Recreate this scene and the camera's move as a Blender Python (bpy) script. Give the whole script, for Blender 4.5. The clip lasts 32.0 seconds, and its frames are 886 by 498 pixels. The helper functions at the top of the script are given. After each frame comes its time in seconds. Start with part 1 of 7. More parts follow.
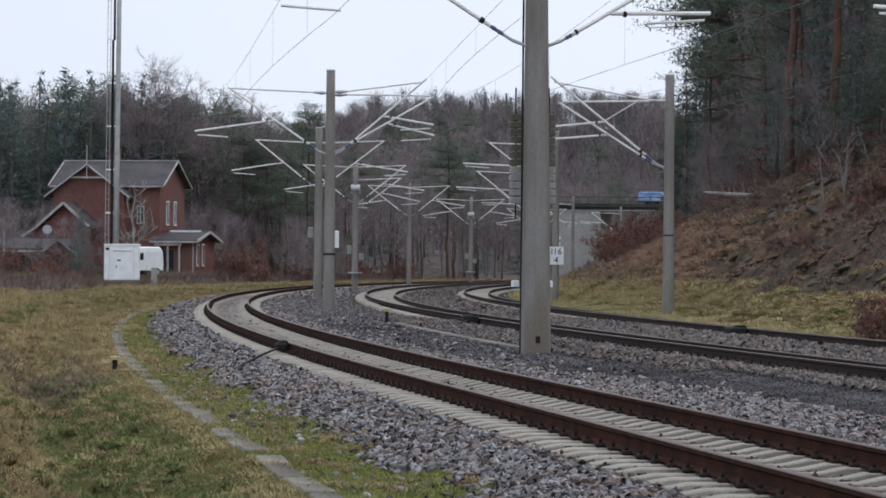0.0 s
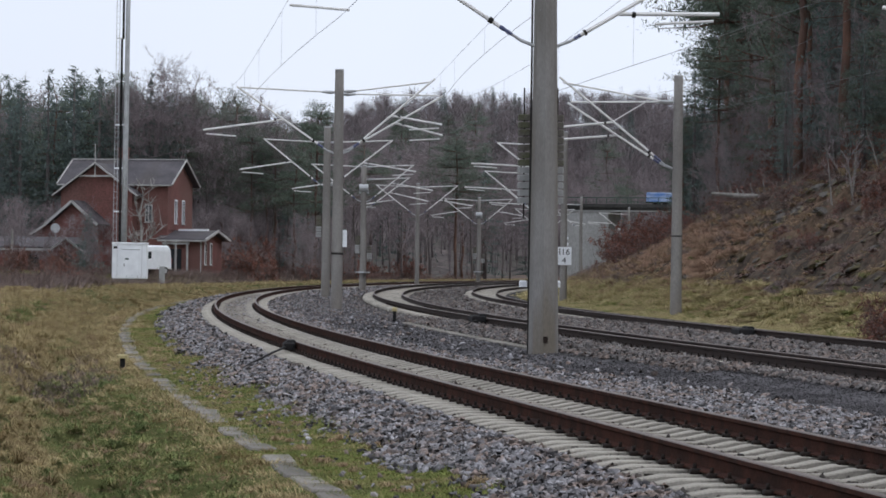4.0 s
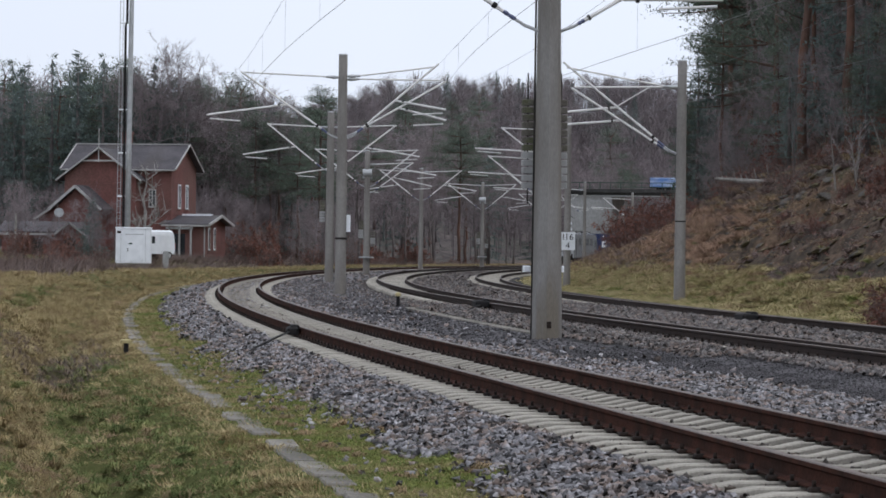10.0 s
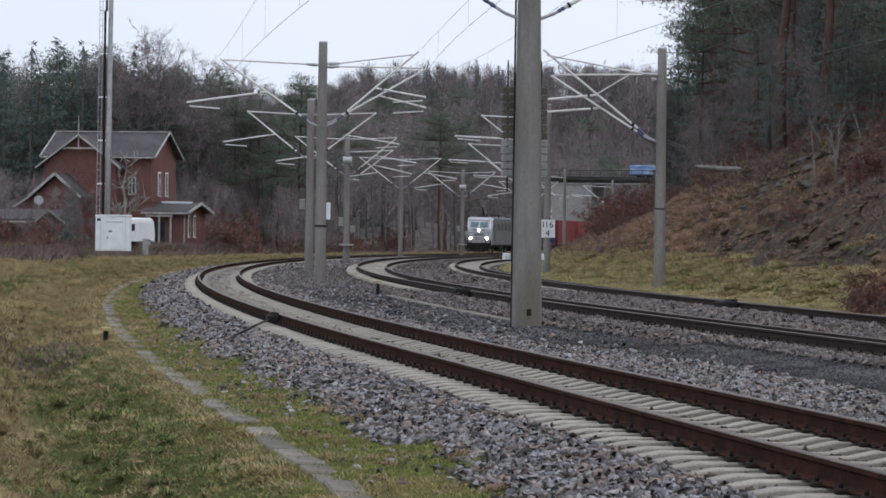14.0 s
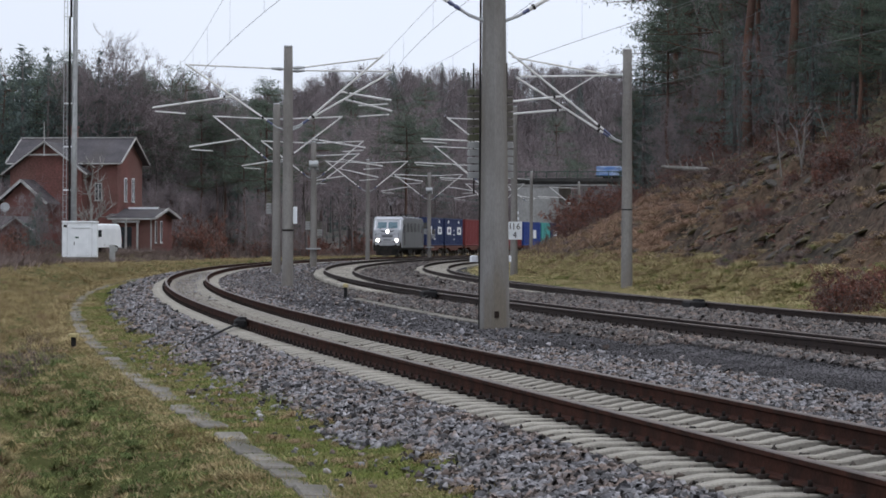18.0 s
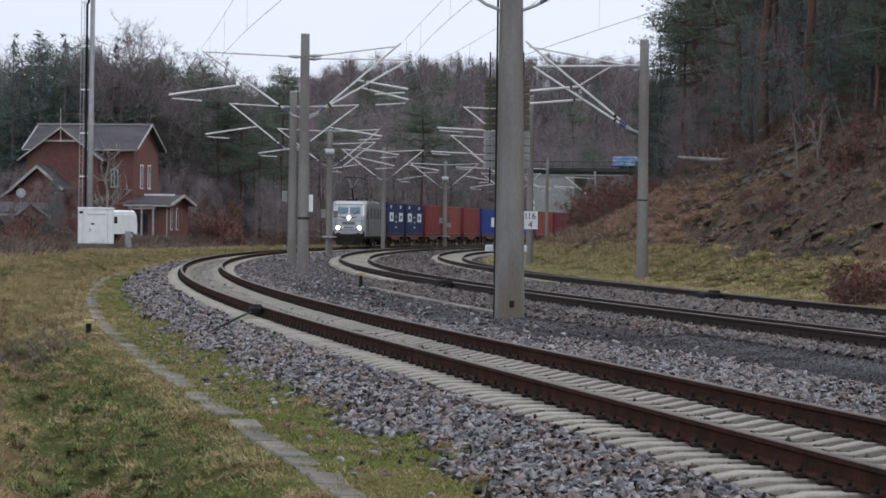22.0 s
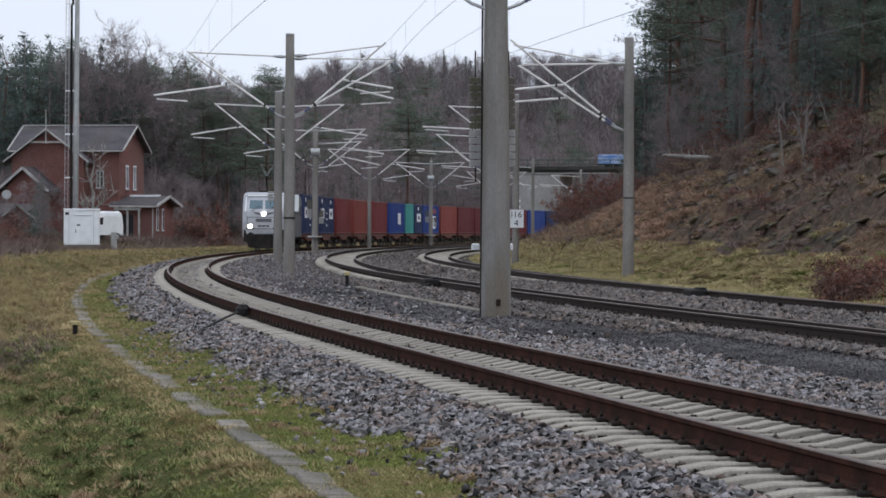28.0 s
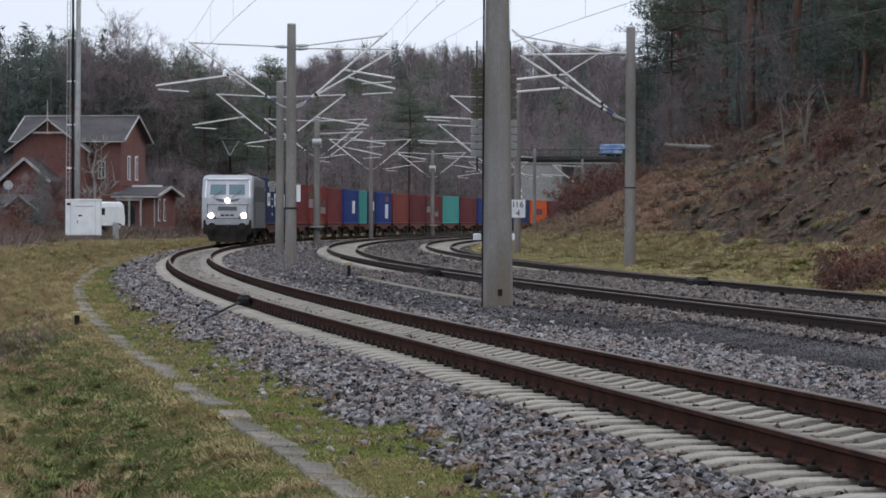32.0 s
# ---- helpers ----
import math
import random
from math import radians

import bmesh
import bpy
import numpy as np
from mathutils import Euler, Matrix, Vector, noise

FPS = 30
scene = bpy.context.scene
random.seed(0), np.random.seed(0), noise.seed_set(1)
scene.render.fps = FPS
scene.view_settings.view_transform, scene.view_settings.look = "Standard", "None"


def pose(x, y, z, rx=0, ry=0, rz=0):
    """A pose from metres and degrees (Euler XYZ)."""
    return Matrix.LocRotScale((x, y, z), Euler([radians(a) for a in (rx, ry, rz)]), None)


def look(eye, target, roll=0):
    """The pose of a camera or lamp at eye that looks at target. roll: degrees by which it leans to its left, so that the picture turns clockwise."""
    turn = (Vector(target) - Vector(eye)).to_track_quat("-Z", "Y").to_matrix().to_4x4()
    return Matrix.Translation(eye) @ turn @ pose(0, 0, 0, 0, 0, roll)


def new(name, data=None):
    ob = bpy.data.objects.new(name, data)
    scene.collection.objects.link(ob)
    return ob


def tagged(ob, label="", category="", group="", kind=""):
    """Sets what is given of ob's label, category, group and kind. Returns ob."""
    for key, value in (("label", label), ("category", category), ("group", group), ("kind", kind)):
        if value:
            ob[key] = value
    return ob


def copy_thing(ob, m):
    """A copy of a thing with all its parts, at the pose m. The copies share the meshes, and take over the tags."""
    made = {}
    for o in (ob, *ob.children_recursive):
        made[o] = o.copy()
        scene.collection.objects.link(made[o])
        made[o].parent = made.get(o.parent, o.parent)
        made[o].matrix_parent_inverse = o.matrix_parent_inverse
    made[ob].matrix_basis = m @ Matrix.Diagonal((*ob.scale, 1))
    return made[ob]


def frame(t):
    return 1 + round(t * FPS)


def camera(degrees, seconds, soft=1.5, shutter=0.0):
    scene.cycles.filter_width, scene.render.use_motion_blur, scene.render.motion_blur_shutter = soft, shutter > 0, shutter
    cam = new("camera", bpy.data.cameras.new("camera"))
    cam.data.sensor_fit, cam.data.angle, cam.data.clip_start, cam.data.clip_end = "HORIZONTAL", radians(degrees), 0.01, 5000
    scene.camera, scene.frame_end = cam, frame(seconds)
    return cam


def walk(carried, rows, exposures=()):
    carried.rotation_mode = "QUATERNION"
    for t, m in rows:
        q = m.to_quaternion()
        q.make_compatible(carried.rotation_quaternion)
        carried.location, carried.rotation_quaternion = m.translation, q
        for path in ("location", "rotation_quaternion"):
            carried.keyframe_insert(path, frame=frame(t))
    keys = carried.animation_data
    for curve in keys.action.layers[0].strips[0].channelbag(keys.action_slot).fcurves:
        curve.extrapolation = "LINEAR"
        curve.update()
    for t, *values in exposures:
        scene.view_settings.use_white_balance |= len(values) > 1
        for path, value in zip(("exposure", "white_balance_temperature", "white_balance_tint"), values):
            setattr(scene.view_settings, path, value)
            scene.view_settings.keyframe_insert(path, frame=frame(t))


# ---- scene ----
import itertools

EYE = 1.40
cam = camera(15.42, 32.0, soft=1.68)
PATH = [
    (0, 90.326, -0.500, -0.003), (0.5, 90.402, -0.498, -0.018), (1, 90.387, -0.500, -0.018),
    (1.5, 90.200, -0.432, -0.019), (2, 90.155, -0.563, -0.003), (2.5, 90.215, -0.628, 0.031),
    (3, 90.276, -0.622, 0.058), (3.5, 90.355, -0.710, 0.103), (5.5, 90.147, -0.673, 0.228), (6, 90.164, -0.630, 0.244),
    (6.5, 90.120, -0.587, 0.222), (7, 90.081, -0.537, 0.193), (7.5, 90.071, -0.687, 0.180), (8, 90.084, -0.791, 0.185),
    (8.5, 90.133, -0.839, 0.180), (9, 90.139, -0.831, 0.173), (9.5, 90.085, -0.833, 0.181), (10, 90.059, -0.775, 0.197),
    (10.5, 90.058, -0.816, 0.201), (11, 90.089, -0.858, 0.198), (11.5, 90.073, -0.837, 0.171),
    (12, 90.024, -0.796, 0.083), (12.5, 89.958, -0.769, -0.082), (13, 89.991, -0.739, -0.155),
    (13.5, 89.934, -0.769, -0.197), (14, 89.846, -0.771, -0.154), (14.5, 89.776, -0.756, -0.138),
    (16.5, 89.714, -0.589, -0.227), (17, 89.738, -0.450, -0.308), (17.5, 89.808, -0.183, -0.556),
    (18, 89.900, -0.195, -0.729), (18.5, 89.832, -0.209, -0.774), (19, 89.778, -0.264, -0.759),
    (19.5, 89.824, -0.301, -0.714), (20, 89.792, -0.400, -0.639), (20.5, 89.666, -0.473, -0.581),
    (21, 89.595, -0.410, -0.538), (21.5, 89.631, -0.526, -0.504), (22, 89.706, -0.633, -0.457),
    (22.5, 89.756, -0.771, -0.416), (23, 89.810, -0.777, -0.379), (23.5, 89.753, -0.749, -0.369),
    (24, 89.728, -0.683, -0.363), (24.5, 89.747, -0.640, -0.383), (25, 89.785, -0.701, -0.380),
    (25.5, 89.752, -0.622, -0.405), (27.5, 89.689, -0.228, -0.676), (28, 89.690, -0.276, -0.701),
    (28.5, 89.720, -0.353, -0.668), (29, 89.718, -0.305, -0.650), (29.5, 89.781, -0.310, -0.666),
    (30, 89.738, -0.244, -0.680), (30.5, 89.673, -0.179, -0.686), (31, 89.626, -0.136, -0.687),
    (31.5, 89.567, -0.169, -0.675), (32, 89.515, -0.199, -0.671),
]
walk(cam, [(t, pose(0, 0, EYE, rx, ry, rz)) for t, rx, ry, rz in PATH])

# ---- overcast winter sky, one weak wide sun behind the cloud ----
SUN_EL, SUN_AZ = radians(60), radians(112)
world = bpy.data.worlds.new("overcast_sky")
scene.world = world
world.use_nodes = True
wn, wl = world.node_tree.nodes, world.node_tree.links
wn.clear()
w_out = wn.new("ShaderNodeOutputWorld")
w_bg = wn.new("ShaderNodeBackground")
w_sky = wn.new("ShaderNodeTexSky")
w_sky.sky_type, w_sky.sun_disc = "NISHITA", False
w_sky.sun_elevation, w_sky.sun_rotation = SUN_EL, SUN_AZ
w_sky.dust_density, w_sky.air_density = 4.0, 1.0
w_hsv = wn.new("ShaderNodeHueSaturation")
w_hsv.inputs["Saturation"].default_value = 0.25
w_hsv.inputs["Value"].default_value = 0.12
w_co = wn.new("ShaderNodeTexCoord")
w_no = wn.new("ShaderNodeTexNoise")
w_no.inputs["Scale"].default_value = 2.2
w_no.inputs["Detail"].default_value = 5.0
w_ramp = wn.new("ShaderNodeValToRGB")
w_ramp.color_ramp.elements[0].position, w_ramp.color_ramp.elements[0].color = 0.3, (0.87, 0.95, 1.11, 1)
w_ramp.color_ramp.elements[1].position, w_ramp.color_ramp.elements[1].color = 0.7, (0.985, 1.05, 1.18, 1)
w_mix = wn.new("ShaderNodeMix")
w_mix.data_type = "RGBA"
w_mix.inputs[0].default_value = 0.88
wl.new(w_co.outputs["Generated"], w_no.inputs["Vector"])
wl.new(w_no.outputs["Fac"], w_ramp.inputs["Fac"])
wl.new(w_sky.outputs["Color"], w_hsv.inputs["Color"])
wl.new(w_hsv.outputs["Color"], w_mix.inputs[6])
wl.new(w_ramp.outputs["Color"], w_mix.inputs[7])
wl.new(w_mix.outputs[2], w_bg.inputs["Color"])
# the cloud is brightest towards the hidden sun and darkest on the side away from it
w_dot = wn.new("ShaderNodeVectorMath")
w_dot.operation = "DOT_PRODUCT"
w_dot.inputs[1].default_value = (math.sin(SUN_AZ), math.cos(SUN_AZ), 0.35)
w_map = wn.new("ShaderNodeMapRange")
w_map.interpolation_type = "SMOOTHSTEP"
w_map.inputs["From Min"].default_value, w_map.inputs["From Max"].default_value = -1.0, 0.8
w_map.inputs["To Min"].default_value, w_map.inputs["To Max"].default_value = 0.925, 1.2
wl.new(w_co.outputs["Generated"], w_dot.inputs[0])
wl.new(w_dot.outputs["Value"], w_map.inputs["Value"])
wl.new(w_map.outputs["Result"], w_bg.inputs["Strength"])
wl.new(w_bg.outputs[0], w_out.inputs[0])
sun = new("sun", bpy.data.lights.new("sun", "SUN"))
sun.data.energy, sun.data.angle, sun.data.color = 0.62, radians(60), (1.0, 0.985, 0.965)
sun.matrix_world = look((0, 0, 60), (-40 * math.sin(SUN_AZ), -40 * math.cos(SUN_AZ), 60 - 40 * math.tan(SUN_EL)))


# ---- materials ----
def mat(name, color, rough=0.8, metal=0.0, second=None, scale=6.0, fine=60.0, amount=0.5, bump=0.15, third=None,
        island=0.0, coords="Object", stretch=(1, 1, 1), emit=0.0, spec=0.18, object_random=0.0, leaf=0.0):
    """A surface with colour that varies at two scales, and fine relief."""
    m = bpy.data.materials.new(name)
    m.use_nodes = True
    nt = m.node_tree
    bsdf = nt.nodes["Principled BSDF"]
    bsdf.inputs["Roughness"].default_value, bsdf.inputs["Metallic"].default_value = rough, metal
    bsdf.inputs["Specular IOR Level"].default_value = spec
    co = nt.nodes.new("ShaderNodeTexCoord")
    mp = nt.nodes.new("ShaderNodeMapping")
    mp.inputs["Scale"].default_value = stretch
    nt.links.new(co.outputs[coords], mp.inputs["Vector"])

    def tex(s, detail):
        n = nt.nodes.new("ShaderNodeTexNoise")
        n.inputs["Scale"].default_value, n.inputs["Detail"].default_value = s, detail
        nt.links.new(mp.outputs[0], n.inputs["Vector"])
        return n.outputs["Fac"]

    def mix(fac, a, b, kind="MIX"):
        n = nt.nodes.new("ShaderNodeMix")
        n.data_type, n.blend_type = "RGBA", kind
        for sock, v in ((n.inputs[0], fac), (n.inputs[6], a), (n.inputs[7], b)):
            if isinstance(v, (int, float)):
                sock.default_value = v
            elif isinstance(v, tuple):
                sock.default_value = (*v[:3], 1)
            else:
                nt.links.new(v, sock)
        return n.outputs[2]

    def sharpen(v, lo, hi):
        n = nt.nodes.new("ShaderNodeMapRange")
        n.inputs["From Min"].default_value, n.inputs["From Max"].default_value = lo, hi
        nt.links.new(v, n.inputs["Value"])
        return n.outputs["Result"]

    second = second or tuple(c * 0.6 for c in color)
    large, small = tex(scale, 4.0), tex(fine, 3.0)
    c = mix(sharpen(large, 0.38, 0.62), color, second)
    if third:
        c = mix(sharpen(tex(scale * 0.37, 5.0), 0.48, 0.6), c, third)
    g = mix(sharpen(small, 0.3, 0.7), tuple([1 - amount * 0.6] * 3), tuple([1 + amount * 0.3] * 3))
    c = mix(1.0, c, g, "MULTIPLY")
    for on, node, socket in ((island, "ShaderNodeNewGeometry", "Random Per Island"), (object_random, "ShaderNodeObjectInfo", "Random")):
        if on:
            n = nt.nodes.new(node)
            r = nt.nodes.new("ShaderNodeMapRange")
            r.inputs["To Min"].default_value, r.inputs["To Max"].default_value = 1 - on, 1 + on
            nt.links.new(n.outputs[socket], r.inputs["Value"])
            k = nt.nodes.new("ShaderNodeCombineColor")
            for i in range(3):
                nt.links.new(r.outputs["Result"], k.inputs[i])
            c = mix(1.0, c, k.outputs[0], "MULTIPLY")
    nt.links.new(c, bsdf.inputs["Base Color"])
    if bump:
        b = nt.nodes.new("ShaderNodeBump")
        b.inputs["Strength"].default_value, b.inputs["Distance"].default_value = bump, 0.02
        nt.links.new(small, b.inputs["Height"])
        nt.links.new(b.outputs[0], bsdf.inputs["Normal"])
    if leaf:                                                       # thin leaves let some light through
        tr = nt.nodes.new("ShaderNodeBsdfTranslucent")
        nt.links.new(c, tr.inputs["Color"])
        ms = nt.nodes.new("ShaderNodeMixShader")
        ms.inputs[0].default_value = leaf
        nt.links.new(bsdf.outputs[0], ms.inputs[1])
        nt.links.new(tr.outputs[0], ms.inputs[2])
        nt.links.new(ms.outputs[0], nt.nodes["Material Output"].inputs["Surface"])
    if emit:
        bsdf.inputs["Emission Color"].default_value = (*color, 1)
        bsdf.inputs["Emission Strength"].default_value = emit
    return m


def glass(name, color, rough=0.05):
    m = bpy.data.materials.new(name)
    m.use_nodes = True
    b = m.node_tree.nodes["Principled BSDF"]
    b.inputs["Base Color"].default_value = (*color, 1)
    b.inputs["Roughness"].default_value, b.inputs["Specular IOR Level"].default_value = rough, 0.8
    return m


M = {
    "grass_bank": mat("bank_grass_soil", (0.36, 0.325, 0.17), 0.95, spec=0.0, second=(0.25, 0.24, 0.11), third=(0.22, 0.16, 0.09), scale=0.7, fine=9, amount=0.8, bump=0.6),
    # blue raised in the brown to stand for haze over the wood
    "litter": mat("forest_litter", (0.175, 0.126, 0.108), 0.95, second=(0.125, 0.094, 0.083), third=(0.18, 0.118, 0.088), scale=0.3, fine=3, amount=1.0, bump=0.6),
    # hill and far twigs share pale, even tones: distance haze in their colour
    "hill": mat("hill_litter", (0.145, 0.12, 0.115), 0.95, second=(0.11, 0.094, 0.09), third=(0.125, 0.114, 0.1), scale=0.12, fine=0.9, amount=1.3, bump=0.6),
    "fartwig": mat("far_twigs", (0.225, 0.192, 0.197), 0.95, second=(0.17, 0.145, 0.15), scale=0.2, fine=2, bump=0.0, island=0.08),
    "slope": mat("slope_litter", (0.12, 0.092, 0.076), 0.95, spec=0.0, second=(0.08, 0.064, 0.055), third=(0.12, 0.107, 0.068), scale=0.5, fine=4, amount=1.0, bump=0.8),
    "rock": mat("bank_earth", (0.118, 0.088, 0.070), 0.95, spec=0.0, second=(0.066, 0.057, 0.048), third=(0.135, 0.095, 0.068), scale=0.6, fine=5, amount=0.9, bump=0.8),
    # sheet painted near-black as gap shade, loose stones pale as lit tops
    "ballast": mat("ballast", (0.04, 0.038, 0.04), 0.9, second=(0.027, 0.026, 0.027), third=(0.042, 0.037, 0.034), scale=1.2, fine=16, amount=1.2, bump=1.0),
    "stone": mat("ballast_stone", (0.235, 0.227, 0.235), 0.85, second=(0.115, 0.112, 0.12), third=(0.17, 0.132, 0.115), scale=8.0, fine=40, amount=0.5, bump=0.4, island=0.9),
    "brownstone": mat("brown_ballast_stone", (0.16, 0.147, 0.143), 0.9, second=(0.10, 0.092, 0.09), third=(0.15, 0.118, 0.104), scale=8.0, fine=40, amount=0.5, bump=0.4, island=0.6),
    # darker copy of the ballast stone: shade between sleepers put into its colour
    "bedstone": mat("shaded_ballast_stone", (0.085, 0.074, 0.066), 0.9, second=(0.055, 0.048, 0.043), third=(0.09, 0.066, 0.052), scale=8.0, fine=40, amount=0.5, bump=0.4, island=0.6),
    "gravel": mat("fine_gravel", (0.105, 0.099, 0.104), 0.95, second=(0.07, 0.066, 0.07), scale=0.9, fine=30, amount=0.7, bump=0.8, island=0.35),
    "sleeper": mat("sleeper_concrete", (0.43, 0.40, 0.345), 0.85, second=(0.32, 0.295, 0.255), third=(0.22, 0.198, 0.17), scale=2.0, fine=40, amount=0.35, bump=0.2, object_random=0.1),
    "rail": mat("rusty_rail", (0.064, 0.027, 0.019), 0.95, second=(0.034, 0.018, 0.014), scale=3, fine=30, amount=0.5, bump=0.2, spec=0.06),
    "darkrail": mat("dark_rail", (0.04, 0.027, 0.023), 0.9, spec=0.15, second=(0.03, 0.022, 0.02), scale=3, fine=30, amount=0.5, bump=0.2),
    "slabrock": mat("slate_rock", (0.105, 0.095, 0.086), 0.9, second=(0.062, 0.054, 0.047), third=(0.14, 0.12, 0.07), scale=1.6, fine=9, amount=0.9, bump=0.8, object_random=0.3),
    "railhead": mat("rail_head", (0.125, 0.088, 0.07), 0.5, 0.3, second=(0.085, 0.06, 0.048), scale=2, fine=25, amount=0.3, bump=0.05),
    "clip": mat("rusty_clip", (0.02, 0.017, 0.016), 0.85, second=(0.034, 0.024, 0.02), scale=5, bump=0.1, spec=0.1),
    "concrete": mat("mast_concrete", (0.275, 0.26, 0.245), 0.9, second=(0.205, 0.192, 0.18), third=(0.235, 0.212, 0.19), scale=1.1, fine=28, amount=0.4, bump=0.25, stretch=(1.6, 1.6, 0.35)),
    "stained": mat("stained_concrete", (0.25, 0.24, 0.23), 0.9, second=(0.19, 0.178, 0.165), third=(0.18, 0.158, 0.13), scale=1.3, fine=28, amount=0.25, bump=0.25, stretch=(1.8, 1.8, 0.4)),
    "galv": mat("galvanised_steel", (0.48, 0.49, 0.50), 0.5, 0.35, second=(0.40, 0.41, 0.42), scale=3, fine=30, amount=0.25, bump=0.05),
    "alu": mat("aluminium_tube", (0.80, 0.79, 0.78), 0.5, 0.0, second=(0.68, 0.67, 0.66), scale=2, fine=30, amount=0.2, bump=0.03),
    "blue": mat("blue_insulator", (0.12, 0.135, 0.24), 0.4, second=(0.09, 0.105, 0.19), scale=4, bump=0.02),
    "wire": mat("copper_wire", (0.20, 0.20, 0.21), 0.5, 0.4, bump=0.0),
    "white": mat("white_enamel", (0.85, 0.87, 0.90), 0.5, second=(0.77, 0.79, 0.82), scale=1.5, fine=30, amount=0.12, bump=0.03),
    "black": mat("black_paint", (0.016, 0.016, 0.017), 0.85, second=(0.024, 0.022, 0.022), scale=3, bump=0.05, spec=0.15),
    "dark": mat("dark_underframe", (0.022, 0.021, 0.021), 0.8, second=(0.04, 0.034, 0.03), scale=2.5, bump=0.1),
    "brick": mat("red_brick", (0.205, 0.092, 0.082), 0.9, second=(0.15, 0.075, 0.066), third=(0.175, 0.094, 0.082), scale=0.5, fine=9, amount=0.5, bump=0.3),
    "slate": mat("roof_slate", (0.06, 0.055, 0.062), 0.65, second=(0.09, 0.082, 0.09), third=(0.075, 0.066, 0.066), scale=0.6, fine=7, amount=0.5, bump=0.3),
    "trim": mat("weathered_white_trim", (0.46, 0.45, 0.44), 0.7, second=(0.33, 0.32, 0.31), scale=2, bump=0.05),
    "pane": glass("dark_window_glass", (0.03, 0.035, 0.04)),
    "bridge": mat("bridge_concrete", (0.36, 0.36, 0.355), 0.9, second=(0.30, 0.30, 0.295), third=(0.33, 0.325, 0.31), scale=0.35, fine=6, amount=0.3, bump=0.1, stretch=(1, 1, 0.4)),
    "deck": mat("dark_bridge_deck", (0.07, 0.068, 0.065), 0.85, second=(0.05, 0.05, 0.048), scale=0.5, fine=5),
    "green": mat("green_railing", (0.06, 0.11, 0.09), 0.6, second=(0.05, 0.09, 0.075), scale=1, bump=0.02),
    "tarp": mat("blue_tarpaulin", (0.12, 0.23, 0.50), 0.6, second=(0.38, 0.46, 0.62), scale=0.7, fine=3, amount=0.3, bump=0.1, stretch=(1, 0.6, 2.2)),
    "tyre": mat("tyre_rubber", (0.02, 0.02, 0.02), 0.9, bump=0.1),
    "bark": mat("grey_bark", (0.165, 0.143, 0.138), 0.95, second=(0.115, 0.10, 0.097), scale=1.5, fine=12, amount=0.5, bump=0.4, stretch=(1, 1, 0.3), object_random=0.25),
    "birchbark": mat("birch_bark", (0.26, 0.24, 0.22), 0.95, second=(0.15, 0.138, 0.125), scale=2.5, fine=12, amount=0.5, bump=0.4, stretch=(1, 1, 0.3)),
    "palebark": mat("pale_bark", (0.38, 0.36, 0.34), 0.95, second=(0.24, 0.225, 0.21), scale=2.5, fine=12, amount=0.5, bump=0.4, stretch=(1, 1, 0.3)),
    "pinebark": mat("pine_bark", (0.16, 0.09, 0.068), 0.95, second=(0.09, 0.064, 0.055), scale=1.0, fine=8, amount=0.6, bump=0.5, stretch=(1, 1, 0.3), object_random=0.2),
    # mauve-grey lift of the twig colour imitates haze
    "twig": mat("winter_twigs", (0.275, 0.234, 0.24), 0.95, second=(0.21, 0.178, 0.182), scale=0.7, fine=5, bump=0.0, object_random=0.2),
    # both needle colours are paler than real foliage, with haze painted in
    "needle": mat("spruce_needles", (0.148, 0.182, 0.17), 0.9, second=(0.108, 0.14, 0.13), scale=0.5, fine=3, amount=0.5, bump=0.0, island=0.3, object_random=0.2, leaf=0.34),
    "pineneedle": mat("pine_needles", (0.15, 0.182, 0.142), 0.9, second=(0.112, 0.142, 0.114), scale=0.5, fine=3, amount=0.5, bump=0.0, island=0.3, object_random=0.2, leaf=0.34),
    "beech": mat("dry_beech_leaves", (0.225, 0.102, 0.077), 0.85, second=(0.125, 0.06, 0.048), scale=1.2, fine=6, amount=0.5, bump=0.0, island=0.45, object_random=0.2, leaf=0.22),
    "straw": mat("dry_grass", (0.43, 0.355, 0.20), 0.9, second=(0.30, 0.235, 0.125), third=(0.23, 0.17, 0.09), scale=5.0, fine=14, amount=0.4, bump=0.0, island=0.4, spec=0.0, leaf=0.2),
    "blade": mat("green_grass", (0.155, 0.19, 0.078), 0.85, second=(0.25, 0.245, 0.105), third=(0.115, 0.145, 0.06), scale=4.5, fine=14, amount=0.4, bump=0.0, island=0.4, spec=0.0, leaf=0.2),
    "moss": mat("bright_moss_grass", (0.205, 0.235, 0.075), 0.85, spec=0.0, second=(0.13, 0.155, 0.058), third=(0.27, 0.225, 0.12), scale=2.4, fine=9, amount=0.4, bump=0.0, island=0.4, leaf=0.2),
    "bramble": mat("bramble_stems", (0.20, 0.148, 0.135), 0.95, second=(0.15, 0.115, 0.105), scale=1, fine=5, bump=0.0, island=0.4),
    "weight": mat("weathered_weights", (0.15, 0.138, 0.12), 0.9, second=(0.11, 0.10, 0.085), third=(0.11, 0.115, 0.07), scale=4, fine=30, amount=0.5, bump=0.3),
    "palestraw": mat("pale_straw", (0.52, 0.43, 0.245), 0.9, second=(0.40, 0.31, 0.16), scale=3.0, fine=14, amount=0.4, bump=0.0, island=0.3, spec=0.0, leaf=0.2),
    "bankstraw": mat("bank_straw", (0.54, 0.45, 0.26), 0.9, second=(0.29, 0.26, 0.125), scale=2.6, fine=14, amount=0.6, bump=0.0, island=0.5, spec=0.0, leaf=0.2),
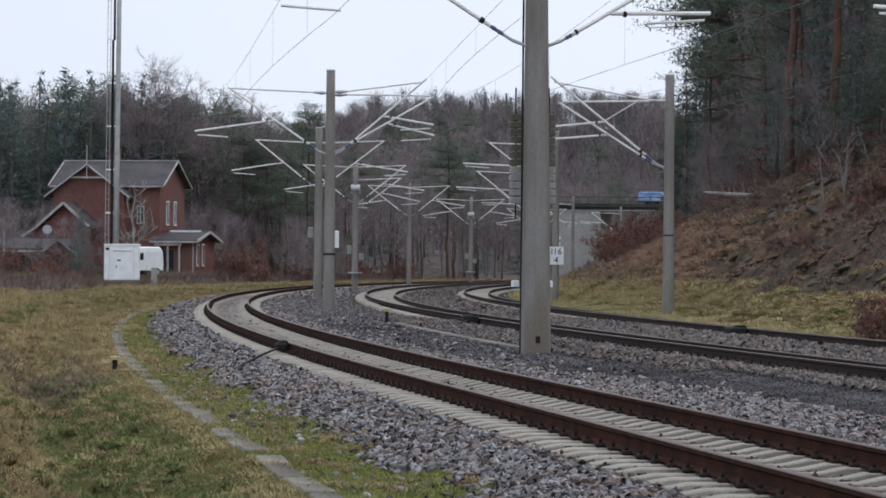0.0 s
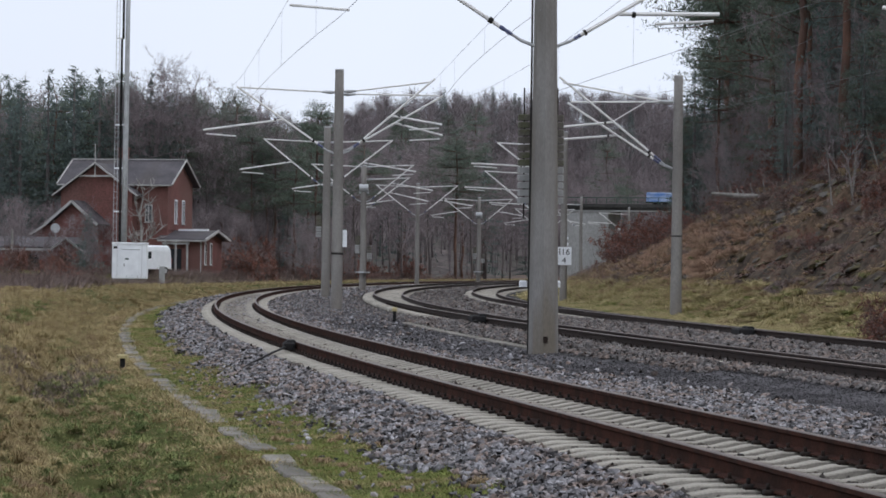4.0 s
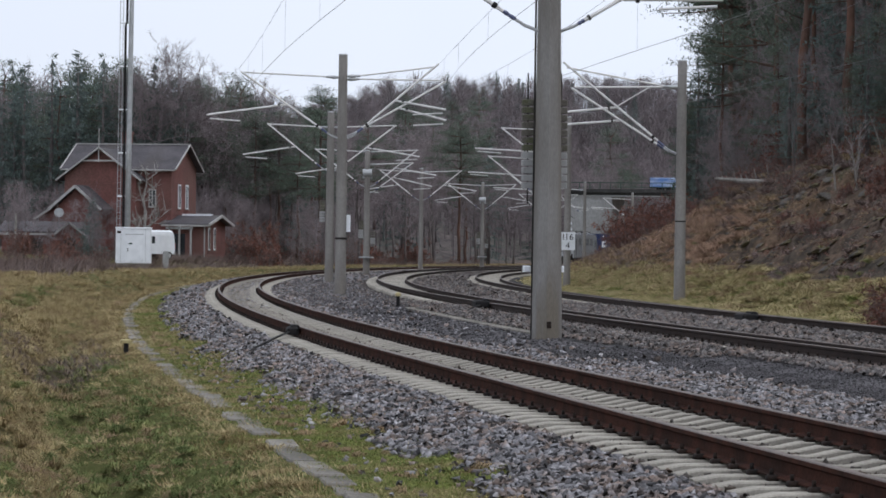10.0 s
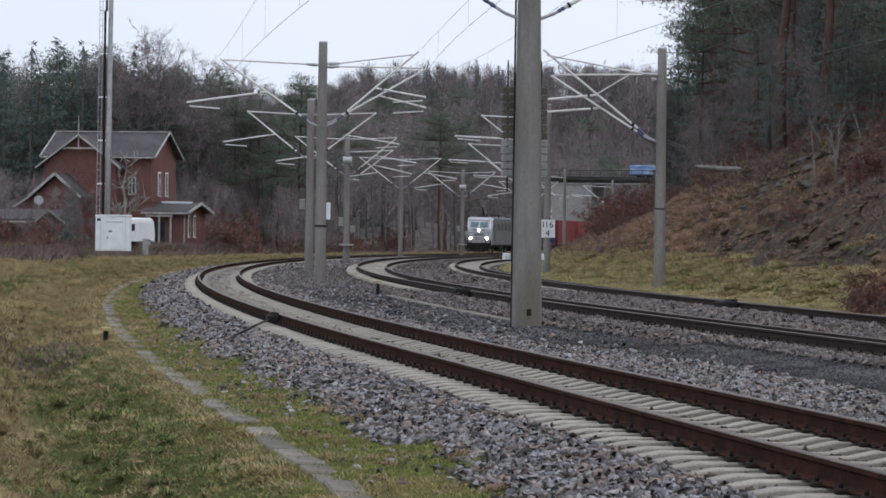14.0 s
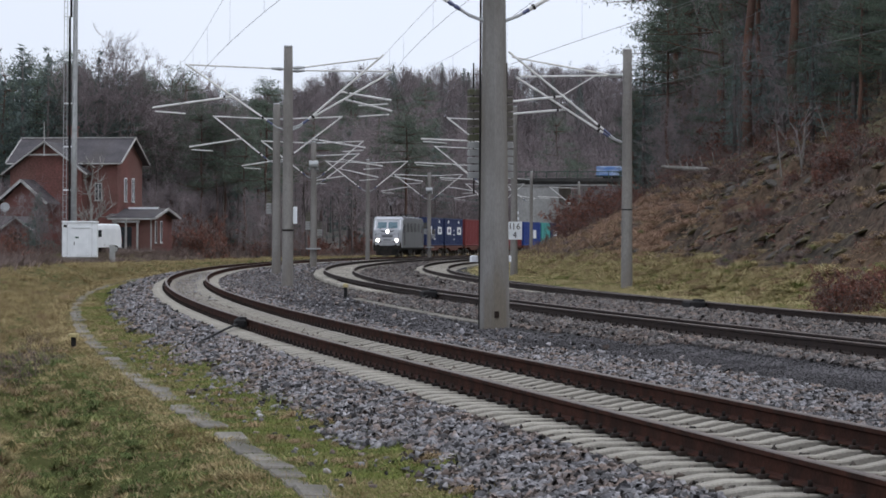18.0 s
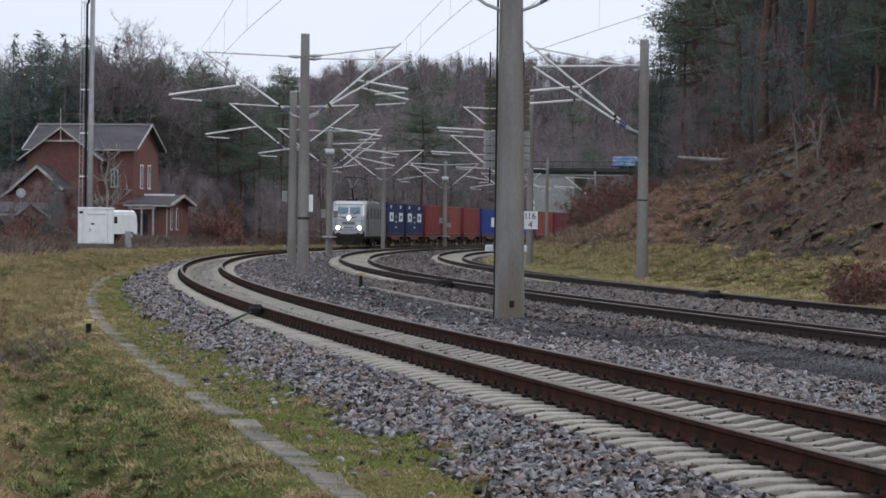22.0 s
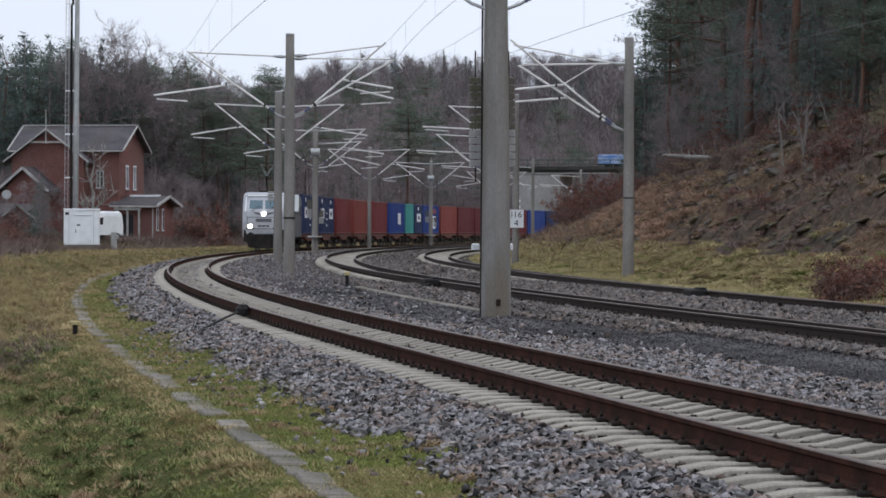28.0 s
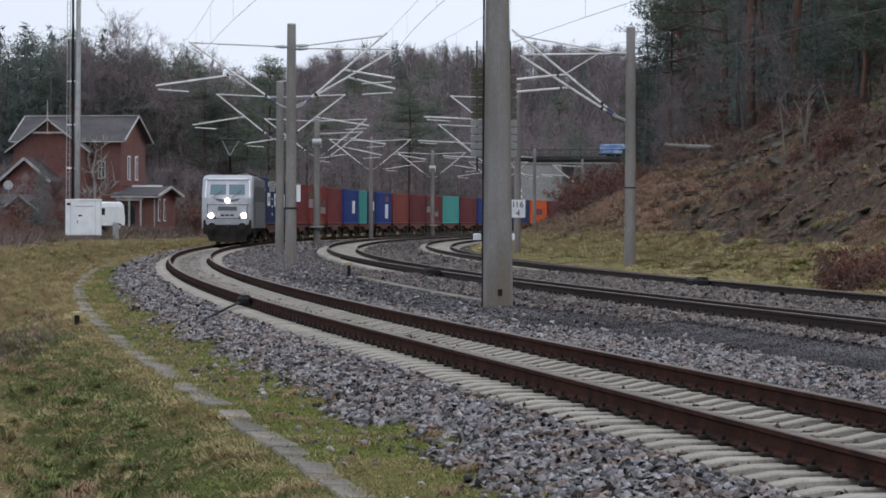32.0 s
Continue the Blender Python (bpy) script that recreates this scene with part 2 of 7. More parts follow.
    "russet": mat("russet_grass", (0.35, 0.25, 0.16), 0.9, second=(0.24, 0.17, 0.11), third=(0.30, 0.235, 0.14), scale=0.7, fine=3, amount=0.4, bump=0.0, island=0.2, spec=0.0, leaf=0.22),
    "golden": mat("golden_grass", (0.46, 0.31, 0.225), 0.9, second=(0.32, 0.215, 0.155), scale=1.2, fine=8, amount=0.5, bump=0.0, island=0.35, spec=0.0, leaf=0.2),
    "slab": mat("trough_concrete", (0.225, 0.205, 0.18), 0.9, second=(0.135, 0.124, 0.107), third=(0.095, 0.092, 0.055), scale=3.2, fine=30, amount=0.6, bump=0.4, object_random=0.3),
}


def cover(m, attribute, color, strength=1.0):
    """Lays a plant cover over a ground material where an attribute of the sheet says so."""
    nt = m.node_tree
    bsdf = nt.nodes["Principled BSDF"]
    old = bsdf.inputs["Base Color"].links[0].from_socket
    at = nt.nodes.new("ShaderNodeAttribute")
    at.attribute_name = attribute
    k = nt.nodes.new("ShaderNodeMath")
    k.operation, k.use_clamp = "MULTIPLY", True
    k.inputs[1].default_value = strength
    nt.links.new(at.outputs["Fac"], k.inputs[0])
    n = nt.nodes.new("ShaderNodeMix")
    n.data_type = "RGBA"
    n.inputs[7].default_value = (*color, 1)
    nt.links.new(k.outputs[0], n.inputs[0])
    nt.links.new(old, n.inputs[6])
    nt.links.new(n.outputs[2], bsdf.inputs["Base Color"])


M["grass"] = mat("grass_soil", (0.165, 0.14, 0.07), 0.95, second=(0.12, 0.105, 0.055), third=(0.12, 0.115, 0.056), scale=0.8, fine=9, amount=1.0, bump=0.8, spec=0.0)
cover(M["grass"], "green", (0.062, 0.07, 0.027), 0.85)
cover(M["grass"], "moss", (0.115, 0.12, 0.04), 0.9)


# ---- mesh building ----
class Shape:
    """Vertices and faces of one mesh, with a material number for each face."""

    def __init__(self):
        self.v, self.f, self.m = [], [], []

    def add(self, verts, faces, mi=0):
        n = len(self.v)
        self.v.extend(tuple(p) for p in verts)
        self.f.extend(tuple(i + n for i in q) for q in faces)
        self.m.extend([mi] * len(faces))
        return self

    def box(self, x0, x1, y0, y1, z0, z1, mi=0, bev=0.0, m=None):
        """A box; bev cuts its upright edges and the rim of its top."""
        if bev <= 0:
            vs = [(x, y, z) for z in (z0, z1) for x, y in ((x0, y0), (x1, y0), (x1, y1), (x0, y1))]
            fs = [(3, 2, 1, 0), (4, 5, 6, 7), (0, 1, 5, 4), (1, 2, 6, 5), (2, 3, 7, 6), (3, 0, 4, 7)]
        else:
            def ring(e, z):
                a, b, c, d, k = x0 + e, x1 - e, y0 + e, y1 - e, bev
                return [(a + k, c, z), (b - k, c, z), (b, c + k, z), (b, d - k, z), (b - k, d, z), (a + k, d, z), (a, d - k, z), (a, c + k, z)]
            vs = ring(0, z0) + ring(0, z1 - bev) + ring(bev, z1)
            fs = [tuple(range(7, -1, -1)), tuple(range(16, 24))]
            for r in (0, 8):
                fs += [(r + i, r + (i + 1) % 8, r + 8 + (i + 1) % 8, r + 8 + i) for i in range(8)]
        if m is not None:
            vs = [m @ Vector(p) for p in vs]
        return self.add(vs, fs, mi)

    def tube(self, pts, radii, n=8, mi=0, caps=True):
        """A round tube through points, with a radius at each."""
        pts = [Vector(p) for p in pts]
        if isinstance(radii, (int, float)):
            radii = [radii] * len(pts)
        vs, fs = [], []
        for i, p in enumerate(pts):
            way = (pts[min(i + 1, len(pts) - 1)] - pts[max(i - 1, 0)]).normalized()
            side = way.cross(Vector((0, 0, 1)) if abs(way.z) < 0.9 else Vector((1, 0, 0))).normalized()
            up = side.cross(way)
            for k in range(n):
                a = 2 * math.pi * k / n
                vs.append(p + radii[i] * (math.cos(a) * side + math.sin(a) * up))
        for i in range(len(pts) - 1):
            fs += [(i * n + k, i * n + (k + 1) % n, (i + 1) * n + (k + 1) % n, (i + 1) * n + k) for k in range(n)]
        if caps and n > 2:
            fs += [tuple(range(n - 1, -1, -1)), tuple((len(pts) - 1) * n + k for k in range(n))]
        return self.add(vs, fs, mi)

    def extrude(self, outline, axis, a, b, mi=0):
        """A prism: an outline of (u, w) pushed along the axis x, y or z from a to b."""
        def at(u, w, s):
            return {"x": (s, u, w), "y": (u, s, w), "z": (u, w, s)}[axis]
        n = len(outline)
        vs = [at(u, w, a) for u, w in outline] + [at(u, w, b) for u, w in outline]
        fs = [tuple(range(n - 1, -1, -1)), tuple(range(n, 2 * n))] + [(i, (i + 1) % n, n + (i + 1) % n, n + i) for i in range(n)]
        return self.add(vs, fs, mi)

    def mesh(self, name, mats, smooth=False):
        me = bpy.data.meshes.new(name)
        me.from_pydata([tuple(p) for p in self.v], [], self.f)
        for m in mats if isinstance(mats, (list, tuple)) else [mats]:
            me.materials.append(m)
        if any(self.m):
            me.polygons.foreach_set("material_index", self.m)
        if smooth:
            me.polygons.foreach_set("use_smooth", [True] * len(me.polygons))
        me.update()
        return me


def part(name, shape, mats, parent, label="", smooth=False, at=None):
    """One mesh object under a thing or under a part."""
    me = shape if isinstance(shape, bpy.types.Mesh) else shape.mesh(name, mats, smooth)
    ob = new(name, me)
    ob.parent = parent
    if at is not None:
        ob.matrix_basis = at
    if label:
        ob["label"] = label
    return ob


def thing(name, label, category, at=None, group="", kind=""):
    """An Empty at the base of a thing, which carries its parts."""
    ob = new(name)
    ob.empty_display_size = 0.2
    if at is not None:
        ob.matrix_basis = at
    return tagged(ob, label, category, group, kind)


def solid(name, shape, mats, label, category, at=None, group="", kind="", smooth=False):
    """A thing of one mesh."""
    me = shape if isinstance(shape, bpy.types.Mesh) else shape.mesh(name, mats, smooth)
    ob = new(name, me)
    if at is not None:
        ob.matrix_basis = at
    return tagged(ob, label, category, group, kind)


def big_mesh(name, verts, tris, mats):
    """A mesh out of numpy arrays: points (n, 3) and triangles (k, 3)."""
    me = bpy.data.meshes.new(name)
    me.vertices.add(len(verts))
    me.vertices.foreach_set("co", np.asarray(verts, np.float32).ravel())
    k = len(tris)
    me.loops.add(3 * k)
    me.loops.foreach_set("vertex_index", np.asarray(tris, np.int32).ravel())
    me.polygons.add(k)
    me.polygons.foreach_set("loop_start", np.arange(0, 3 * k, 3, dtype=np.int32))
    me.update(calc_edges=True)
    for m in mats if isinstance(mats, (list, tuple)) else [mats]:
        me.materials.append(m)
    return me


# ---- the plan: the line of the first track, straight and then a curve to the right ----
HEAD, START, BEND, RADIUS = radians(-8.23), (6.21, 2.0), 40.0, 1046.0
TRACKS = (0.0, 6.85, 12.35)


def line(s, d=0.0):
    """The place s metres along the first track and d metres to its right, and the heading there (arrays too)."""
    s = np.asarray(s, float)
    c = np.clip(s - BEND, 0, None)
    ph = HEAD + c / RADIUS
    st = np.minimum(s, BEND)
    x = START[0] + st * math.sin(HEAD) + RADIUS * (math.cos(HEAD) - np.cos(ph)) + d * np.cos(ph)
    y = START[1] + st * math.cos(HEAD) + RADIUS * (np.sin(ph) - math.sin(HEAD)) - d * np.sin(ph)
    return x, y, ph


def on_line(s, d=0.0, z=0.0):
    """A pose on the line: its x axis to the right of the track, its y axis along it."""
    x, y, ph = line(s, d)
    return pose(float(x), float(y), z, 0, 0, -math.degrees(float(ph)))


def off_line(x, y):
    """s and d of places on the plan."""
    x, y = np.asarray(x, float), np.asarray(y, float)
    px, py, _ = line(BEND)
    ux, uy = math.sin(HEAD), math.cos(HEAD)
    s0 = (x - px) * ux + (y - py) * uy
    d0 = (x - px) * uy - (y - py) * ux
    cx, cy = px + RADIUS * uy, py - RADIUS * ux
    r = np.hypot(x - cx, y - cy)
    a = np.arctan2(y - cy, cx - x) - math.atan2(float(py - cy), float(cx - px))
    return np.where(s0 < 0, BEND + s0, BEND + a * RADIUS), np.where(s0 < 0, d0, RADIUS - r)


def wave(x, y, scale, seed=0.0):
    """Smooth noise of about -1 to 1 on the plan, for arrays."""
    x, y = np.asarray(x, float) / scale + seed * 7.3, np.asarray(y, float) / scale + seed * 3.1
    return (np.sin(x * 1.7 + 1.3 * np.sin(y * 1.1 + seed)) + np.sin(y * 1.9 + 1.7 * np.sin(x * 0.9 - seed)) + np.sin((x + y) * 1.13 + seed * 2)
            + 0.6 * np.sin(x * 3.7 - y * 2.9 + seed)) / 3.0


CUT = ((-900, 20), (-300, 10), (-220, 10), (-165, 12), (-130, 29), (-100, 33.5), (-60, 15.5), (-30, 3.2), (-16, 0.2), (-11, 0.2), (-8.6, 0.16), (-7.0, -0.16), (-6.2, -0.52), (-5.45, -1.12), (-5.0, -1.12), (-4.4, -0.68), (-3.9, -0.50),
       (-3.2, -0.475), (-2.75, -0.46), (-1.65, -0.27), (-1.33, -0.25), (-1.2, -0.3), (1.2, -0.3), (1.33, -0.25), (1.7, -0.28), (2.3, -0.3), (4.2, -0.3), (4.8, -0.27), (5.5, -0.235), (6.2, -0.255),
       (7.6, -0.30), (8.2, -0.285), (8.9, -0.28), (9.6, -0.28), (10.9, -0.245), (11.6, -0.30), (13.1, -0.41), (13.8, -0.40), (14.2, -0.39), (15.2, -0.37), (16.2, -0.25), (18.0, 0.75), (20.0, 2.1), (24.0, 4.7), (27.0, 6.2),
       (32.0, 8.6), (40.0, 13), (60.0, 25), (160.0, 55), (500.0, 80))
CUT_D, CUT_Z = [c[0] for c in CUT], [c[1] for c in CUT]


def ground_z(s, d):
    """The height of the ground: ditch, ballast beds, cutting and wooded hills."""
    s, d = np.asarray(s, float), np.asarray(d, float)
    z = np.interp(d, CUT_D, CUT_Z)
    left = np.clip((-3.75 - d) / 0.9, 0, 1)
    right = np.clip((d - 15.0) / 1.2, 0, 1)
    z = z + left * (0.08 * wave(s, d, 2.1, 1) + 0.15 * np.abs(wave(s, d, 0.8, 2)) + 0.13 * np.abs(wave(s, d, 0.36, 9)) + 0.05 * wave(s, d, 0.16, 10) - 0.12) + right * (0.13 * wave(s, d, 1.7, 3) + 0.10 * np.abs(wave(s, d, 0.62, 8)) - 0.05 + 0.22 * wave(s, d, 5.0, 4) * np.clip((d - 18) / 5, 0, 1))
    # bedding of the slate: ledges that climb towards the near end of the cutting
    q = (d + 0.25 * s) / 1.9 + 0.45 * wave(s, d, 3.2, 30) + 0.15 * wave(s, d, 0.9, 31)
    ledge = np.clip((d - 18.0) / 1.5, 0, 1) * np.clip((26.5 - d) / 2.0, 0, 1) * np.clip((170 - s) / 25, 0, 1)
    z = z + ledge * (0.27 + 0.16 * wave(s, d, 2.7, 32)) * np.tanh(2.6 * np.sin(2 * math.pi * q))
    far = np.clip((-22 - d) / 40, 0, 1)
    z = z + far * 2.0 * wave(s, d, 38.0, 5)
    # the hill on the outside of the bend rises only past the house; the valley goes on behind the bridge
    z = np.where(d < -16, 0.12 + (z - 0.12) * np.clip((s - 430) / 275, 0.04, 1.0), z)
    # the ground before the house lies a little below the rails
    z = z - 0.5 * np.clip((s - 170) / 60, 0, 1) * np.clip((-7 - d) / 3, 0, 1) * np.clip((d + 40) / 10, 0, 1)
    z = z + 0.85 * np.clip((s - 267.5) / 7, 0, 1) * np.clip((-14 - d) / 4, 0, 1) * np.clip((370 - s) / 40, 0, 1)
    # the side of the cutting gets lower and flatter towards the bridge
    z = np.where(d > 16, 0.0 + z * (1 - 0.34 * np.clip((s - 150) / 70, 0, 1) * np.clip((36 - d) / 8, 0, 1)), z)
    # the beds of the two farther tracks are filled up to the rails where they come near
    bed = np.clip((np.minimum(d - 4.9, 14.0 - d)) / 0.5, 0, 1) * np.clip((105 - s) / 15, 0, 1)
    z = z + 0.06 * bed + 0.035 * np.clip(np.minimum(d - 5.0, 6.3 - d) / 0.4, 0, 1) * np.clip((105 - s) / 15, 0, 1)
    return z


def greenness(s, d):
    """Where the verge is green rather than straw: about -1 to 1."""
    return (0.35 * wave(s, d, 1.9, 12) + 0.5 * wave(s, d, 0.6, 13) + 0.4 * wave(s, d, 0.26, 14) + 0.55 * wave(s, d, 0.105, 17) + 0.9 * np.exp(-((d + 5.0) / 0.5) ** 2) - 1.1 * np.exp(-((d + 6.0 + 0.2 * wave(s, d, 2.5, 18)) / 0.38) ** 2)
            + 1.1 * np.exp(-((d + 6.9) / 0.45) ** 2) + 0.35 * np.exp(-((d + 4.5) / 0.45) ** 2) * np.clip((50 - s) / 10, 0, 1) - 0.35 * np.exp(-((d + 4.0) / 0.2) ** 2) - 0.25 * np.clip((-7.6 - d) / 0.8, 0, 1) - 1.35 * np.clip((s - 52) / 22, 0, 1) + 0.62)


def mossiness(s, d):
    """Where bright moss grows beside the ballast."""
    return (0.5 + 0.9 * wave(s, d, 1.1, 15) + 0.6 * wave(s, d, 0.35, 16) - 2.2 * np.clip(d + 2.32 - 0.3 * wave(s, d, 1.3, 6), 0, 1) - 1.6 * np.clip((-3.45 - d) / 0.5, 0, 1)
            + 0.9 * np.exp(-((d + 4.1) / 0.35) ** 2) * np.clip((40 - s) / 10, 0, 1))


def floor_at(x, y):
    return float(ground_z(*off_line(x, y)))


# ---- ground: one sheet to the horizon ----
def steps(*spans):
    out = []
    for a, b, h in spans:
        out.extend(np.arange(a, b, h))
    return np.array(out + [spans[-1][1]])


def build_ground():
    ss = steps((-700, -60, 40), (-60, 12, 3), (12, 75, 0.22), (75, 160, 0.6), (160, 300, 2.0), (300, 520, 4.0), (520, 1000, 24), (1000, 2600, 100))
    ds = steps((-1800, -300, 150), (-300, -60, 20), (-60, -16, 4), (-16, -9, 0.5), (-9, -3.2, 0.14), (-3.2, -1.0, 0.15), (-1.0, 1.0, 1.0), (1.0, 5.6, 0.3),
               (5.6, 8.2, 1.3), (8.2, 11, 0.4), (11, 13.6, 1.3), (13.6, 17.6, 0.3), (17.6, 28, 0.22), (28, 60, 4), (60, 160, 20), (160, 700, 90))
    S, D = np.meshgrid(ss, ds, indexing="ij")
    X, Y, _ = line(S, D)
    Z = ground_z(S, D)
    nr, nc = S.shape
    i = np.arange(nr - 1)[:, None] * nc + np.arange(nc - 1)[None, :]
    quads = np.stack([i, i + 1, i + nc + 1, i + nc], -1).reshape(-1, 4)
    sc = ((S[1:, 1:] + S[:-1, :-1]) / 2).ravel()
    dc = ((D[1:, 1:] + D[:-1, :-1]) / 2).ravel()
    e = dc + 0.28 * wave(sc, dc, 1.2, 6) + 0.15 * wave(sc, dc, 0.5, 7)
    k = np.zeros(len(dc), int)                                  # grass
    k[(dc > -2.38 + 0.3 * wave(sc, dc, 1.3, 6) + 0.1 * wave(sc, dc, 0.4, 7)) & (dc < 14.6)] = 1                            # ballast, a near-black sheet as the shade between its stones
    k[(e > 4.0 - 2.05 * np.clip((sc - 44) / 16, 0, 1)) & (e < 5.7 - 1.15 * np.clip((sc - 44) / 16, 0, 1)) & (sc < 176 + 10 * wave(sc, dc, 3, 5))] = 2                              # trodden fine gravel
    k[(e > 14.7)] = 3
    k[(e > 17.6 + 0.8 * wave(sc, dc, 9, 3)) & (sc < 330)] = 5
    k[(e > 23.5)] = 7
    k[(e < -17) & (sc > 300)] = 4
    k[(e < -26) & (sc > 300)] = 6
    me = bpy.data.meshes.new("ground")
    me.from_pydata(np.stack([X, Y, Z], -1).reshape(-1, 3).tolist(), [], quads.tolist())
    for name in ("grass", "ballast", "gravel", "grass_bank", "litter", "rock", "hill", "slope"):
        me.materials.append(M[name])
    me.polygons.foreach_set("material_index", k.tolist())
    me.polygons.foreach_set("use_smooth", [True] * len(k))
    for name, f in (("green", greenness), ("moss", mossiness)):
        me.attributes.new(name, "FLOAT", "POINT").data.foreach_set("value", np.clip(f(S, D) * 2.0 + 0.2, 0, 1).ravel().astype(np.float32))
    me.update()
    tagged(new("ground", me), "railway cutting with ditch, grass verges, ballast beds and wooded slopes", "ground", kind="structure")


build_ground()

# ---- the three tracks ----
RAIL = [(-0.075, -0.172), (0.075, -0.172), (0.075, -0.160), (0.012, -0.140), (0.009, -0.055), (0.036, -0.040), (0.036, -0.008), (0.028, 0.0),
        (-0.028, 0.0), (-0.036, -0.008), (-0.036, -0.040), (-0.009, -0.055), (-0.012, -0.140), (-0.075, -0.160)]
HEADS = {5: 0, 6: 1, 7: 1, 8: 1, 9: 0}


def rail_shape(d, s0, s1, z=0.0):
    sh = Shape()
    ss = steps((s0, s1, 3.0))
    n = len(RAIL)
    for s in ss:
        for u, w in RAIL:
            x, y, _ = line(s, d + u)
            sh.v.append((float(x), float(y), w + z))
    for i in range(len(ss) - 1):
        for j in range(n):
            sh.f.append((i * n + j, i * n + (j + 1) % n, (i + 1) * n + (j + 1) % n, (i + 1) * n + j))
            sh.m.append(1 if j in (6, 7, 8) else 0)
    return sh


def sleeper_shape():
    """A concrete sleeper: raised seats under the rails, a lower waist, chamfered edges."""
    sh = Shape()
    xs = [(-1.30, 0.10, -0.222), (-1.12, 0.11, -0.190), (-0.58, 0.115, -0.184), (-0.36, 0.09, -0.228), (0.36, 0.09, -0.228), (0.58, 0.115, -0.184), (1.12, 0.11, -0.190), (1.30, 0.10, -0.222)]
    for x, hw, top in xs:
        sh.v += [(x, -hw, -0.36), (x, -hw + 0.004, top - 0.012), (x, -hw + 0.016, top), (x, hw - 0.016, top), (x, hw - 0.004, top - 0.012), (x, hw, -0.36)]
    for i in range(len(xs) - 1):
        a, b = i * 6, i * 6 + 6
        sh.f += [(a + j, b + j, b + j + 1, a + j + 1) for j in range(5)]
    sh.f += [(0, 1, 2, 3, 4, 5), (47, 46, 45, 44, 43, 42)]
    sh.m = [0] * len(sh.f)
    return sh


def joined(shape_mesh_v, shape_mesh_f, places):
    """One mesh that repeats a small piece at many places: arrays of x, y, z, turn and size."""
    v = np.array(shape_mesh_v, float)
    f = []
    for q in shape_mesh_f:
        f += [(q[0], q[i], q[i + 1]) for i in range(1, len(q) - 1)]
    f = np.array(f)
    x, y, z, a, k = (np.asarray(p, float)[:, None] for p in places)
    c, s = np.cos(a), np.sin(a)
    vx = x + k * (v[None, :, 0] * c - v[None, :, 1] * s)
    vy = y + k * (v[None, :, 0] * s + v[None, :, 1] * c)
    vz = z + k * v[None, :, 2]
    V = np.stack([vx, vy, vz], -1).reshape(-1, 3)
    T = (np.arange(len(x))[:, None, None] * len(v) + f[None]).reshape(-1, 3)
    return V, T


SLEEPER = sleeper_shape()
SLEEPER_MESH = SLEEPER.mesh("sleeper", M["sleeper"])


def build_track(d, name, label, singles, steel="rail", outer=0.0, inner=0.0):
    """Rails, sleepers and fastenings; outer and inner are the heights of the two rails, which the cant sets."""
    tilt, mid = math.degrees(math.atan2(outer - inner, 1.505)), (outer + inner) / 2
    root = thing(name, label, "railway track", kind="structure")
    for side, z in ((-0.7525, outer), (0.7525, inner)):
        part("rail", rail_shape(d + side, -60, 760, z), [M[steel], M["railhead"]], root, "rusty steel rail with a worn grey head")
    s_all = np.arange(-30, 570, 0.6)
    near = s_all[(s_all > 12)][:singles]
    rest = s_all[~np.isin(s_all, near)]
    for s in near:
        part("sleeper", SLEEPER_MESH, None, root, at=on_line(s, d, mid) @ pose(0, 0, random.uniform(-0.006, 0.004), 0, tilt, random.uniform(-0.4, 0.4)))
    x, y, ph = line(rest, d)
    V, T = joined([(u, v, w - u * math.tan(radians(tilt))) for u, v, w in SLEEPER.v], SLEEPER.f, (x, y, np.full(len(x), mid), -ph, np.ones(len(x))))
    tagged(part("far_sleepers", big_mesh("far_sleepers", V, T, M["sleeper"]), None, root), "row of pale concrete sleepers", kind="stuff")
    # rail fastenings: a tension clip and its bolt on each side of each rail
    clip = Shape()
    clip.box(-0.135, -0.05, -0.055, 0.055, -0.19, -0.148, bev=0.012).tube([(-0.10, 0, -0.15), (-0.10, 0, -0.105)], 0.016, 6)
    clip.box(0.05, 0.135, -0.055, 0.055, -0.19, -0.148, bev=0.012).tube([(0.10, 0, -0.15), (0.10, 0, -0.105)], 0.016, 6)
    cs = s_all[(s_all > 12) & (s_all < 130)]
    for side, z in ((-0.7525, outer), (0.7525, inner)):
        x, y, ph = line(cs, d + side)
        V, T = joined(clip.v, clip.f, (x, y, np.full(len(x), z), -ph, np.ones(len(x))))
        tagged(part("rail_fastenings", big_mesh("rail_fastenings", V, T, M["clip"]), None, root), "dark rail clips and bolts", kind="stuff")
    return root


build_track(TRACKS[0], "track_1", "curved railway track, rusty rails on pale concrete sleepers", 280)
build_track(TRACKS[1], "track_2", "curved middle railway track with rusty rails", 60, "darkrail", 0.07, -0.03)
build_track(TRACKS[2], "track_3", "curved railway track beside the rocky cutting", 30, "darkrail", 0.0, -0.115)


# ---- overhead line ----
def mast_shape(r0, r1, h, sides=16):
    sh = Shape()
    zs = [-0.6, 0.0, 0.02] + [h * k / 8 for k in range(1, 9)]
    pts = [(0, 0, z) for z in zs]
    return sh.tube(pts, [r0 + (r1 - r0) * max(z, 0) / h for z in zs], sides)


def tube_between(a, b, r, n=7):
    return Shape().tube([a, b], r, n)


UP = {}                                                            # how far each mast's foot lies below the rails


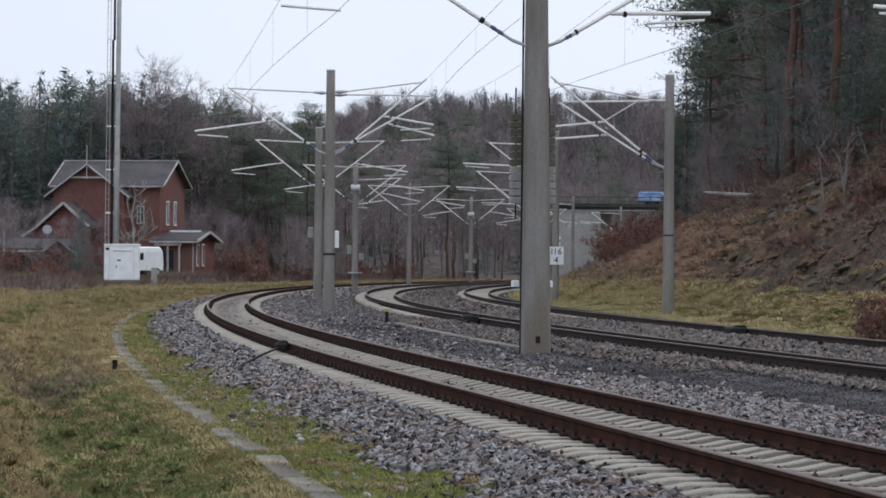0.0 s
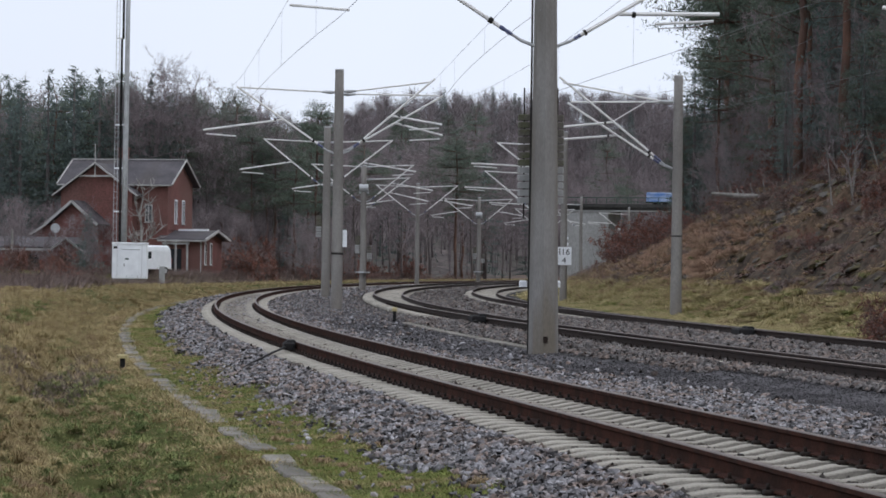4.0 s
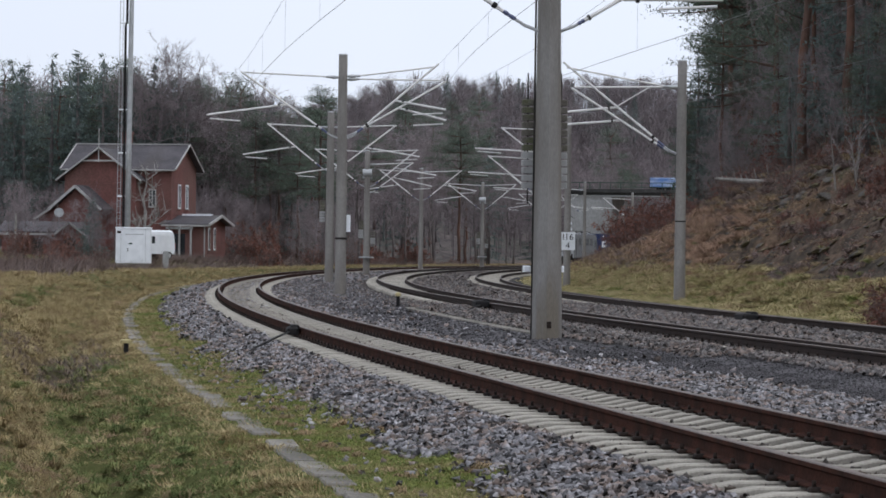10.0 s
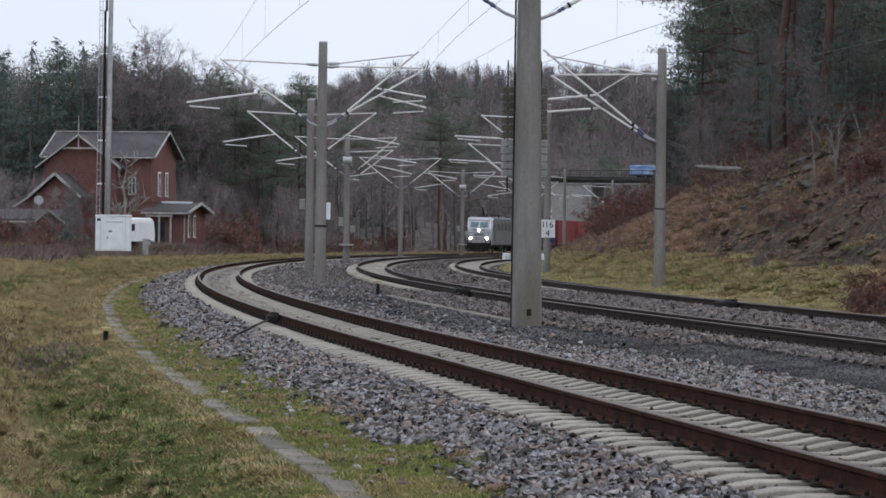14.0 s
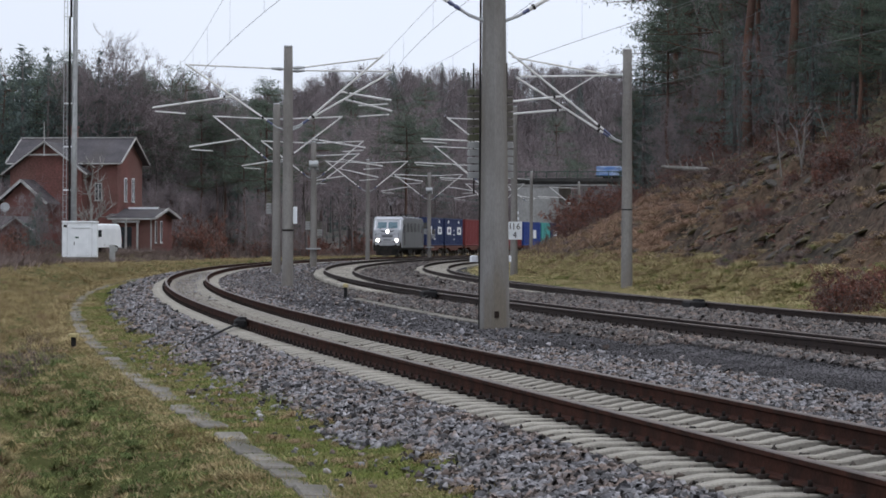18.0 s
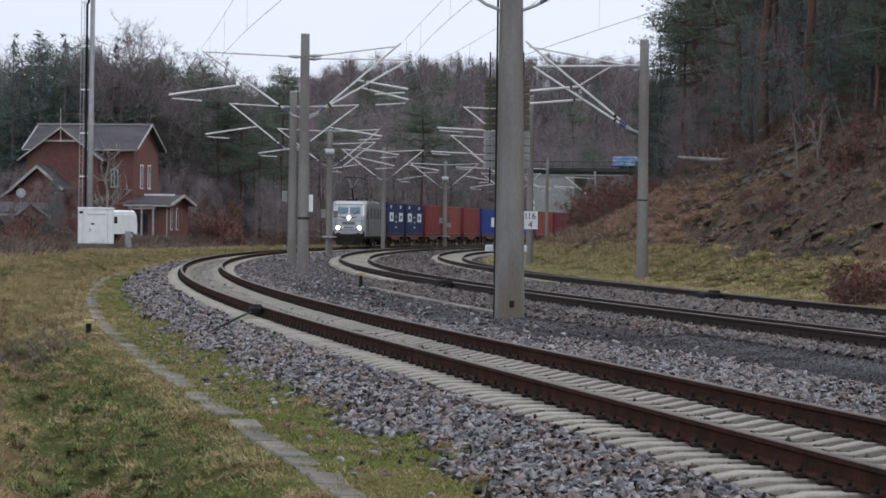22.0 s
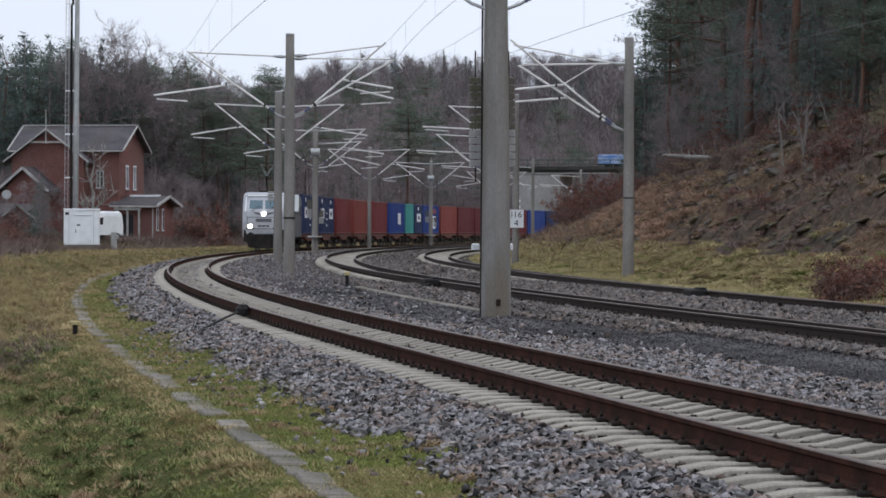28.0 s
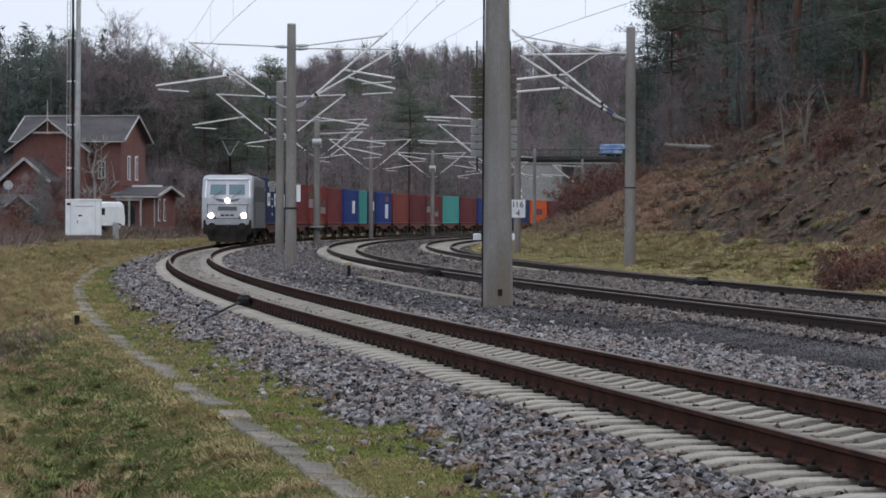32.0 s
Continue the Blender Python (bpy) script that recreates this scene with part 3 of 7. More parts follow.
def cantilever(mast, side, reach, z_low=5.8, z_top=8.25, z_reg=6.65, r_mast=0.16, over=1.3, rise=0.12, yo=0.0, steady=True, stay=False):
    """A hinged bracket: slanting tube with its insulator, top tube, registration tube and steady arm."""
    up = UP[mast.name]

    def at(u, z):
        return (side * u, yo, z + up)
    root = part("bracket", tube_between(at(r_mast - 0.03, z_low), at(r_mast + 0.28, z_low + 0.12), 0.035), M["galv"], mast, "aluminium cantilever bracket")
    foot, tip = (r_mast + 0.25, z_low + 0.1), (reach, z_top + rise)

    def on(k):
        return (foot[0] + (tip[0] - foot[0]) * k, foot[1] + (tip[1] - foot[1]) * k)
    part("insulator", Shape().tube([at(*on(0.05)), at(*on(0.07)), at(*on(0.085)), at(*on(0.10)), at(*on(0.12))], [0.03, 0.046, 0.032, 0.046, 0.03], 8), M["blue"], root, "blue ribbed insulator")
    part("slanting_tube", tube_between(at(*on(0.115)), at(*on(1.0)), 0.042), M["alu"], root)
    part("insulator_fitting", tube_between(at(*on(0.0)), at(*on(0.055)), 0.032), M["galv"], root)
    part("clamp", tube_between(at(*on(0.15)), at(*on(0.17)), 0.062), M["dark"], root)
    part("top_insulator", Shape().tube([at(r_mast - 0.03, z_top - 0.05), at(r_mast + 0.2, z_top - 0.05), at(r_mast + 0.5, z_top - 0.03)], [0.04, 0.07, 0.04], 8), M["galv"], root)
    part("top_tube", tube_between(at(r_mast + 0.45, z_top - 0.03), at(reach * 0.97, z_top + rise * 0.75), 0.034), M["alu"], root)
    k = on(0.50)
    part("registration_tube", tube_between(at(k[0], k[1] - 0.03), at(reach + over, z_reg), 0.041), M["alu"], root)
    part("clamp", tube_between(at(k[0] + 0.25, k[1] - 0.04), at(k[0] + 0.32, k[1] - 0.042), 0.06), M["dark"], root)
    if stay:
        part("stay", tube_between(at(r_mast + 0.95, z_top - 0.02), at(k[0], k[1]), 0.022), M["alu"], root)
    if not steady:
        return root
    part("steady_arm", Shape().tube([at(reach + over - 0.12, z_reg - 0.14), at(reach + over - 1.3, z_reg - 0.22)], 0.03, 6), M["alu"], root)
    return root


def weights(mast, x, y, z0, n, step=0.15, w=0.16):
    """A stack of concrete weights on a rod."""
    z0 = z0 + UP[mast.name]
    rod = part("weight_rod", Shape().tube([(x, y, z0 - 0.3), (x, y, z0 + n * step + 0.5)], 0.016, 6), M["dark"], mast, "steel guide rod of the line weights")
    for i in range(n):
        sh = Shape().box(x - w, x + w, y - w, y + w, z0 + i * step, z0 + (i + 0.8) * step, bev=0.015)
        part("weight", sh, M["bridge"] if i < 0.4 * n else M["weight"], rod, "" if i else "pale concrete weight")
    return rod




def mast(s, d, r0, r1, h, label):
    m = thing("catenary_mast", label, "catenary mast", on_line(s, d, float(ground_z(s, d)) - 0.05), group="masts of the overhead line")
    h = h + 0.05 - float(ground_z(s, d))
    part("pole", mast_shape(r0, r1, h, 8 if r0 > 0.28 else 16), M["stained"] if r0 > 0.28 else M["concrete"], m, smooth=r0 < 0.28, at=pose(0, 0, 0, 0, 0, -7))
    part("cap", Shape().tube([(0, 0, h - 0.03), (0, 0, h + 0.02)], [r1 + 0.015, r1 - 0.01], 14), M["galv"], m)
    UP[m.name] = 0.05 - float(ground_z(s, d))
    return m


CENTRE = "round grey concrete mast with brackets over two tracks"
a = mast(62.9, 4.43, 0.30, 0.20, 9.0, "thick grey concrete mast carrying brackets and stacked line weights")
a.matrix_basis = a.matrix_basis @ pose(0, 0, 0, 0, -0.28, 0)
cantilever(a, -1, 4.4, z_low=5.8, z_top=8.3, z_reg=6.68, r_mast=0.22, over=0.8)
cantilever(a, 1, 2.5, z_low=5.8, z_top=7.0, z_reg=6.5, r_mast=0.22, over=1.0, rise=0.1)
for x in (-0.35, 0.32):
    weights(a, x, 0.42, 2.7, 12, 0.15, 0.115)
    part("weight_guard", Shape().box(x - 0.075, x + 0.075, 0.34, 0.49, 1.37, 1.5, bev=0.02), M["white"], a, "white painted guard block")
part("conduit", Shape().tube([(-0.30, 0.05, 0.0), (-0.27, 0.05, 4.5), (-0.245, 0.05, 9.1)], 0.022, 6), M["dark"], a, "dark cable conduit")
part("ground_plate", Shape().box(-0.045, 0.045, -0.31, -0.285, 0.27, 0.4), M["clip"], a)
b1 = mast(126.8, 3.92, 0.23, 0.17, 9.1, CENTRE)
cantilever(b1, -1, 4.0)
cantilever(b1, 1, 3.75, z_top=8.3, rise=0.5, z_reg=7.0, over=0.3)
cantilever(b1, 1, 4.1, z_low=5.9, z_top=8.2, rise=-0.05, z_reg=6.6, over=0.0, yo=0.45)
part("clamp", Shape().tube([(0, 0, 2.2), (0, 0, 2.28)], 0.235, 14), M["dark"], b1)
part("box", Shape().box(0.2, 0.37, -0.1, 0.1, 2.5, 3.16, bev=0.02), M["white"], b1, "pale grey switch cabinet on the mast")
b2 = mast(179.0, 3.35, 0.25, 0.19, 9.05, CENTRE)
cantilever(b2, -1, 3.5)
cantilever(b2, 1, 3.6)
weights(b2, -0.42, 0.2, 3.0, 8)
c1 = mast(222.4, 3.8, 0.24, 0.17, 8.3, "round grey concrete mast with tensioning wheel and line weights")
cantilever(c1, -1, 3.6)
cantilever(c1, 1, 3.4)
cantilever(c1, 1, 3.1, z_low=5.4, z_top=7.4, z_reg=5.9, yo=0.5)
weights(c1, -0.4, 0.1, 2.3, 8)
weights(c1, 0.42, 0.1, 1.9, 6)
d1 = mast(277.5, 3.8, 0.19, 0.14, 8.5, CENTRE)
cantilever(d1, -1, 3.6)
cantilever(d1, 1, 3.4)
e1 = mast(330.0, 3.8, 0.22, 0.16, 8.5, "round grey concrete mast with tensioning wheel and line weights")
cantilever(e1, -1, 3.6)
cantilever(e1, 1, 3.4)
weights(e1, -0.4, 0.1, 2.3, 8)
weights(e1, 0.42, 0.1, 1.9, 6)
for m, z in ((c1, 7.1), (e1, 7.1)):
    part("tensioning_wheel", Shape().tube([(-0.3, -0.06, z), (0.3, -0.06, z)], [0.27, 0.27], 14).tube([(-0.34, 0, z - 0.32), (0.34, 0, z - 0.32)], 0.06, 8), M["galv"], m, "galvanised tensioning wheel")
    part("collar", Shape().tube([(0, 0, 1.3), (0, 0, 1.4)], 0.5, 12), M["galv"], m)
e2 = mast(382.0, 3.8, 0.19, 0.14, 8.5, CENTRE)
cantilever(e2, -1, 3.6)
cantilever(e2, 1, 3.4)
EDGE = "slender grey concrete mast at the foot of the cutting"
g1 = mast(115.3, 15.75, 0.21, 0.16, 8.4, EDGE)
cantilever(g1, -1, 4.3, z_low=5.05, z_top=7.5, rise=0.78, z_reg=6.48, over=0.0, steady=False, stay=True)
cantilever(g1, -1, 3.95, z_low=5.05, z_top=7.5, rise=-0.12, z_reg=6.05, over=0.3, yo=0.5, steady=False)
part("clamp", Shape().tube([(0, 0, 3.0), (0, 0, 3.05)], 0.2, 14), M["dark"], g1)
f1 = mast(163.0, 15.6, 0.19, 0.14, 8.3, EDGE)
cantilever(f1, -1, 3.4, z_low=5.3, z_top=7.6)
for k, z in enumerate((2.6, 3.0, 3.3)):
    part("bracket_plate", Shape().box(0.12, 0.24, -0.03, 0.03, z, z + 0.14, bev=0.01), M["white"], f1)
for s in (212.0, 262.0, 314.0, 366.0):
    m = mast(s, 15.5, 0.18, 0.13, 8.3, EDGE)
    cantilever(m, -1, 3.3, z_low=5.3, z_top=7.6)
h1 = mast(12.0, 3.9, 0.28, 0.2, 9.0, CENTRE)
h2 = mast(62.0, 15.8, 0.21, 0.16, 8.65, EDGE)
cantilever(h2, -1, 3.5, z_low=5.2, z_top=7.5)

# kilometre board on the mast: the figures 116 over 4
board = part("kilometre_board", Shape().box(-0.39, 0.39, -0.24, -0.215, 2.02, 2.92, bev=0.01), M["white"], f1, "white enamel board with black figures")


def figures(text, size, x, z, parent):
    cu = bpy.data.curves.new("figure", "FONT")
    cu.body, cu.size, cu.align_x, cu.extrude = text, size, "CENTER", 0.004
    ob = new("figure", cu)
    dg = bpy.context.evaluated_depsgraph_get()
    me = bpy.data.meshes.new_from_object(ob.evaluated_get(dg))
    bpy.data.objects.remove(ob)
    me.materials.clear()
    me.materials.append(M["black"])
    return part("figure", me, None, parent, "black figures", at=pose(x, -0.247, z, 90))


for c, x in (("1", -0.2), ("1", -0.03), ("6", 0.2)):
    figures(c, 0.44, x, 2.53, board)
figures("4", 0.44, 0.02, 2.10, board)


def wire(name, pts, r, parent, label=""):
    return part(name, Shape().tube(pts, r, 5), M["wire"], parent, label)


def overhead(supports, d, z_contact, z_mess):
    """Contact wire, carrying cable and droppers from support to support."""
    root = thing("overhead_line", "thin overhead contact wire with carrying cable and droppers", "overhead wire", group="overhead wires")
    for i, (s0, s1) in enumerate(zip(supports, supports[1:])):
        pc, pm = [], []
        for k in range(13):
            u = k / 12
            s = s0 + (s1 - s0) * u
            zig = 0.3 * (1 - 2 * u) * (-1) ** i
            x, y, _ = line(s, d + zig)
            pc.append((float(x), float(y), z_contact))
            pm.append((float(x), float(y), z_mess - 4 * u * (1 - u) * 1.15))
        wire("contact_wire", pc, 0.0058, root)
        wire("carrying_cable", pm, 0.0048, root)
        for k in range(1, 12, 2):
            wire("dropper", [pc[k], pm[k]], 0.0025, root)
    return root


overhead([-40, 12, 62.9, 126.8, 179.0, 222.4, 277.5, 330.0, 382.0, 440.0], TRACKS[0], 6.3, 8.5)
overhead([-40, 12, 62.9, 126.8, 179.0, 222.4, 277.5, 330.0, 382.0, 440.0], TRACKS[1], 5.8, 7.78)
overhead([-40, 12, 62.0, 115.3, 163.0, 212.0, 262.0, 314.0, 366.0, 440.0], TRACKS[2], 5.8, 7.78)


def anchored(s0, d0, s1, d1, z_contact, z_mess):
    """The tail of an overhead line, drawn from over its track to the mast with the line weights."""
    root = thing("anchored_line", "tail of an overhead line running to the weighted mast", "overhead wire", group="overhead wires")
    pc, pm = [], []
    for k in range(13):
        u = k / 12
        x, y, _ = line(s0 + (s1 - s0) * u, d0 + (d1 - d0) * u)
        pc.append((float(x), float(y), z_contact[0] + (z_contact[1] - z_contact[0]) * u))
        pm.append((float(x), float(y), z_mess[0] + (z_mess[1] - z_mess[0]) * u - 4 * u * (1 - u) * 0.5))
    wire("contact_wire", pc, 0.0058, root)
    wire("carrying_cable", pm, 0.0048, root)
    for k in (3, 6, 9):
        wire("dropper", [pc[k], pm[k]], 0.0025, root)
    return root


anchored(126.4, 7.7, 62.5, 4.25, (7.1, 6.5), (8.8, 7.3))


# ---- the goods train ----
def train_front(t):
    return 531.9 - 12.3285 * t + 0.049887 * t * t


RIDERS = []                                                        # things on the train: object, metres behind the front, height


def rides(ob, back, z):
    RIDERS.append((ob, back, z))
    ob.matrix_basis = on_line(train_front(0.0) + back, 0, z)
    return ob


M["silver"] = mat("silver_loco_paint", (0.50, 0.51, 0.545), 0.35, 0.3, second=(0.41, 0.42, 0.455), scale=0.8, fine=8, amount=0.2, bump=0.02)
M["grey"] = mat("grey_loco_side", (0.15, 0.153, 0.165), 0.45, second=(0.125, 0.13, 0.14), scale=0.8, fine=8, amount=0.2, bump=0.02)
M["roofgrey"] = mat("loco_roof_grey", (0.09, 0.09, 0.095), 0.7, scale=1.0, bump=0.05)
M["screen"] = glass("windscreen", (0.09, 0.16, 0.20), 0.04)
M["lamp"] = mat("lit_headlamp", (1.0, 0.93, 0.82), 0.3, bump=0.0, emit=20.0)
M["wagon"] = mat("wagon_brown", (0.16, 0.065, 0.045), 0.8, second=(0.11, 0.05, 0.04), scale=0.9, fine=8, amount=0.4, bump=0.1)
M["bogie"] = mat("bogie_grime", (0.05, 0.042, 0.036), 0.85, second=(0.035, 0.03, 0.027), scale=1.5, bump=0.1)
M["wheel"] = mat("wheel_steel", (0.28, 0.26, 0.24), 0.5, 0.5, second=(0.18, 0.16, 0.15), scale=3, bump=0.05)
PAINT = {
    "navy": (0.030, 0.045, 0.120), "blue": (0.028, 0.062, 0.26), "red": (0.225, 0.047, 0.050), "rust": (0.27, 0.068, 0.056), "maroon": (0.15, 0.034, 0.042),
    "teal": (0.08, 0.36, 0.34), "orange": (0.62, 0.12, 0.03),
}
for k, c in list(PAINT.items()):
    M["box_" + k] = mat("container_" + k, c, 0.6, second=tuple(v * 0.82 for v in c), third=tuple(v * 0.9 + 0.012 for v in c), scale=0.5, fine=5, amount=0.3, bump=0.04)


def wheelset(parent, y, r=0.46):
    sh = Shape()
    for x in (-0.75, 0.75):
        sh.tube([(x - 0.07, y, r), (x + 0.07, y, r)], r, 18)
    sh.tube([(-0.8, y, r), (0.8, y, r)], 0.08, 8)
    return part("wheelset", sh, [M["wheel"]], parent)


def bogie(parent, y, base=1.8, r=0.46):
    sh = Shape()
    for x in (-1.0, 1.0):
        sh.extrude([(y - base / 2 - 0.35, r - 0.05), (y + base / 2 + 0.35, r - 0.05), (y + base / 2 + 0.3, r + 0.2), (y + 0.5, r + 0.28), (y - 0.5, r + 0.28), (y - base / 2 - 0.3, r + 0.2)], "x", x - 0.06, x + 0.06)
        for q in (-base / 2, base / 2):
            sh.box(x - 0.12, x + 0.12, y + q - 0.16, y + q + 0.16, r - 0.16, r + 0.18)
    sh.box(-1.0, 1.0, y - 0.2, y + 0.2, r, r + 0.3)
    b = part("bogie", sh, M["bogie"], parent, "grimy two-axle bogie")
    for q in (-base / 2, base / 2):
        wheelset(b, y + q, r)
    return b


def buffers(parent, y, way):
    for x in (-0.875, 0.875):
        part("buffer", Shape().tube([(x, y, 1.05), (x, y + way * 0.35, 1.05), (x, y + way * 0.36, 1.05), (x, y + way * 0.42, 1.05)], [0.1, 0.1, 0.23, 0.22], 14), M["dark"], parent)


def loco():
    """An electric locomotive: the origin on the rails at its front; the train's way is towards -y, so it stretches along +y."""
    L, W = 18.9, 1.49
    root = thing("locomotive", "silver-grey electric freight locomotive with lit headlamps", "locomotive")
    front = [(0.55, 0.95), (0.42, 1.2), (0.38, 2.0), (0.46, 2.7), (1.0, 3.88), (1.35, 4.06)]
    rear = [(L - y, z) for y, z in reversed(front)]
    outline = front + rear
    # cab and side shell: rounded in plan by a narrower nose
    sh = Shape()
    n = len(outline)
    levels = [(-W, 0.26), (-W + 0.12, 0.07), (-W + 0.36, 0.0), (W - 0.36, 0.0), (W - 0.12, 0.07), (W, 0.26)]
    for x, inset in levels:
        for y, z in outline:
            yy = y + inset if y < L / 2 else y - inset
            zz = z if z < 3.6 else z - inset * 0.9
            sh.v.append((x, yy, zz))
    for i in range(len(levels) - 1):
        a, b = i * n, i * n + n
        for j in range(n - 1):
            sh.f.append((a + j, b + j, b + j + 1, a + j + 1))
            sh.m.append(2 if j == 5 else 0)
        sh.f.append((a + n - 1, b + n - 1, b, a))
        sh.m.append(2)
    sh.f += [tuple(range(n - 1, -1, -1)), tuple((len(levels) - 1) * n + j for j in range(n))]
    sh.m += [1, 1]
    body = part("body", sh, [M["silver"], M["grey"], M["roofgrey"]], root, "silver cab front with grey machine-room sides")
    for yc in (2.0, L - 2.0):                                      # pale cab sides with a door and a window
        for x in (-W, W):
            o = 0.012 if x > 0 else -0.012
            cabside = part("cab_side", Shape().box(min(x, x + o), max(x, x + o), yc - 0.95, yc + 1.0, 1.15, 3.45), M["grey"], body, "grey painted cab side")
            part("side_window", Shape().box(min(x, x + 2 * o), max(x, x + 2 * o), yc - 0.75, yc - 0.2, 2.45, 3.15), M["screen"], cabside)
            part("cab_door", Shape().box(min(x, x + 2 * o), max(x, x + 2 * o), yc + 0.2, yc + 0.8, 1.2, 3.3), M["roofgrey"], cabside)
    for yc in (5.2, 8.0, 10.9, 13.7):
        for x in (-W, W):
            sh = Shape()
            for k in range(9):
                sh.box(x - 0.02, x + 0.02, yc - 0.9, yc + 0.9, 2.55 + k * 0.1, 2.61 + k * 0.1)
            part("side_grille", sh, M["roofgrey"], body)
    # windscreen in two panes with a pillar
    for x0, x1 in ((-1.02, -0.09), (0.09, 1.02)):
        q = Shape()
        zz = (2.9, 3.5)
        yy = [0.46 + (z - 2.7) * 0.4576 - 0.025 for z in zz]
        q.add([(x0, yy[0], zz[0]), (x1, yy[0], zz[0]), (x1 * 0.97, yy[1], zz[1]), (x0 * 0.97, yy[1], zz[1]),
               (x0, yy[0] + 0.03, zz[0]), (x1, yy[0] + 0.03, zz[0]), (x1 * 0.97, yy[1] + 0.03, zz[1]), (x0 * 0.97, yy[1] + 0.03, zz[1])],
              [(0, 1, 2, 3), (4, 7, 6, 5), (0, 4, 5, 1), (1, 5, 6, 2), (2, 6, 7, 3), (3, 7, 4, 0)])
        part("windscreen", q, M["screen"], body, "blue-tinted windscreen pane")
        w0 = (x0 + x1) / 2
        part("wiper", Shape().tube([(w0 - 0.3, 0.43, 2.72), (w0 + 0.25, 0.52, 3.15)], 0.015, 5), M["black"], body)
    part("window_frame", Shape().add([(x, 0.46 + (z - 2.7) * 0.4576 - 0.012 + dy, z) for dy in (0, 0.03) for x, z in ((-1.16, 2.80), (1.16, 2.80), (1.13, 3.64), (-1.13, 3.64))],
                                     [(0, 1, 2, 3), (4, 7, 6, 5), (0, 4, 5, 1), (1, 5, 6, 2), (2, 6, 7, 3), (3, 7, 4, 0)]), M["silver"], body, "silver windscreen surround")
    for x in (-1, 1):                                              # grey wedges below the windscreen, pale pillars beside it
        part("nose_wedge", Shape().extrude([(x * 0.2, 2.62), (x * 0.75, 2.70), (x * 0.62, 2.56), (x * 0.2, 2.44)], "y", 0.425, 0.44), M["grey"], body, "dark grey wedge on the nose")
        part("pillar", Shape().tube([(x * 1.27, 0.50, 2.72), (x * 1.24, 0.97, 3.74)], 0.05, 6), M["white"], body, "pale windscreen pillar")
    part("roof_brow", Shape().tube([(-1.15, 0.93, 3.80), (1.15, 0.93, 3.80)], 0.07, 6), M["white"], body, "pale edge above the windscreen")
    for z in (1.5, 2.3):
        part("crease", Shape().box(-1.25, 1.25, 0.37, 0.40, z, z + 0.035), M["roofgrey"], body)
    for x in (-0.95, 0.95):
        part("handrail", Shape().tube([(x * 1.2, 0.36, 1.5), (x * 1.2, 0.36, 2.3)], 0.018, 5), M["dark"], body)
    part("nose_panel", Shape().box(-0.55, 0.55, 0.365, 0.43, 1.98, 2.22, bev=0.01), M["grey"], body, "dark panel below the windscreen")
    plate = part("number_plate", Shape().box(-0.52, 0.52, 0.385, 0.41, 1.52, 1.9, bev=0.01), M["silver"], body, "pale plate with dark bars")
    for k in range(3):
        part("bar", Shape().box(-0.38 + k * 0.27, -0.17 + k * 0.27, 0.375, 0.386, 1.66, 1.76), M["dark"], plate)
    for x in (-1.0, 1.0):
        part("headlamp", Shape().tube([(x * 0.95, 0.40, 1.68), (x * 0.95, 0.33, 1.68), (x * 0.95, 0.32, 1.68)], [0.14, 0.13, 0.10], 16), M["lamp"], body, "bright lit headlamp")
        part("tail_lamp", Shape().tube([(x * 0.72, 0.40, 1.55), (x * 0.72, 0.36, 1.55)], 0.08, 12), M["roofgrey"], body)
    part("headlamp", Shape().tube([(0, 0.50, 2.56), (0, 0.38, 2.56), (0, 0.37, 2.56)], [0.135, 0.125, 0.10], 16), M["lamp"], body, "bright lit upper headlamp")
    # frame, buffer beam, plough, steps
    part("underframe", Shape().box(-1.35, 1.35, 0.6, L - 0.6, 0.75, 1.15, bev=0.05), M["dark"], root)
    for y, w in ((0.45, -1), (L - 0.45, 1)):
        part("buffer_beam", Shape().box(-1.40, 1.40, min(y, y - w * 0.2), max(y, y - w * 0.2), 0.62, 1.46, bev=0.03), M["dark"], root, "black buffer beam")
        part("rail_guard", Shape().extrude([(-1.25, 0.75), (1.25, 0.75), (1.05, 0.22), (0.4, 0.15), (-0.4, 0.15), (-1.05, 0.22)], "y", y + 0.05, y + 0.12), M["dark"], root)
        part("coupling", Shape().tube([(0, y, 1.05), (0, y + w * 0.25, 1.0), (0, y + w * 0.3, 0.6)], 0.05, 6), M["dark"], root)
        buffers(root, y, w)
    for y in (4.6, L - 4.6):
        bogie(root, y, 2.6, 0.6)
    part("transformer", Shape().box(-1.2, 1.2, 7.6, 11.3, 0.35, 0.9, bev=0.05), M["dark"], root)
    # roof gear: hatches and two pantographs, the rear one raised
    for y0, y1 in ((4.4, 8.2), (10.7, 14.5)):
        part("roof_hatch", Shape().box(-0.95, 0.95, y0, y1, 3.98, 4.16, bev=0.06), M["roofgrey"], root)
    for x in (-1.05, 1.05):
        part("roof_cowl", Shape().box(x - 0.25, x + 0.25, 2.8, L - 2.8, 3.72, 4.05, bev=0.06), M["silver"], root, "pale roof cowl")
    for y, up in ((3.4, True), (15.7, False)):
        z1 = 5.2 if up else 4.3
        zt = 6.18 if up else 4.4
        pan = part("pantograph", Shape().box(-0.5, 0.5, y - 0.6, y + 0.6, 4.1, 4.2), M["dark"], root, "raised black pantograph" if up else "folded black pantograph")
        part("lower_arm", Shape().tube([(0, y + 0.6, 4.18), (0, y - 0.6 if up else y - 0.9, z1)], 0.07, 6), M["dark"], pan)
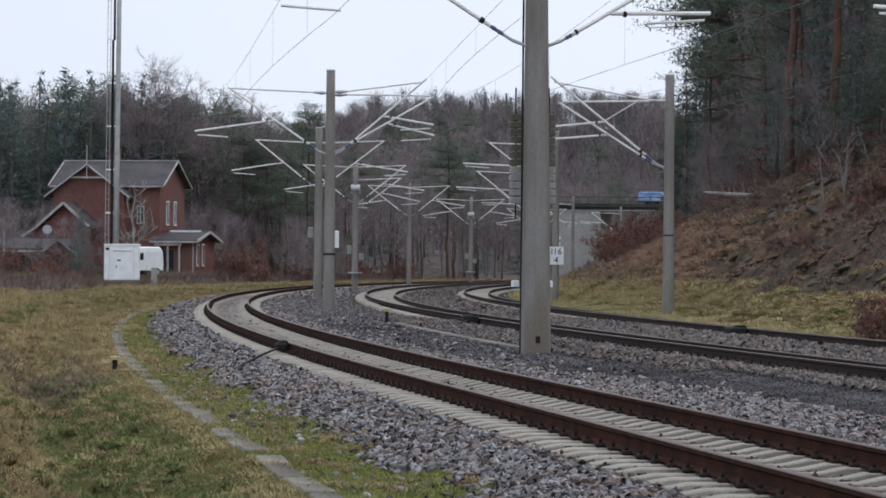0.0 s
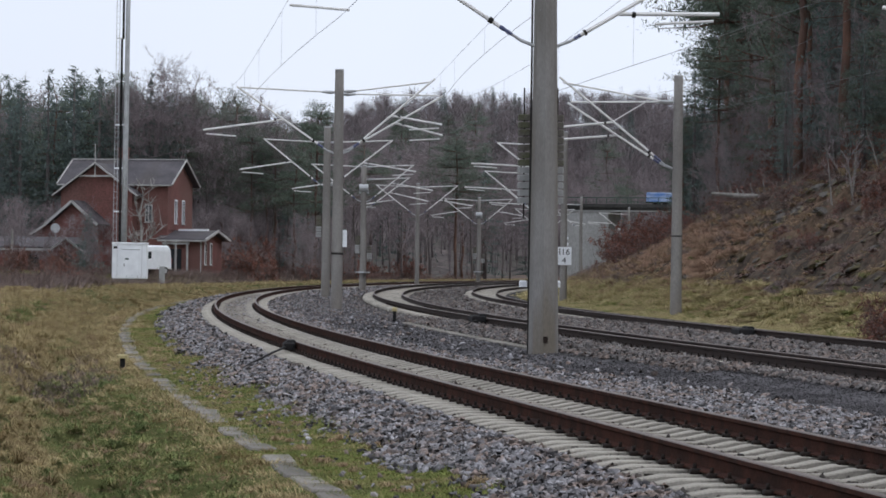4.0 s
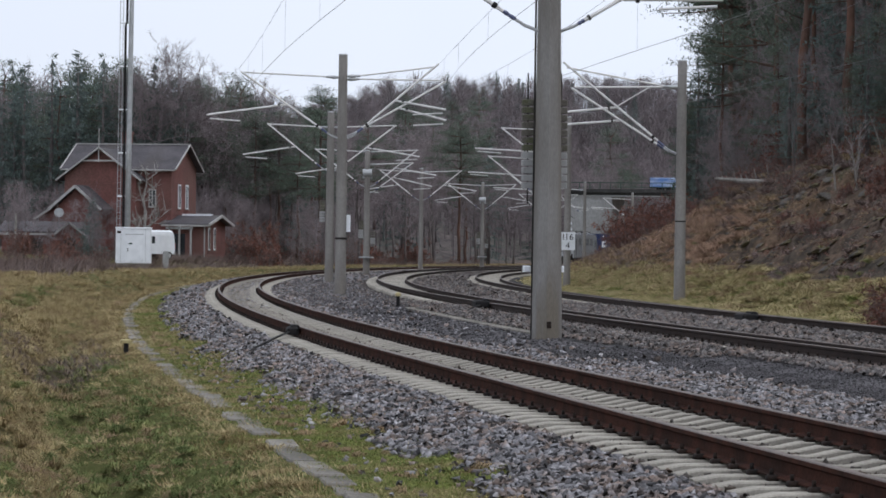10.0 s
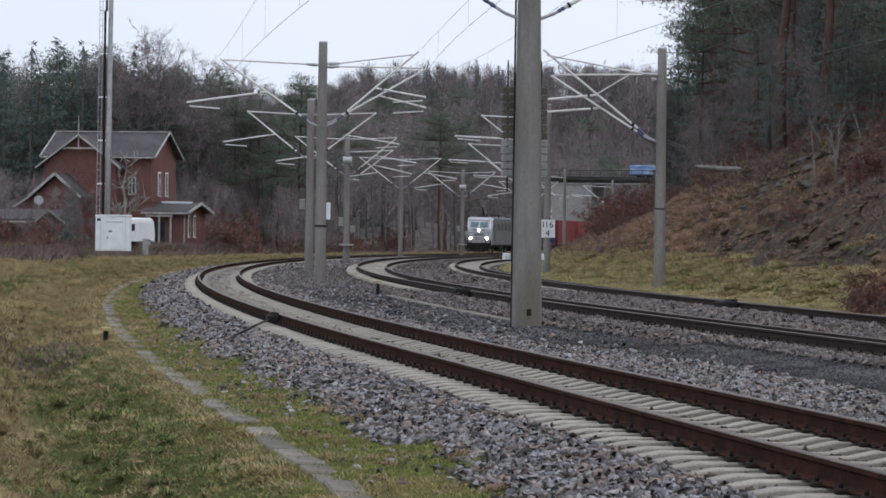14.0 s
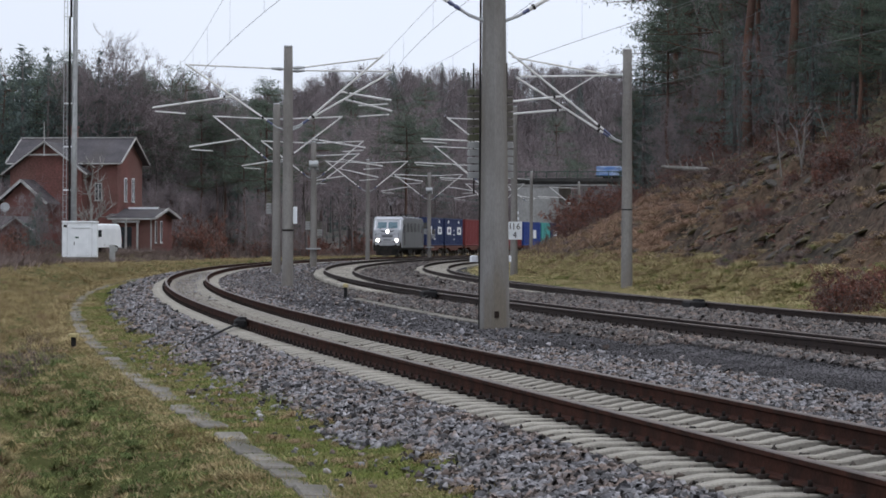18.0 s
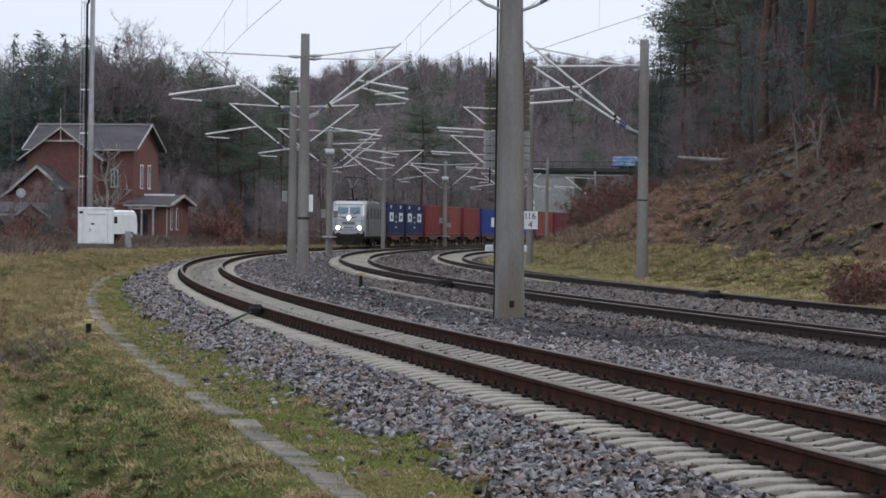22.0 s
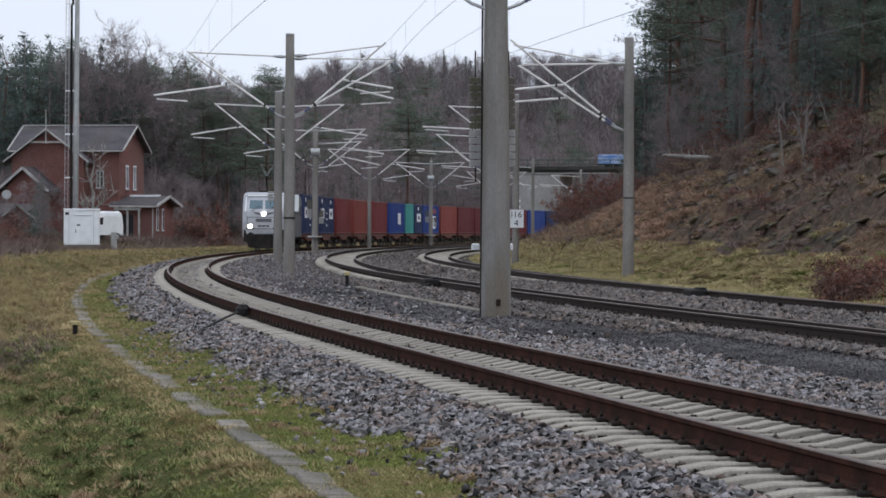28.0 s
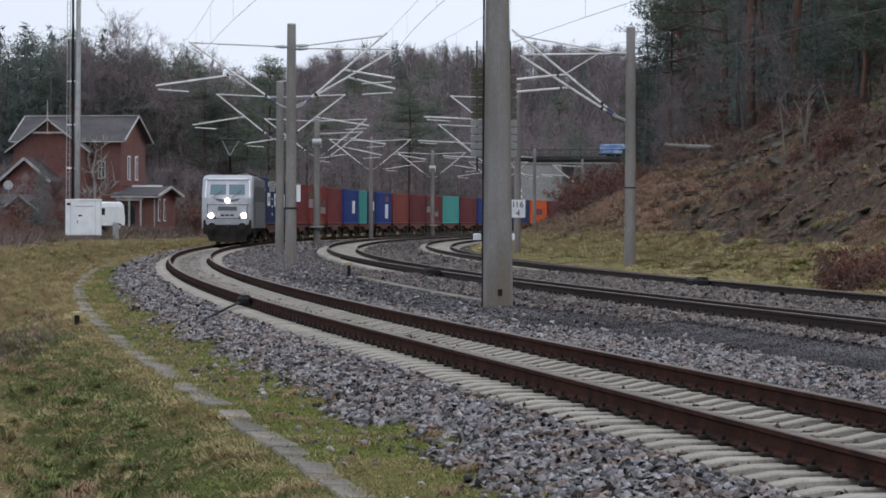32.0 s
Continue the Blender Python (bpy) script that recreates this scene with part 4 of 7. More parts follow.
        part("upper_arm", Shape().tube([(0, y - 0.6 if up else y - 0.9, z1), (-0.5, y + 0.5, zt - 0.05)], 0.035, 6).tube([(0, y - 0.6 if up else y - 0.9, z1), (0.5, y + 0.5, zt - 0.05)], 0.035, 6), M["grey"], pan)
        part("contact_strip", Shape().tube([(-0.95, y + 0.5, zt - 0.22), (-0.6, y + 0.5, zt - 0.02), (0.6, y + 0.5, zt - 0.02), (0.95, y + 0.5, zt - 0.22)], 0.035, 6), M["dark"], pan)
    for y in (5.0, 9.4, 13.8):
        part("roof_insulator", Shape().tube([(0.2, y, 4.14), (0.2, y, 4.24), (0.2, y, 4.32), (0.2, y, 4.42)], [0.06, 0.1, 0.06, 0.03], 8), M["dark"], root)
    part("roof_conductor", Shape().tube([(0.2, 4.0, 4.42), (0.2, 15.0, 4.42)], 0.02, 5), M["dark"], root)
    return root


def corrugated(L, W, H, w, depth=0.04, pitch=0.28):
    """A long side with upright folds; w is 1 for the right side and -1 for the left."""
    sh = Shape()
    x = w * W / 2
    ys, n = [], int((L - 0.3) / pitch)
    p = (L - 0.3) / n
    for k in range(n):
        y = 0.15 + k * p
        ys += [(y, 0), (y + p * 0.3, 0), (y + p * 0.5, depth), (y + p * 0.8, depth)]
    ys.append((L - 0.15, 0))
    for y, e in ys:
        sh.v += [(x - w * (0.02 + e), y, 0.12), (x - w * (0.02 + e), y, H - 0.1)]
    for k in range(len(ys) - 1):
        q = (2 * k, 2 * k + 2, 2 * k + 3, 2 * k + 1)
        sh.f.append(q if w > 0 else q[::-1])
        sh.m.append(0)
    return sh


def container(length, paint, marks):
    """A corrugated steel box: sides, posts, rails, roof, doors and corner castings; its origin at the front end of its floor."""
    L, W, H = length, 2.44, 3.0
    names = {"navy": "dark navy", "rust": "faded rust-red", "maroon": "dark maroon"}
    root = thing("shipping_container", f"{names.get(paint, paint)} corrugated steel shipping container on a flat wagon", "shipping container", group="containers on the train")
    m = M["box_" + paint]
    for w in (1, -1):
        part("side_wall", corrugated(L, W, H, w), m, root)
    part("roof", Shape().box(-W / 2 + 0.03, W / 2 - 0.03, 0.05, L - 0.05, H - 0.12, H - 0.02), m, root)
    part("floor", Shape().box(-W / 2 + 0.03, W / 2 - 0.03, 0.05, L - 0.05, 0.05, 0.14), m, root)
    part("front_wall", Shape().box(-W / 2 + 0.08, W / 2 - 0.08, 0.03, 0.07, 0.1, H - 0.1), m, root)
    for x in (-0.57, 0.57):
        door = part("door", Shape().box(x - 0.56, x + 0.56, L - 0.08, L - 0.03, 0.12, H - 0.12, bev=0.01), m, root)
        for k in (-0.25, 0.25):
            part("locking_bar", Shape().tube([(x + k, L - 0.01, 0.15), (x + k, L - 0.01, H - 0.15)], 0.02, 6), M["galv"], door)
    for x in (-W / 2, W / 2):
        w = 0.1 if x < 0 else -0.1
        for y in (0.0, L - 0.12):
            part("corner_post", Shape().box(min(x, x + w), max(x, x + w), y, y + 0.12, 0.0, H), m, root)
        for z in (0.0, H - 0.12):
            part("rail", Shape().box(min(x, x + w * 0.7), max(x, x + w * 0.7), 0.1, L - 0.1, z, z + 0.12), m, root)
    for kind, y, z, dy, dz in marks:
        c = {"white": M["white"], "spot": M["box_red"], "dark": M["box_maroon"]}[kind]
        part("marking", Shape().box(W / 2 - 0.012, W / 2 + 0.004, y, y + dy, z, z + dz), c, root, "plain block marking" if kind != "white" else "white block marking")
        if kind == "white" and dy > 2.7:
            part("marking_symbol", Shape().box(W / 2, W / 2 + 0.008, y + dy * 0.3, y + dy * 0.7, z + dz * 0.3, z + dz * 0.7), m, root)
    return root


def wagon(length):
    root = thing("flat_wagon", "brown container flat wagon with grimy bogies", "freight wagon", group="wagons of the train")
    L = length
    for x in (-1.15, 1.15):
        part("sole_bar", Shape().extrude([(0.5, 1.12), (L - 0.5, 1.12), (L - 0.5, 0.95), (L - 3.6, 0.9), (L - 5.0, 0.62), (5.0, 0.62), (3.6, 0.9), (0.5, 0.95)], "x", x - 0.05, x + 0.05), M["wagon"], root, "rust-brown sole bar")
    part("floor_frame", Shape().box(-1.1, 1.1, 0.5, L - 0.5, 0.98, 1.1), M["wagon"], root)
    for y in (0.5, L - 0.62):
        part("headstock", Shape().box(-1.25, 1.25, y, y + 0.12, 0.85, 1.16), M["wagon"], root)
    for k in range(3):
        part("cross_beam", Shape().box(-1.2, 1.2, L * (0.3 + 0.2 * k) - 0.1, L * (0.3 + 0.2 * k) + 0.1, 0.6, 1.0), M["wagon"], root)
    for y in (2.6, L - 2.6):
        bogie(root, y)
    buffers(root, 0.5, -1)
    buffers(root, L - 0.5, 1)
    part("brake_gear", Shape().box(-0.9, 0.9, L / 2 - 0.8, L / 2 + 0.8, 0.45, 0.75, bev=0.04), M["bogie"], root)
    return root


rides(loco(), 0.0, 0.0)
SQ = [("white", 1.6, 1.2, 3.0, 0.85), ("white", 9.2, 1.2, 3.0, 0.85), ("white", 2.2, 2.45, 0.8, 0.3), ("white", 10.0, 2.45, 0.8, 0.3), ("white", 6.4, 0.6, 0.8, 0.15), ("white", 6.4, 1.1, 0.8, 0.15), ("white", 6.4, 1.6, 0.8, 0.12)]
SQ2 = [("white", 1.8, 1.2, 2.8, 0.85), ("white", 2.4, 2.4, 0.8, 0.3)]
LBL = [("white", 6.8, 0.9, 2.2, 1.1)]
LBL2 = [("white", 7.0, 0.5, 2.4, 1.35), ("spot", 7.0, 2.1, 2.6, 0.5)]
DRK = [("dark", 3.4, 1.1, 5.4, 0.8)]
LOAD = [(20.6, 13.6, "navy", SQ), (34.8, 13.6, "navy", SQ), (49.8, 12.19, "red", ()), (64.2, 12.19, "rust", ()), (78.5, 12.19, "red", ()), (91.9, 12.19, "blue", LBL),
        (104.5, 6.06, "teal", ()), (111.2, 6.06, "navy", SQ2), (117.8, 12.19, "blue", LBL2), (131.0, 12.19, "rust", ()), (143.8, 12.19, "maroon", ()), (156.2, 12.19, "maroon", ()),
        (168.6, 12.19, "teal", ()), (181.4, 12.19, "maroon", ()), (194.3, 12.19, "blue", ()), (207.0, 12.19, "navy", ()), (219.4, 12.19, "navy", ()), (231.8, 12.19, "orange", DRK),
        (244.4, 12.19, "maroon", ()), (257.0, 12.19, "navy", ()), (269.6, 12.19, "red", ()), (282.2, 12.19, "blue", ())]
for back, length, paint, marks in LOAD:
    rides(container(length, paint, marks), back, 1.17)
for back, length in ((19.6, 15.0), (34.5, 14.6), (49.2, 13.8), (63.2, 14.2), (77.6, 13.6), (91.4, 13.0), (104.3, 13.2), (117.5, 13.0), (130.6, 12.9), (143.5, 12.5), (156.0, 12.4), (168.4, 12.5),
                     (181.0, 12.9), (193.9, 12.8), (206.7, 12.5), (219.2, 12.4), (231.6, 12.5), (244.1, 12.6), (256.7, 12.6), (269.3, 12.6), (281.9, 12.8)):
    rides(wagon(length), back, 0.0)


# ---- trees ----
def leaf_cards(rng, centres, sizes, long=1.0):
    """Small three-cornered tufts at many centres: points and triangles."""
    n = len(centres)
    c = np.repeat(np.asarray(centres, float)[:, None, :], 3, 1)
    off = rng.normal(size=(n, 3, 3))
    off /= np.linalg.norm(off, axis=2, keepdims=True)
    V = c + off * np.asarray(sizes, float)[:, None, None] * np.array([1.6, 0.45, 0.45])[None, :, None] * long
    return V.reshape(-1, 3), np.arange(3 * n).reshape(-1, 3)


def grow(rng, levels, start, way, length, radius, out, bend=0.25, kids=(3, 5), spread=0.75, up=0.15, tips=None, thin=0.012):
    """Branches out of branches, as lists of points with radii."""
    pts, rad = [Vector(start)], [radius]
    w = Vector(way).normalized()
    n = 4 if levels > 1 else 3
    for i in range(n):
        w = (w + Vector(rng.normal(size=3)) * bend * 0.4 + Vector((0, 0, up))).normalized()
        pts.append(pts[-1] + w * (length / n))
        rad.append(max(radius * (1 - 0.72 * (i + 1) / n), thin * 0.45))
    out.append((pts, rad, levels))
    if tips is not None and levels <= 1:
        tips.append(pts[-1])
    if levels > 0:
        for _ in range(rng.integers(*kids)):
            k = rng.uniform(0.35, 1.0) * n
            i = min(int(k), n - 1)
            p = pts[i].lerp(pts[i + 1], k - i)
            side = Vector(rng.normal(size=3)).normalized()
            cw = (w * (1 - spread) + side * spread).normalized()
            grow(rng, levels - 1, p, cw, length * rng.uniform(0.45, 0.7), max(rad[i] * 0.55, thin), out, bend, kids, spread, up, tips, thin)


def twig_fans(rng, branches, n, length, width):
    """Fine twigs: long thin slivers along the outer branches."""
    segs = [(p[i], p[i + 1]) for p, _, lv in branches if lv <= 1 for i in range(len(p) - 1)]
    A = np.array([tuple(s[0]) for s in segs])
    B = np.array([tuple(s[1]) for s in segs])
    j = rng.integers(0, len(A), n)
    u = rng.random((n, 1))
    P = A[j] * (1 - u) + B[j] * u
    way = B[j] - A[j]
    way /= np.linalg.norm(way, axis=1, keepdims=True) + 1e-6
    way = way + rng.normal(size=(n, 3)) * 0.6 + np.array([0, 0, 0.3])
    way /= np.linalg.norm(way, axis=1, keepdims=True)
    side = np.cross(way, rng.normal(size=(n, 3)))
    side /= np.linalg.norm(side, axis=1, keepdims=True) + 1e-6
    L = length * rng.uniform(0.4, 1.3, (n, 1))
    V = np.stack([P - side * width, P + side * width, P + way * L], 1).reshape(-1, 3)
    return V, np.arange(3 * n).reshape(-1, 3)


def bare_tree(seed, h, levels=4, r=0.16, clear=0.35, m_trunk="bark", m_twig="twig", kids=(3, 6), thin=0.02, twigs=0, reach=0.8):
    """Meshes of trunk and bare crown."""
    rng = np.random.default_rng(seed)
    trunk, crown = Shape(), Shape()
    pts = [Vector((0, 0, -0.4))]
    lean = rng.normal(size=2) * 0.03
    for i in range(1, 9):
        pts.append(Vector((lean[0] * i * h / 8 + rng.normal() * 0.05, lean[1] * i * h / 8 + rng.normal() * 0.05, h * 0.80 * i / 8)))
    rad = [max(r * (1 - 0.85 * i / 8), 0.02) for i in range(9)]
    rad[0] *= 1.3
    trunk.tube(pts, rad, 7)
    out = []
    for i in range(12 + int(rng.integers(0, 4))):
        k = rng.uniform(clear, 1.0) * 8
        j = min(int(k), 7)
        p = pts[j].lerp(pts[j + 1], k - j)
        a = rng.uniform(0, 2 * math.pi)
        up = rng.uniform(0.5, 1.3)
        grow(rng, levels - 2, p, (math.cos(a), math.sin(a), up), h * rng.uniform(0.18, 0.30) * (1.25 - 0.5 * k / 8), max(rad[j] * 0.5, 0.03, thin), out, kids=kids, up=0.12, thin=thin)
    for p, q, lv in out:
        crown.tube(p, q, 4 if lv > 1 else 3, caps=False)
    V = np.array([tuple(p) for p in crown.v])
    T = np.array([t for f in crown.f for t in ((f[0], f[1], f[2]), (f[0], f[2], f[3]))])
    if twigs:
        W, F = twig_fans(rng, out, twigs, reach, thin * 0.45)
        T = np.concatenate([T, F + len(V)])
        V = np.concatenate([V, W])
    return trunk.mesh("trunk", M[m_trunk], True), big_mesh("crown", V, T, M[m_twig])


def oak(seed, h, fork, wide):
    """A tall oak: the stem forks into rising limbs that fan out into fine twigs."""
    rng = np.random.default_rng(seed)
    trunk, crown, out = Shape(), Shape(), []
    trunk.tube([(0, 0, -0.5), (0.1, 0, h * fork * 0.5), (0, 0.1, h * fork)], [0.42, 0.32, 0.26], 9)
    n = 7
    for i in range(n):
        a = 2 * math.pi * (i + rng.uniform(-0.3, 0.3)) / n
        k = wide * rng.uniform(0.3, 1.1)
        grow(rng, 3, (0, 0.1, h * fork * rng.uniform(0.8, 1.0)), (k * math.cos(a), k * math.sin(a), 1.0), h * (1 - fork) * rng.uniform(0.55, 0.7), 0.12, out, bend=0.5, kids=(4, 7), spread=0.52, up=0.08, thin=0.018)
    for p, q, lv in out:
        crown.tube(p, q, 4 if lv > 1 else 3, caps=False)
    V = np.array([tuple(p) for p in crown.v])
    T = np.array([t for f in crown.f for t in ((f[0], f[1], f[2]), (f[0], f[2], f[3]))])
    W, F = twig_fans(rng, out, 16000, 0.6, 0.008)
    return trunk.mesh("trunk", M["bark"], True), big_mesh("crown", np.concatenate([V, W]), np.concatenate([T, F + len(V)]), M["twig"])


def spruce(seed, h, width=0.24, m="needle"):
    rng = np.random.default_rng(seed)
    trunk = Shape().tube([(0, 0, -0.4), (0, 0, h * 0.5), (0, 0, h * 0.98)], [h * 0.016, h * 0.01, 0.02], 7)
    cs, sz = [], []
    z = h * rng.uniform(0.06, 0.12)
    while z < h * 0.985:                                           # tiers of drooping branches
        u = 1 - z / h
        reach = h * width * (u ** 0.75) * rng.uniform(0.7, 1.2) + 0.15
        for b in range(int(rng.integers(6, 10))):
            a = rng.uniform(0, 2 * math.pi)
            rr = reach * rng.uniform(0.6, 1.2)
            dz = rng.normal() * 0.12
            n = max(4, int(rr * 17))
            for k in range(n):
                t = ((k + rng.uniform(0, 1)) / n) ** 0.8
                r = rr * t
                w = 0.10 + 0.14 * t
                cs.append((r * math.cos(a) + rng.normal() * w, r * math.sin(a) + rng.normal() * w, z + dz - 0.25 * r + 0.1 * r * t + rng.normal() * 0.06))
                sz.append(rng.uniform(0.09, 0.22))
        for b in range(3):                                         # dark heart round the stem
            a = rng.uniform(0, 2 * math.pi)
            cs.append((0.25 * reach * math.cos(a), 0.25 * reach * math.sin(a), z + rng.normal() * 0.2))
            sz.append(rng.uniform(0.3, 0.55))
        z += h * 0.036 + 0.22 * u
    V, T = leaf_cards(rng, cs, sz)
    return trunk.mesh("trunk", M["bark"], True), big_mesh("crown", V, T, M[m])


def pine(seed, h, clear=0.5):
    """A tall pine: bare reddish trunk, an uneven crown of needle clumps on crooked limbs."""
    rng = np.random.default_rng(seed)
    trunk = Shape()
    pts = [Vector((0, 0, -0.4))]
    for i in range(1, 9):
        pts.append(Vector((rng.normal() * 0.10, rng.normal() * 0.10, h * 0.95 * i / 8)))
    trunk.tube(pts, [h * 0.0105 * (1 - 0.75 * i / 8) + 0.02 for i in range(9)], 8)
    cs, sz = [], []
    for i in range(int(24 + h)):                                   # limbs in loose storeys, each with flat sprays of needles
        k = clear + (1.02 - clear) * round(rng.random() * 9 + rng.normal() * 0.3) / 9
        z = h * k
        a = rng.uniform(0, 2 * math.pi)
        reach = h * 0.21 * (1.12 - k) / (1.12 - clear) * rng.uniform(0.5, 1.3) + 0.6
        p0 = Vector((0, 0, min(z, h * 0.94)))
        p1 = Vector((reach * math.cos(a), reach * math.sin(a), z + reach * rng.uniform(-0.05, 0.3)))
        trunk.tube([p0, p0.lerp(p1, 0.5) - Vector((0, 0, 0.1)), p1], [0.06, 0.04, 0.015], 4, caps=False)
        for q in range(int(4 + reach * 2.2)):
            c = p0.lerp(p1, rng.uniform(0.3, 1.05)) + Vector(rng.normal(size=3)) * 0.2
            for e in range(34):
                g = rng.normal(size=3) * np.array([0.42, 0.42, 0.15])
                cs.append((c.x + g[0], c.y + g[1], c.z + g[2] + 0.1))
                sz.append(rng.uniform(0.06, 0.17))
    for i in range(10):                                            # dead stubs below the crown
        z = h * rng.uniform(0.12, clear)
        a = rng.uniform(0, 2 * math.pi)
        trunk.tube([(0, 0, z), (rng.uniform(0.5, 1.6) * math.cos(a), rng.uniform(0.5, 1.6) * math.sin(a), z + rng.uniform(-0.2, 0.4))], [0.03, 0.012], 3, caps=False)
    V, T = leaf_cards(rng, cs, sz)
    return trunk.mesh("trunk", M["pinebark"], True), big_mesh("crown", V, T, M["pineneedle"])


def bush(seed, h, leaves=500, m_leaf="beech", width=1.0):
    rng = np.random.default_rng(seed)
    stems, out, tips = Shape(), [], []
    for i in range(9):
        a = rng.uniform(0, 2 * math.pi)
        grow(rng, 2, (rng.normal() * 0.15, rng.normal() * 0.15, -0.1), (math.cos(a) * width * 0.6, math.sin(a) * width * 0.6, 1.0), h * rng.uniform(0.55, 0.85), 0.03, out, kids=(3, 6), up=0.05, tips=tips)
    for p, q, lv in out:
        stems.tube(p, q, 3, caps=False)
    cs = []
    allp = [x for p, _, _ in out for x in p[1:]]
    allp = [allp[int(j)] for j in rng.integers(0, len(allp), len(allp) // 4)]    # sprays with gaps between them
    for i in range(leaves):
        p = allp[int(rng.integers(0, len(allp)))]
        cs.append((p.x + rng.normal() * 0.07, p.y + rng.normal() * 0.07, max(p.z + rng.normal() * 0.07, 0.02)))
    V, T = leaf_cards(rng, cs, rng.uniform(0.06, 0.16, leaves))
    return stems.mesh("stem_tangle", M["bramble"]), big_mesh("foliage", V, T, M[m_leaf])


KINDS = {}


def kind(name, label, category, meshes, parts, group):
    root = thing(name, label, category, group=group)
    for me, p in zip(meshes, parts):
        part(p, me, None, root)
    return root


def stock():
    out = {"bare": [], "spruce": [], "pine": [], "beech": [], "scrub": []}
    for i in range(6):
        out["bare"].append(kind("bare_tree", "leafless winter tree with a fine grey-brown crown", "tree", bare_tree(20 + i, 12 + i, 4, clear=0.25, kids=(3, 5), thin=0.02, twigs=4200), ("trunk", "crown"), "bare trees of the wood"))
    out["sapling"] = []
    for i in range(4):
        out["sapling"].append(kind("bare_sapling", "thin leafless sapling in the undergrowth", "sapling", bare_tree(30 + i, 9 + i, 4, 0.07, 0.15, kids=(3, 5), thin=0.014, twigs=2600), ("trunk", "crown"), "saplings of the undergrowth"))
    for i in range(5):
        out["spruce"].append(kind("spruce_tree", "dark green spruce in the winter wood", "tree", spruce(40 + i, 12 + 1.5 * i, (0.24, 0.19, 0.21, 0.17, 0.2)[i]), ("trunk", "crown"), "spruces of the wood"))
    for i in range(5):
        out["pine"].append(kind("pine_tree", "tall pine with a reddish trunk and dark green crown", "tree", pine(60 + i, 15 + 1.2 * i, 0.22 + 0.08 * i), ("trunk", "crown"), "pines of the wood"))
    for i in range(4):
        out["beech"].append(kind("beech_bush", "young beech bush holding dry red-brown leaves", "bush", bush(80 + i, 2.0, 950), ("stem_tangle", "foliage"), "beech bushes"))
    for i in range(3):
        out["scrub"].append(kind("scrub_bush", "bare brown bramble and twig thicket", "bush", bush(90 + i, 1.5, 120, width=1.6), ("stem_tangle", "foliage"), "scrub bushes"))
    return out


STOCK = stock()
USED = {}


def plant(name, i, x, y, size=1.0, turn=0.0, z=None):
    """A tree or bush of the stock on the ground at x, y."""
    ob = STOCK[name][i % len(STOCK[name])]
    z = floor_at(x, y) if z is None else z
    m = Matrix.Translation((x, y, z)) @ Matrix.Rotation(turn, 4, "Z")
    if ob not in USED:
        USED[ob] = True
        ob.scale = (size, size, size)
        ob.matrix_basis = m @ Matrix.Diagonal((size, size, size, 1))
        return ob
    c = copy_thing(ob, m)
    c.scale = (size, size, size)
    return c


FORWARD = 5800.0 / 784.0


def ahead(x, y):
    """The place y metres ahead of the origin whose bearing is x (-1 to 1 across the lens' half angle)."""
    return x * y / FORWARD


# the outline of the woods against the sky: bearing and height of the tree tops, both in thousandths
SKYLINE = ((-145, 52), (-130, 57), (-124, 57), (-120, 51), (-113, 56), (-104, 58), (-97, 52), (-82, 50), (-70, 52), (-58, 49), (-52, 46), (-42, 47), (-32, 50), (-25, 54.5), (-18, 57), (-8, 57.5),
           (15, 56.5), (34, 56.5), (64, 56.5), (76, 54), (110, 53))
TALL = {"bare": (12, 13, 14, 15, 16, 17), "spruce": (12, 13.5, 15, 16.5, 18), "pine": (15, 16.2, 17.4, 18.6, 19.8)}


def top_at(x, y):
    """The height that the tree tops reach at a place of the plan."""
    return EYE + np.interp(1000.0 * x / y, [c[0] for c in SKYLINE], [c[1] for c in SKYLINE]) * y / 1000.0


def plant_below(rng, name, x, y, q, first=0):
    """A tree that is not higher than the outline of the wood."""
    i = int(rng.integers(first, len(STOCK[name])))
    room = top_at(x, y) * (0.72 + 0.32 * rng.random() ** 0.8) - floor_at(x, y)
    k = min(q, room / TALL[name][i])
    if k > 0.28:
        plant(name, i, x, y, k, rng.uniform(0, 6.3))


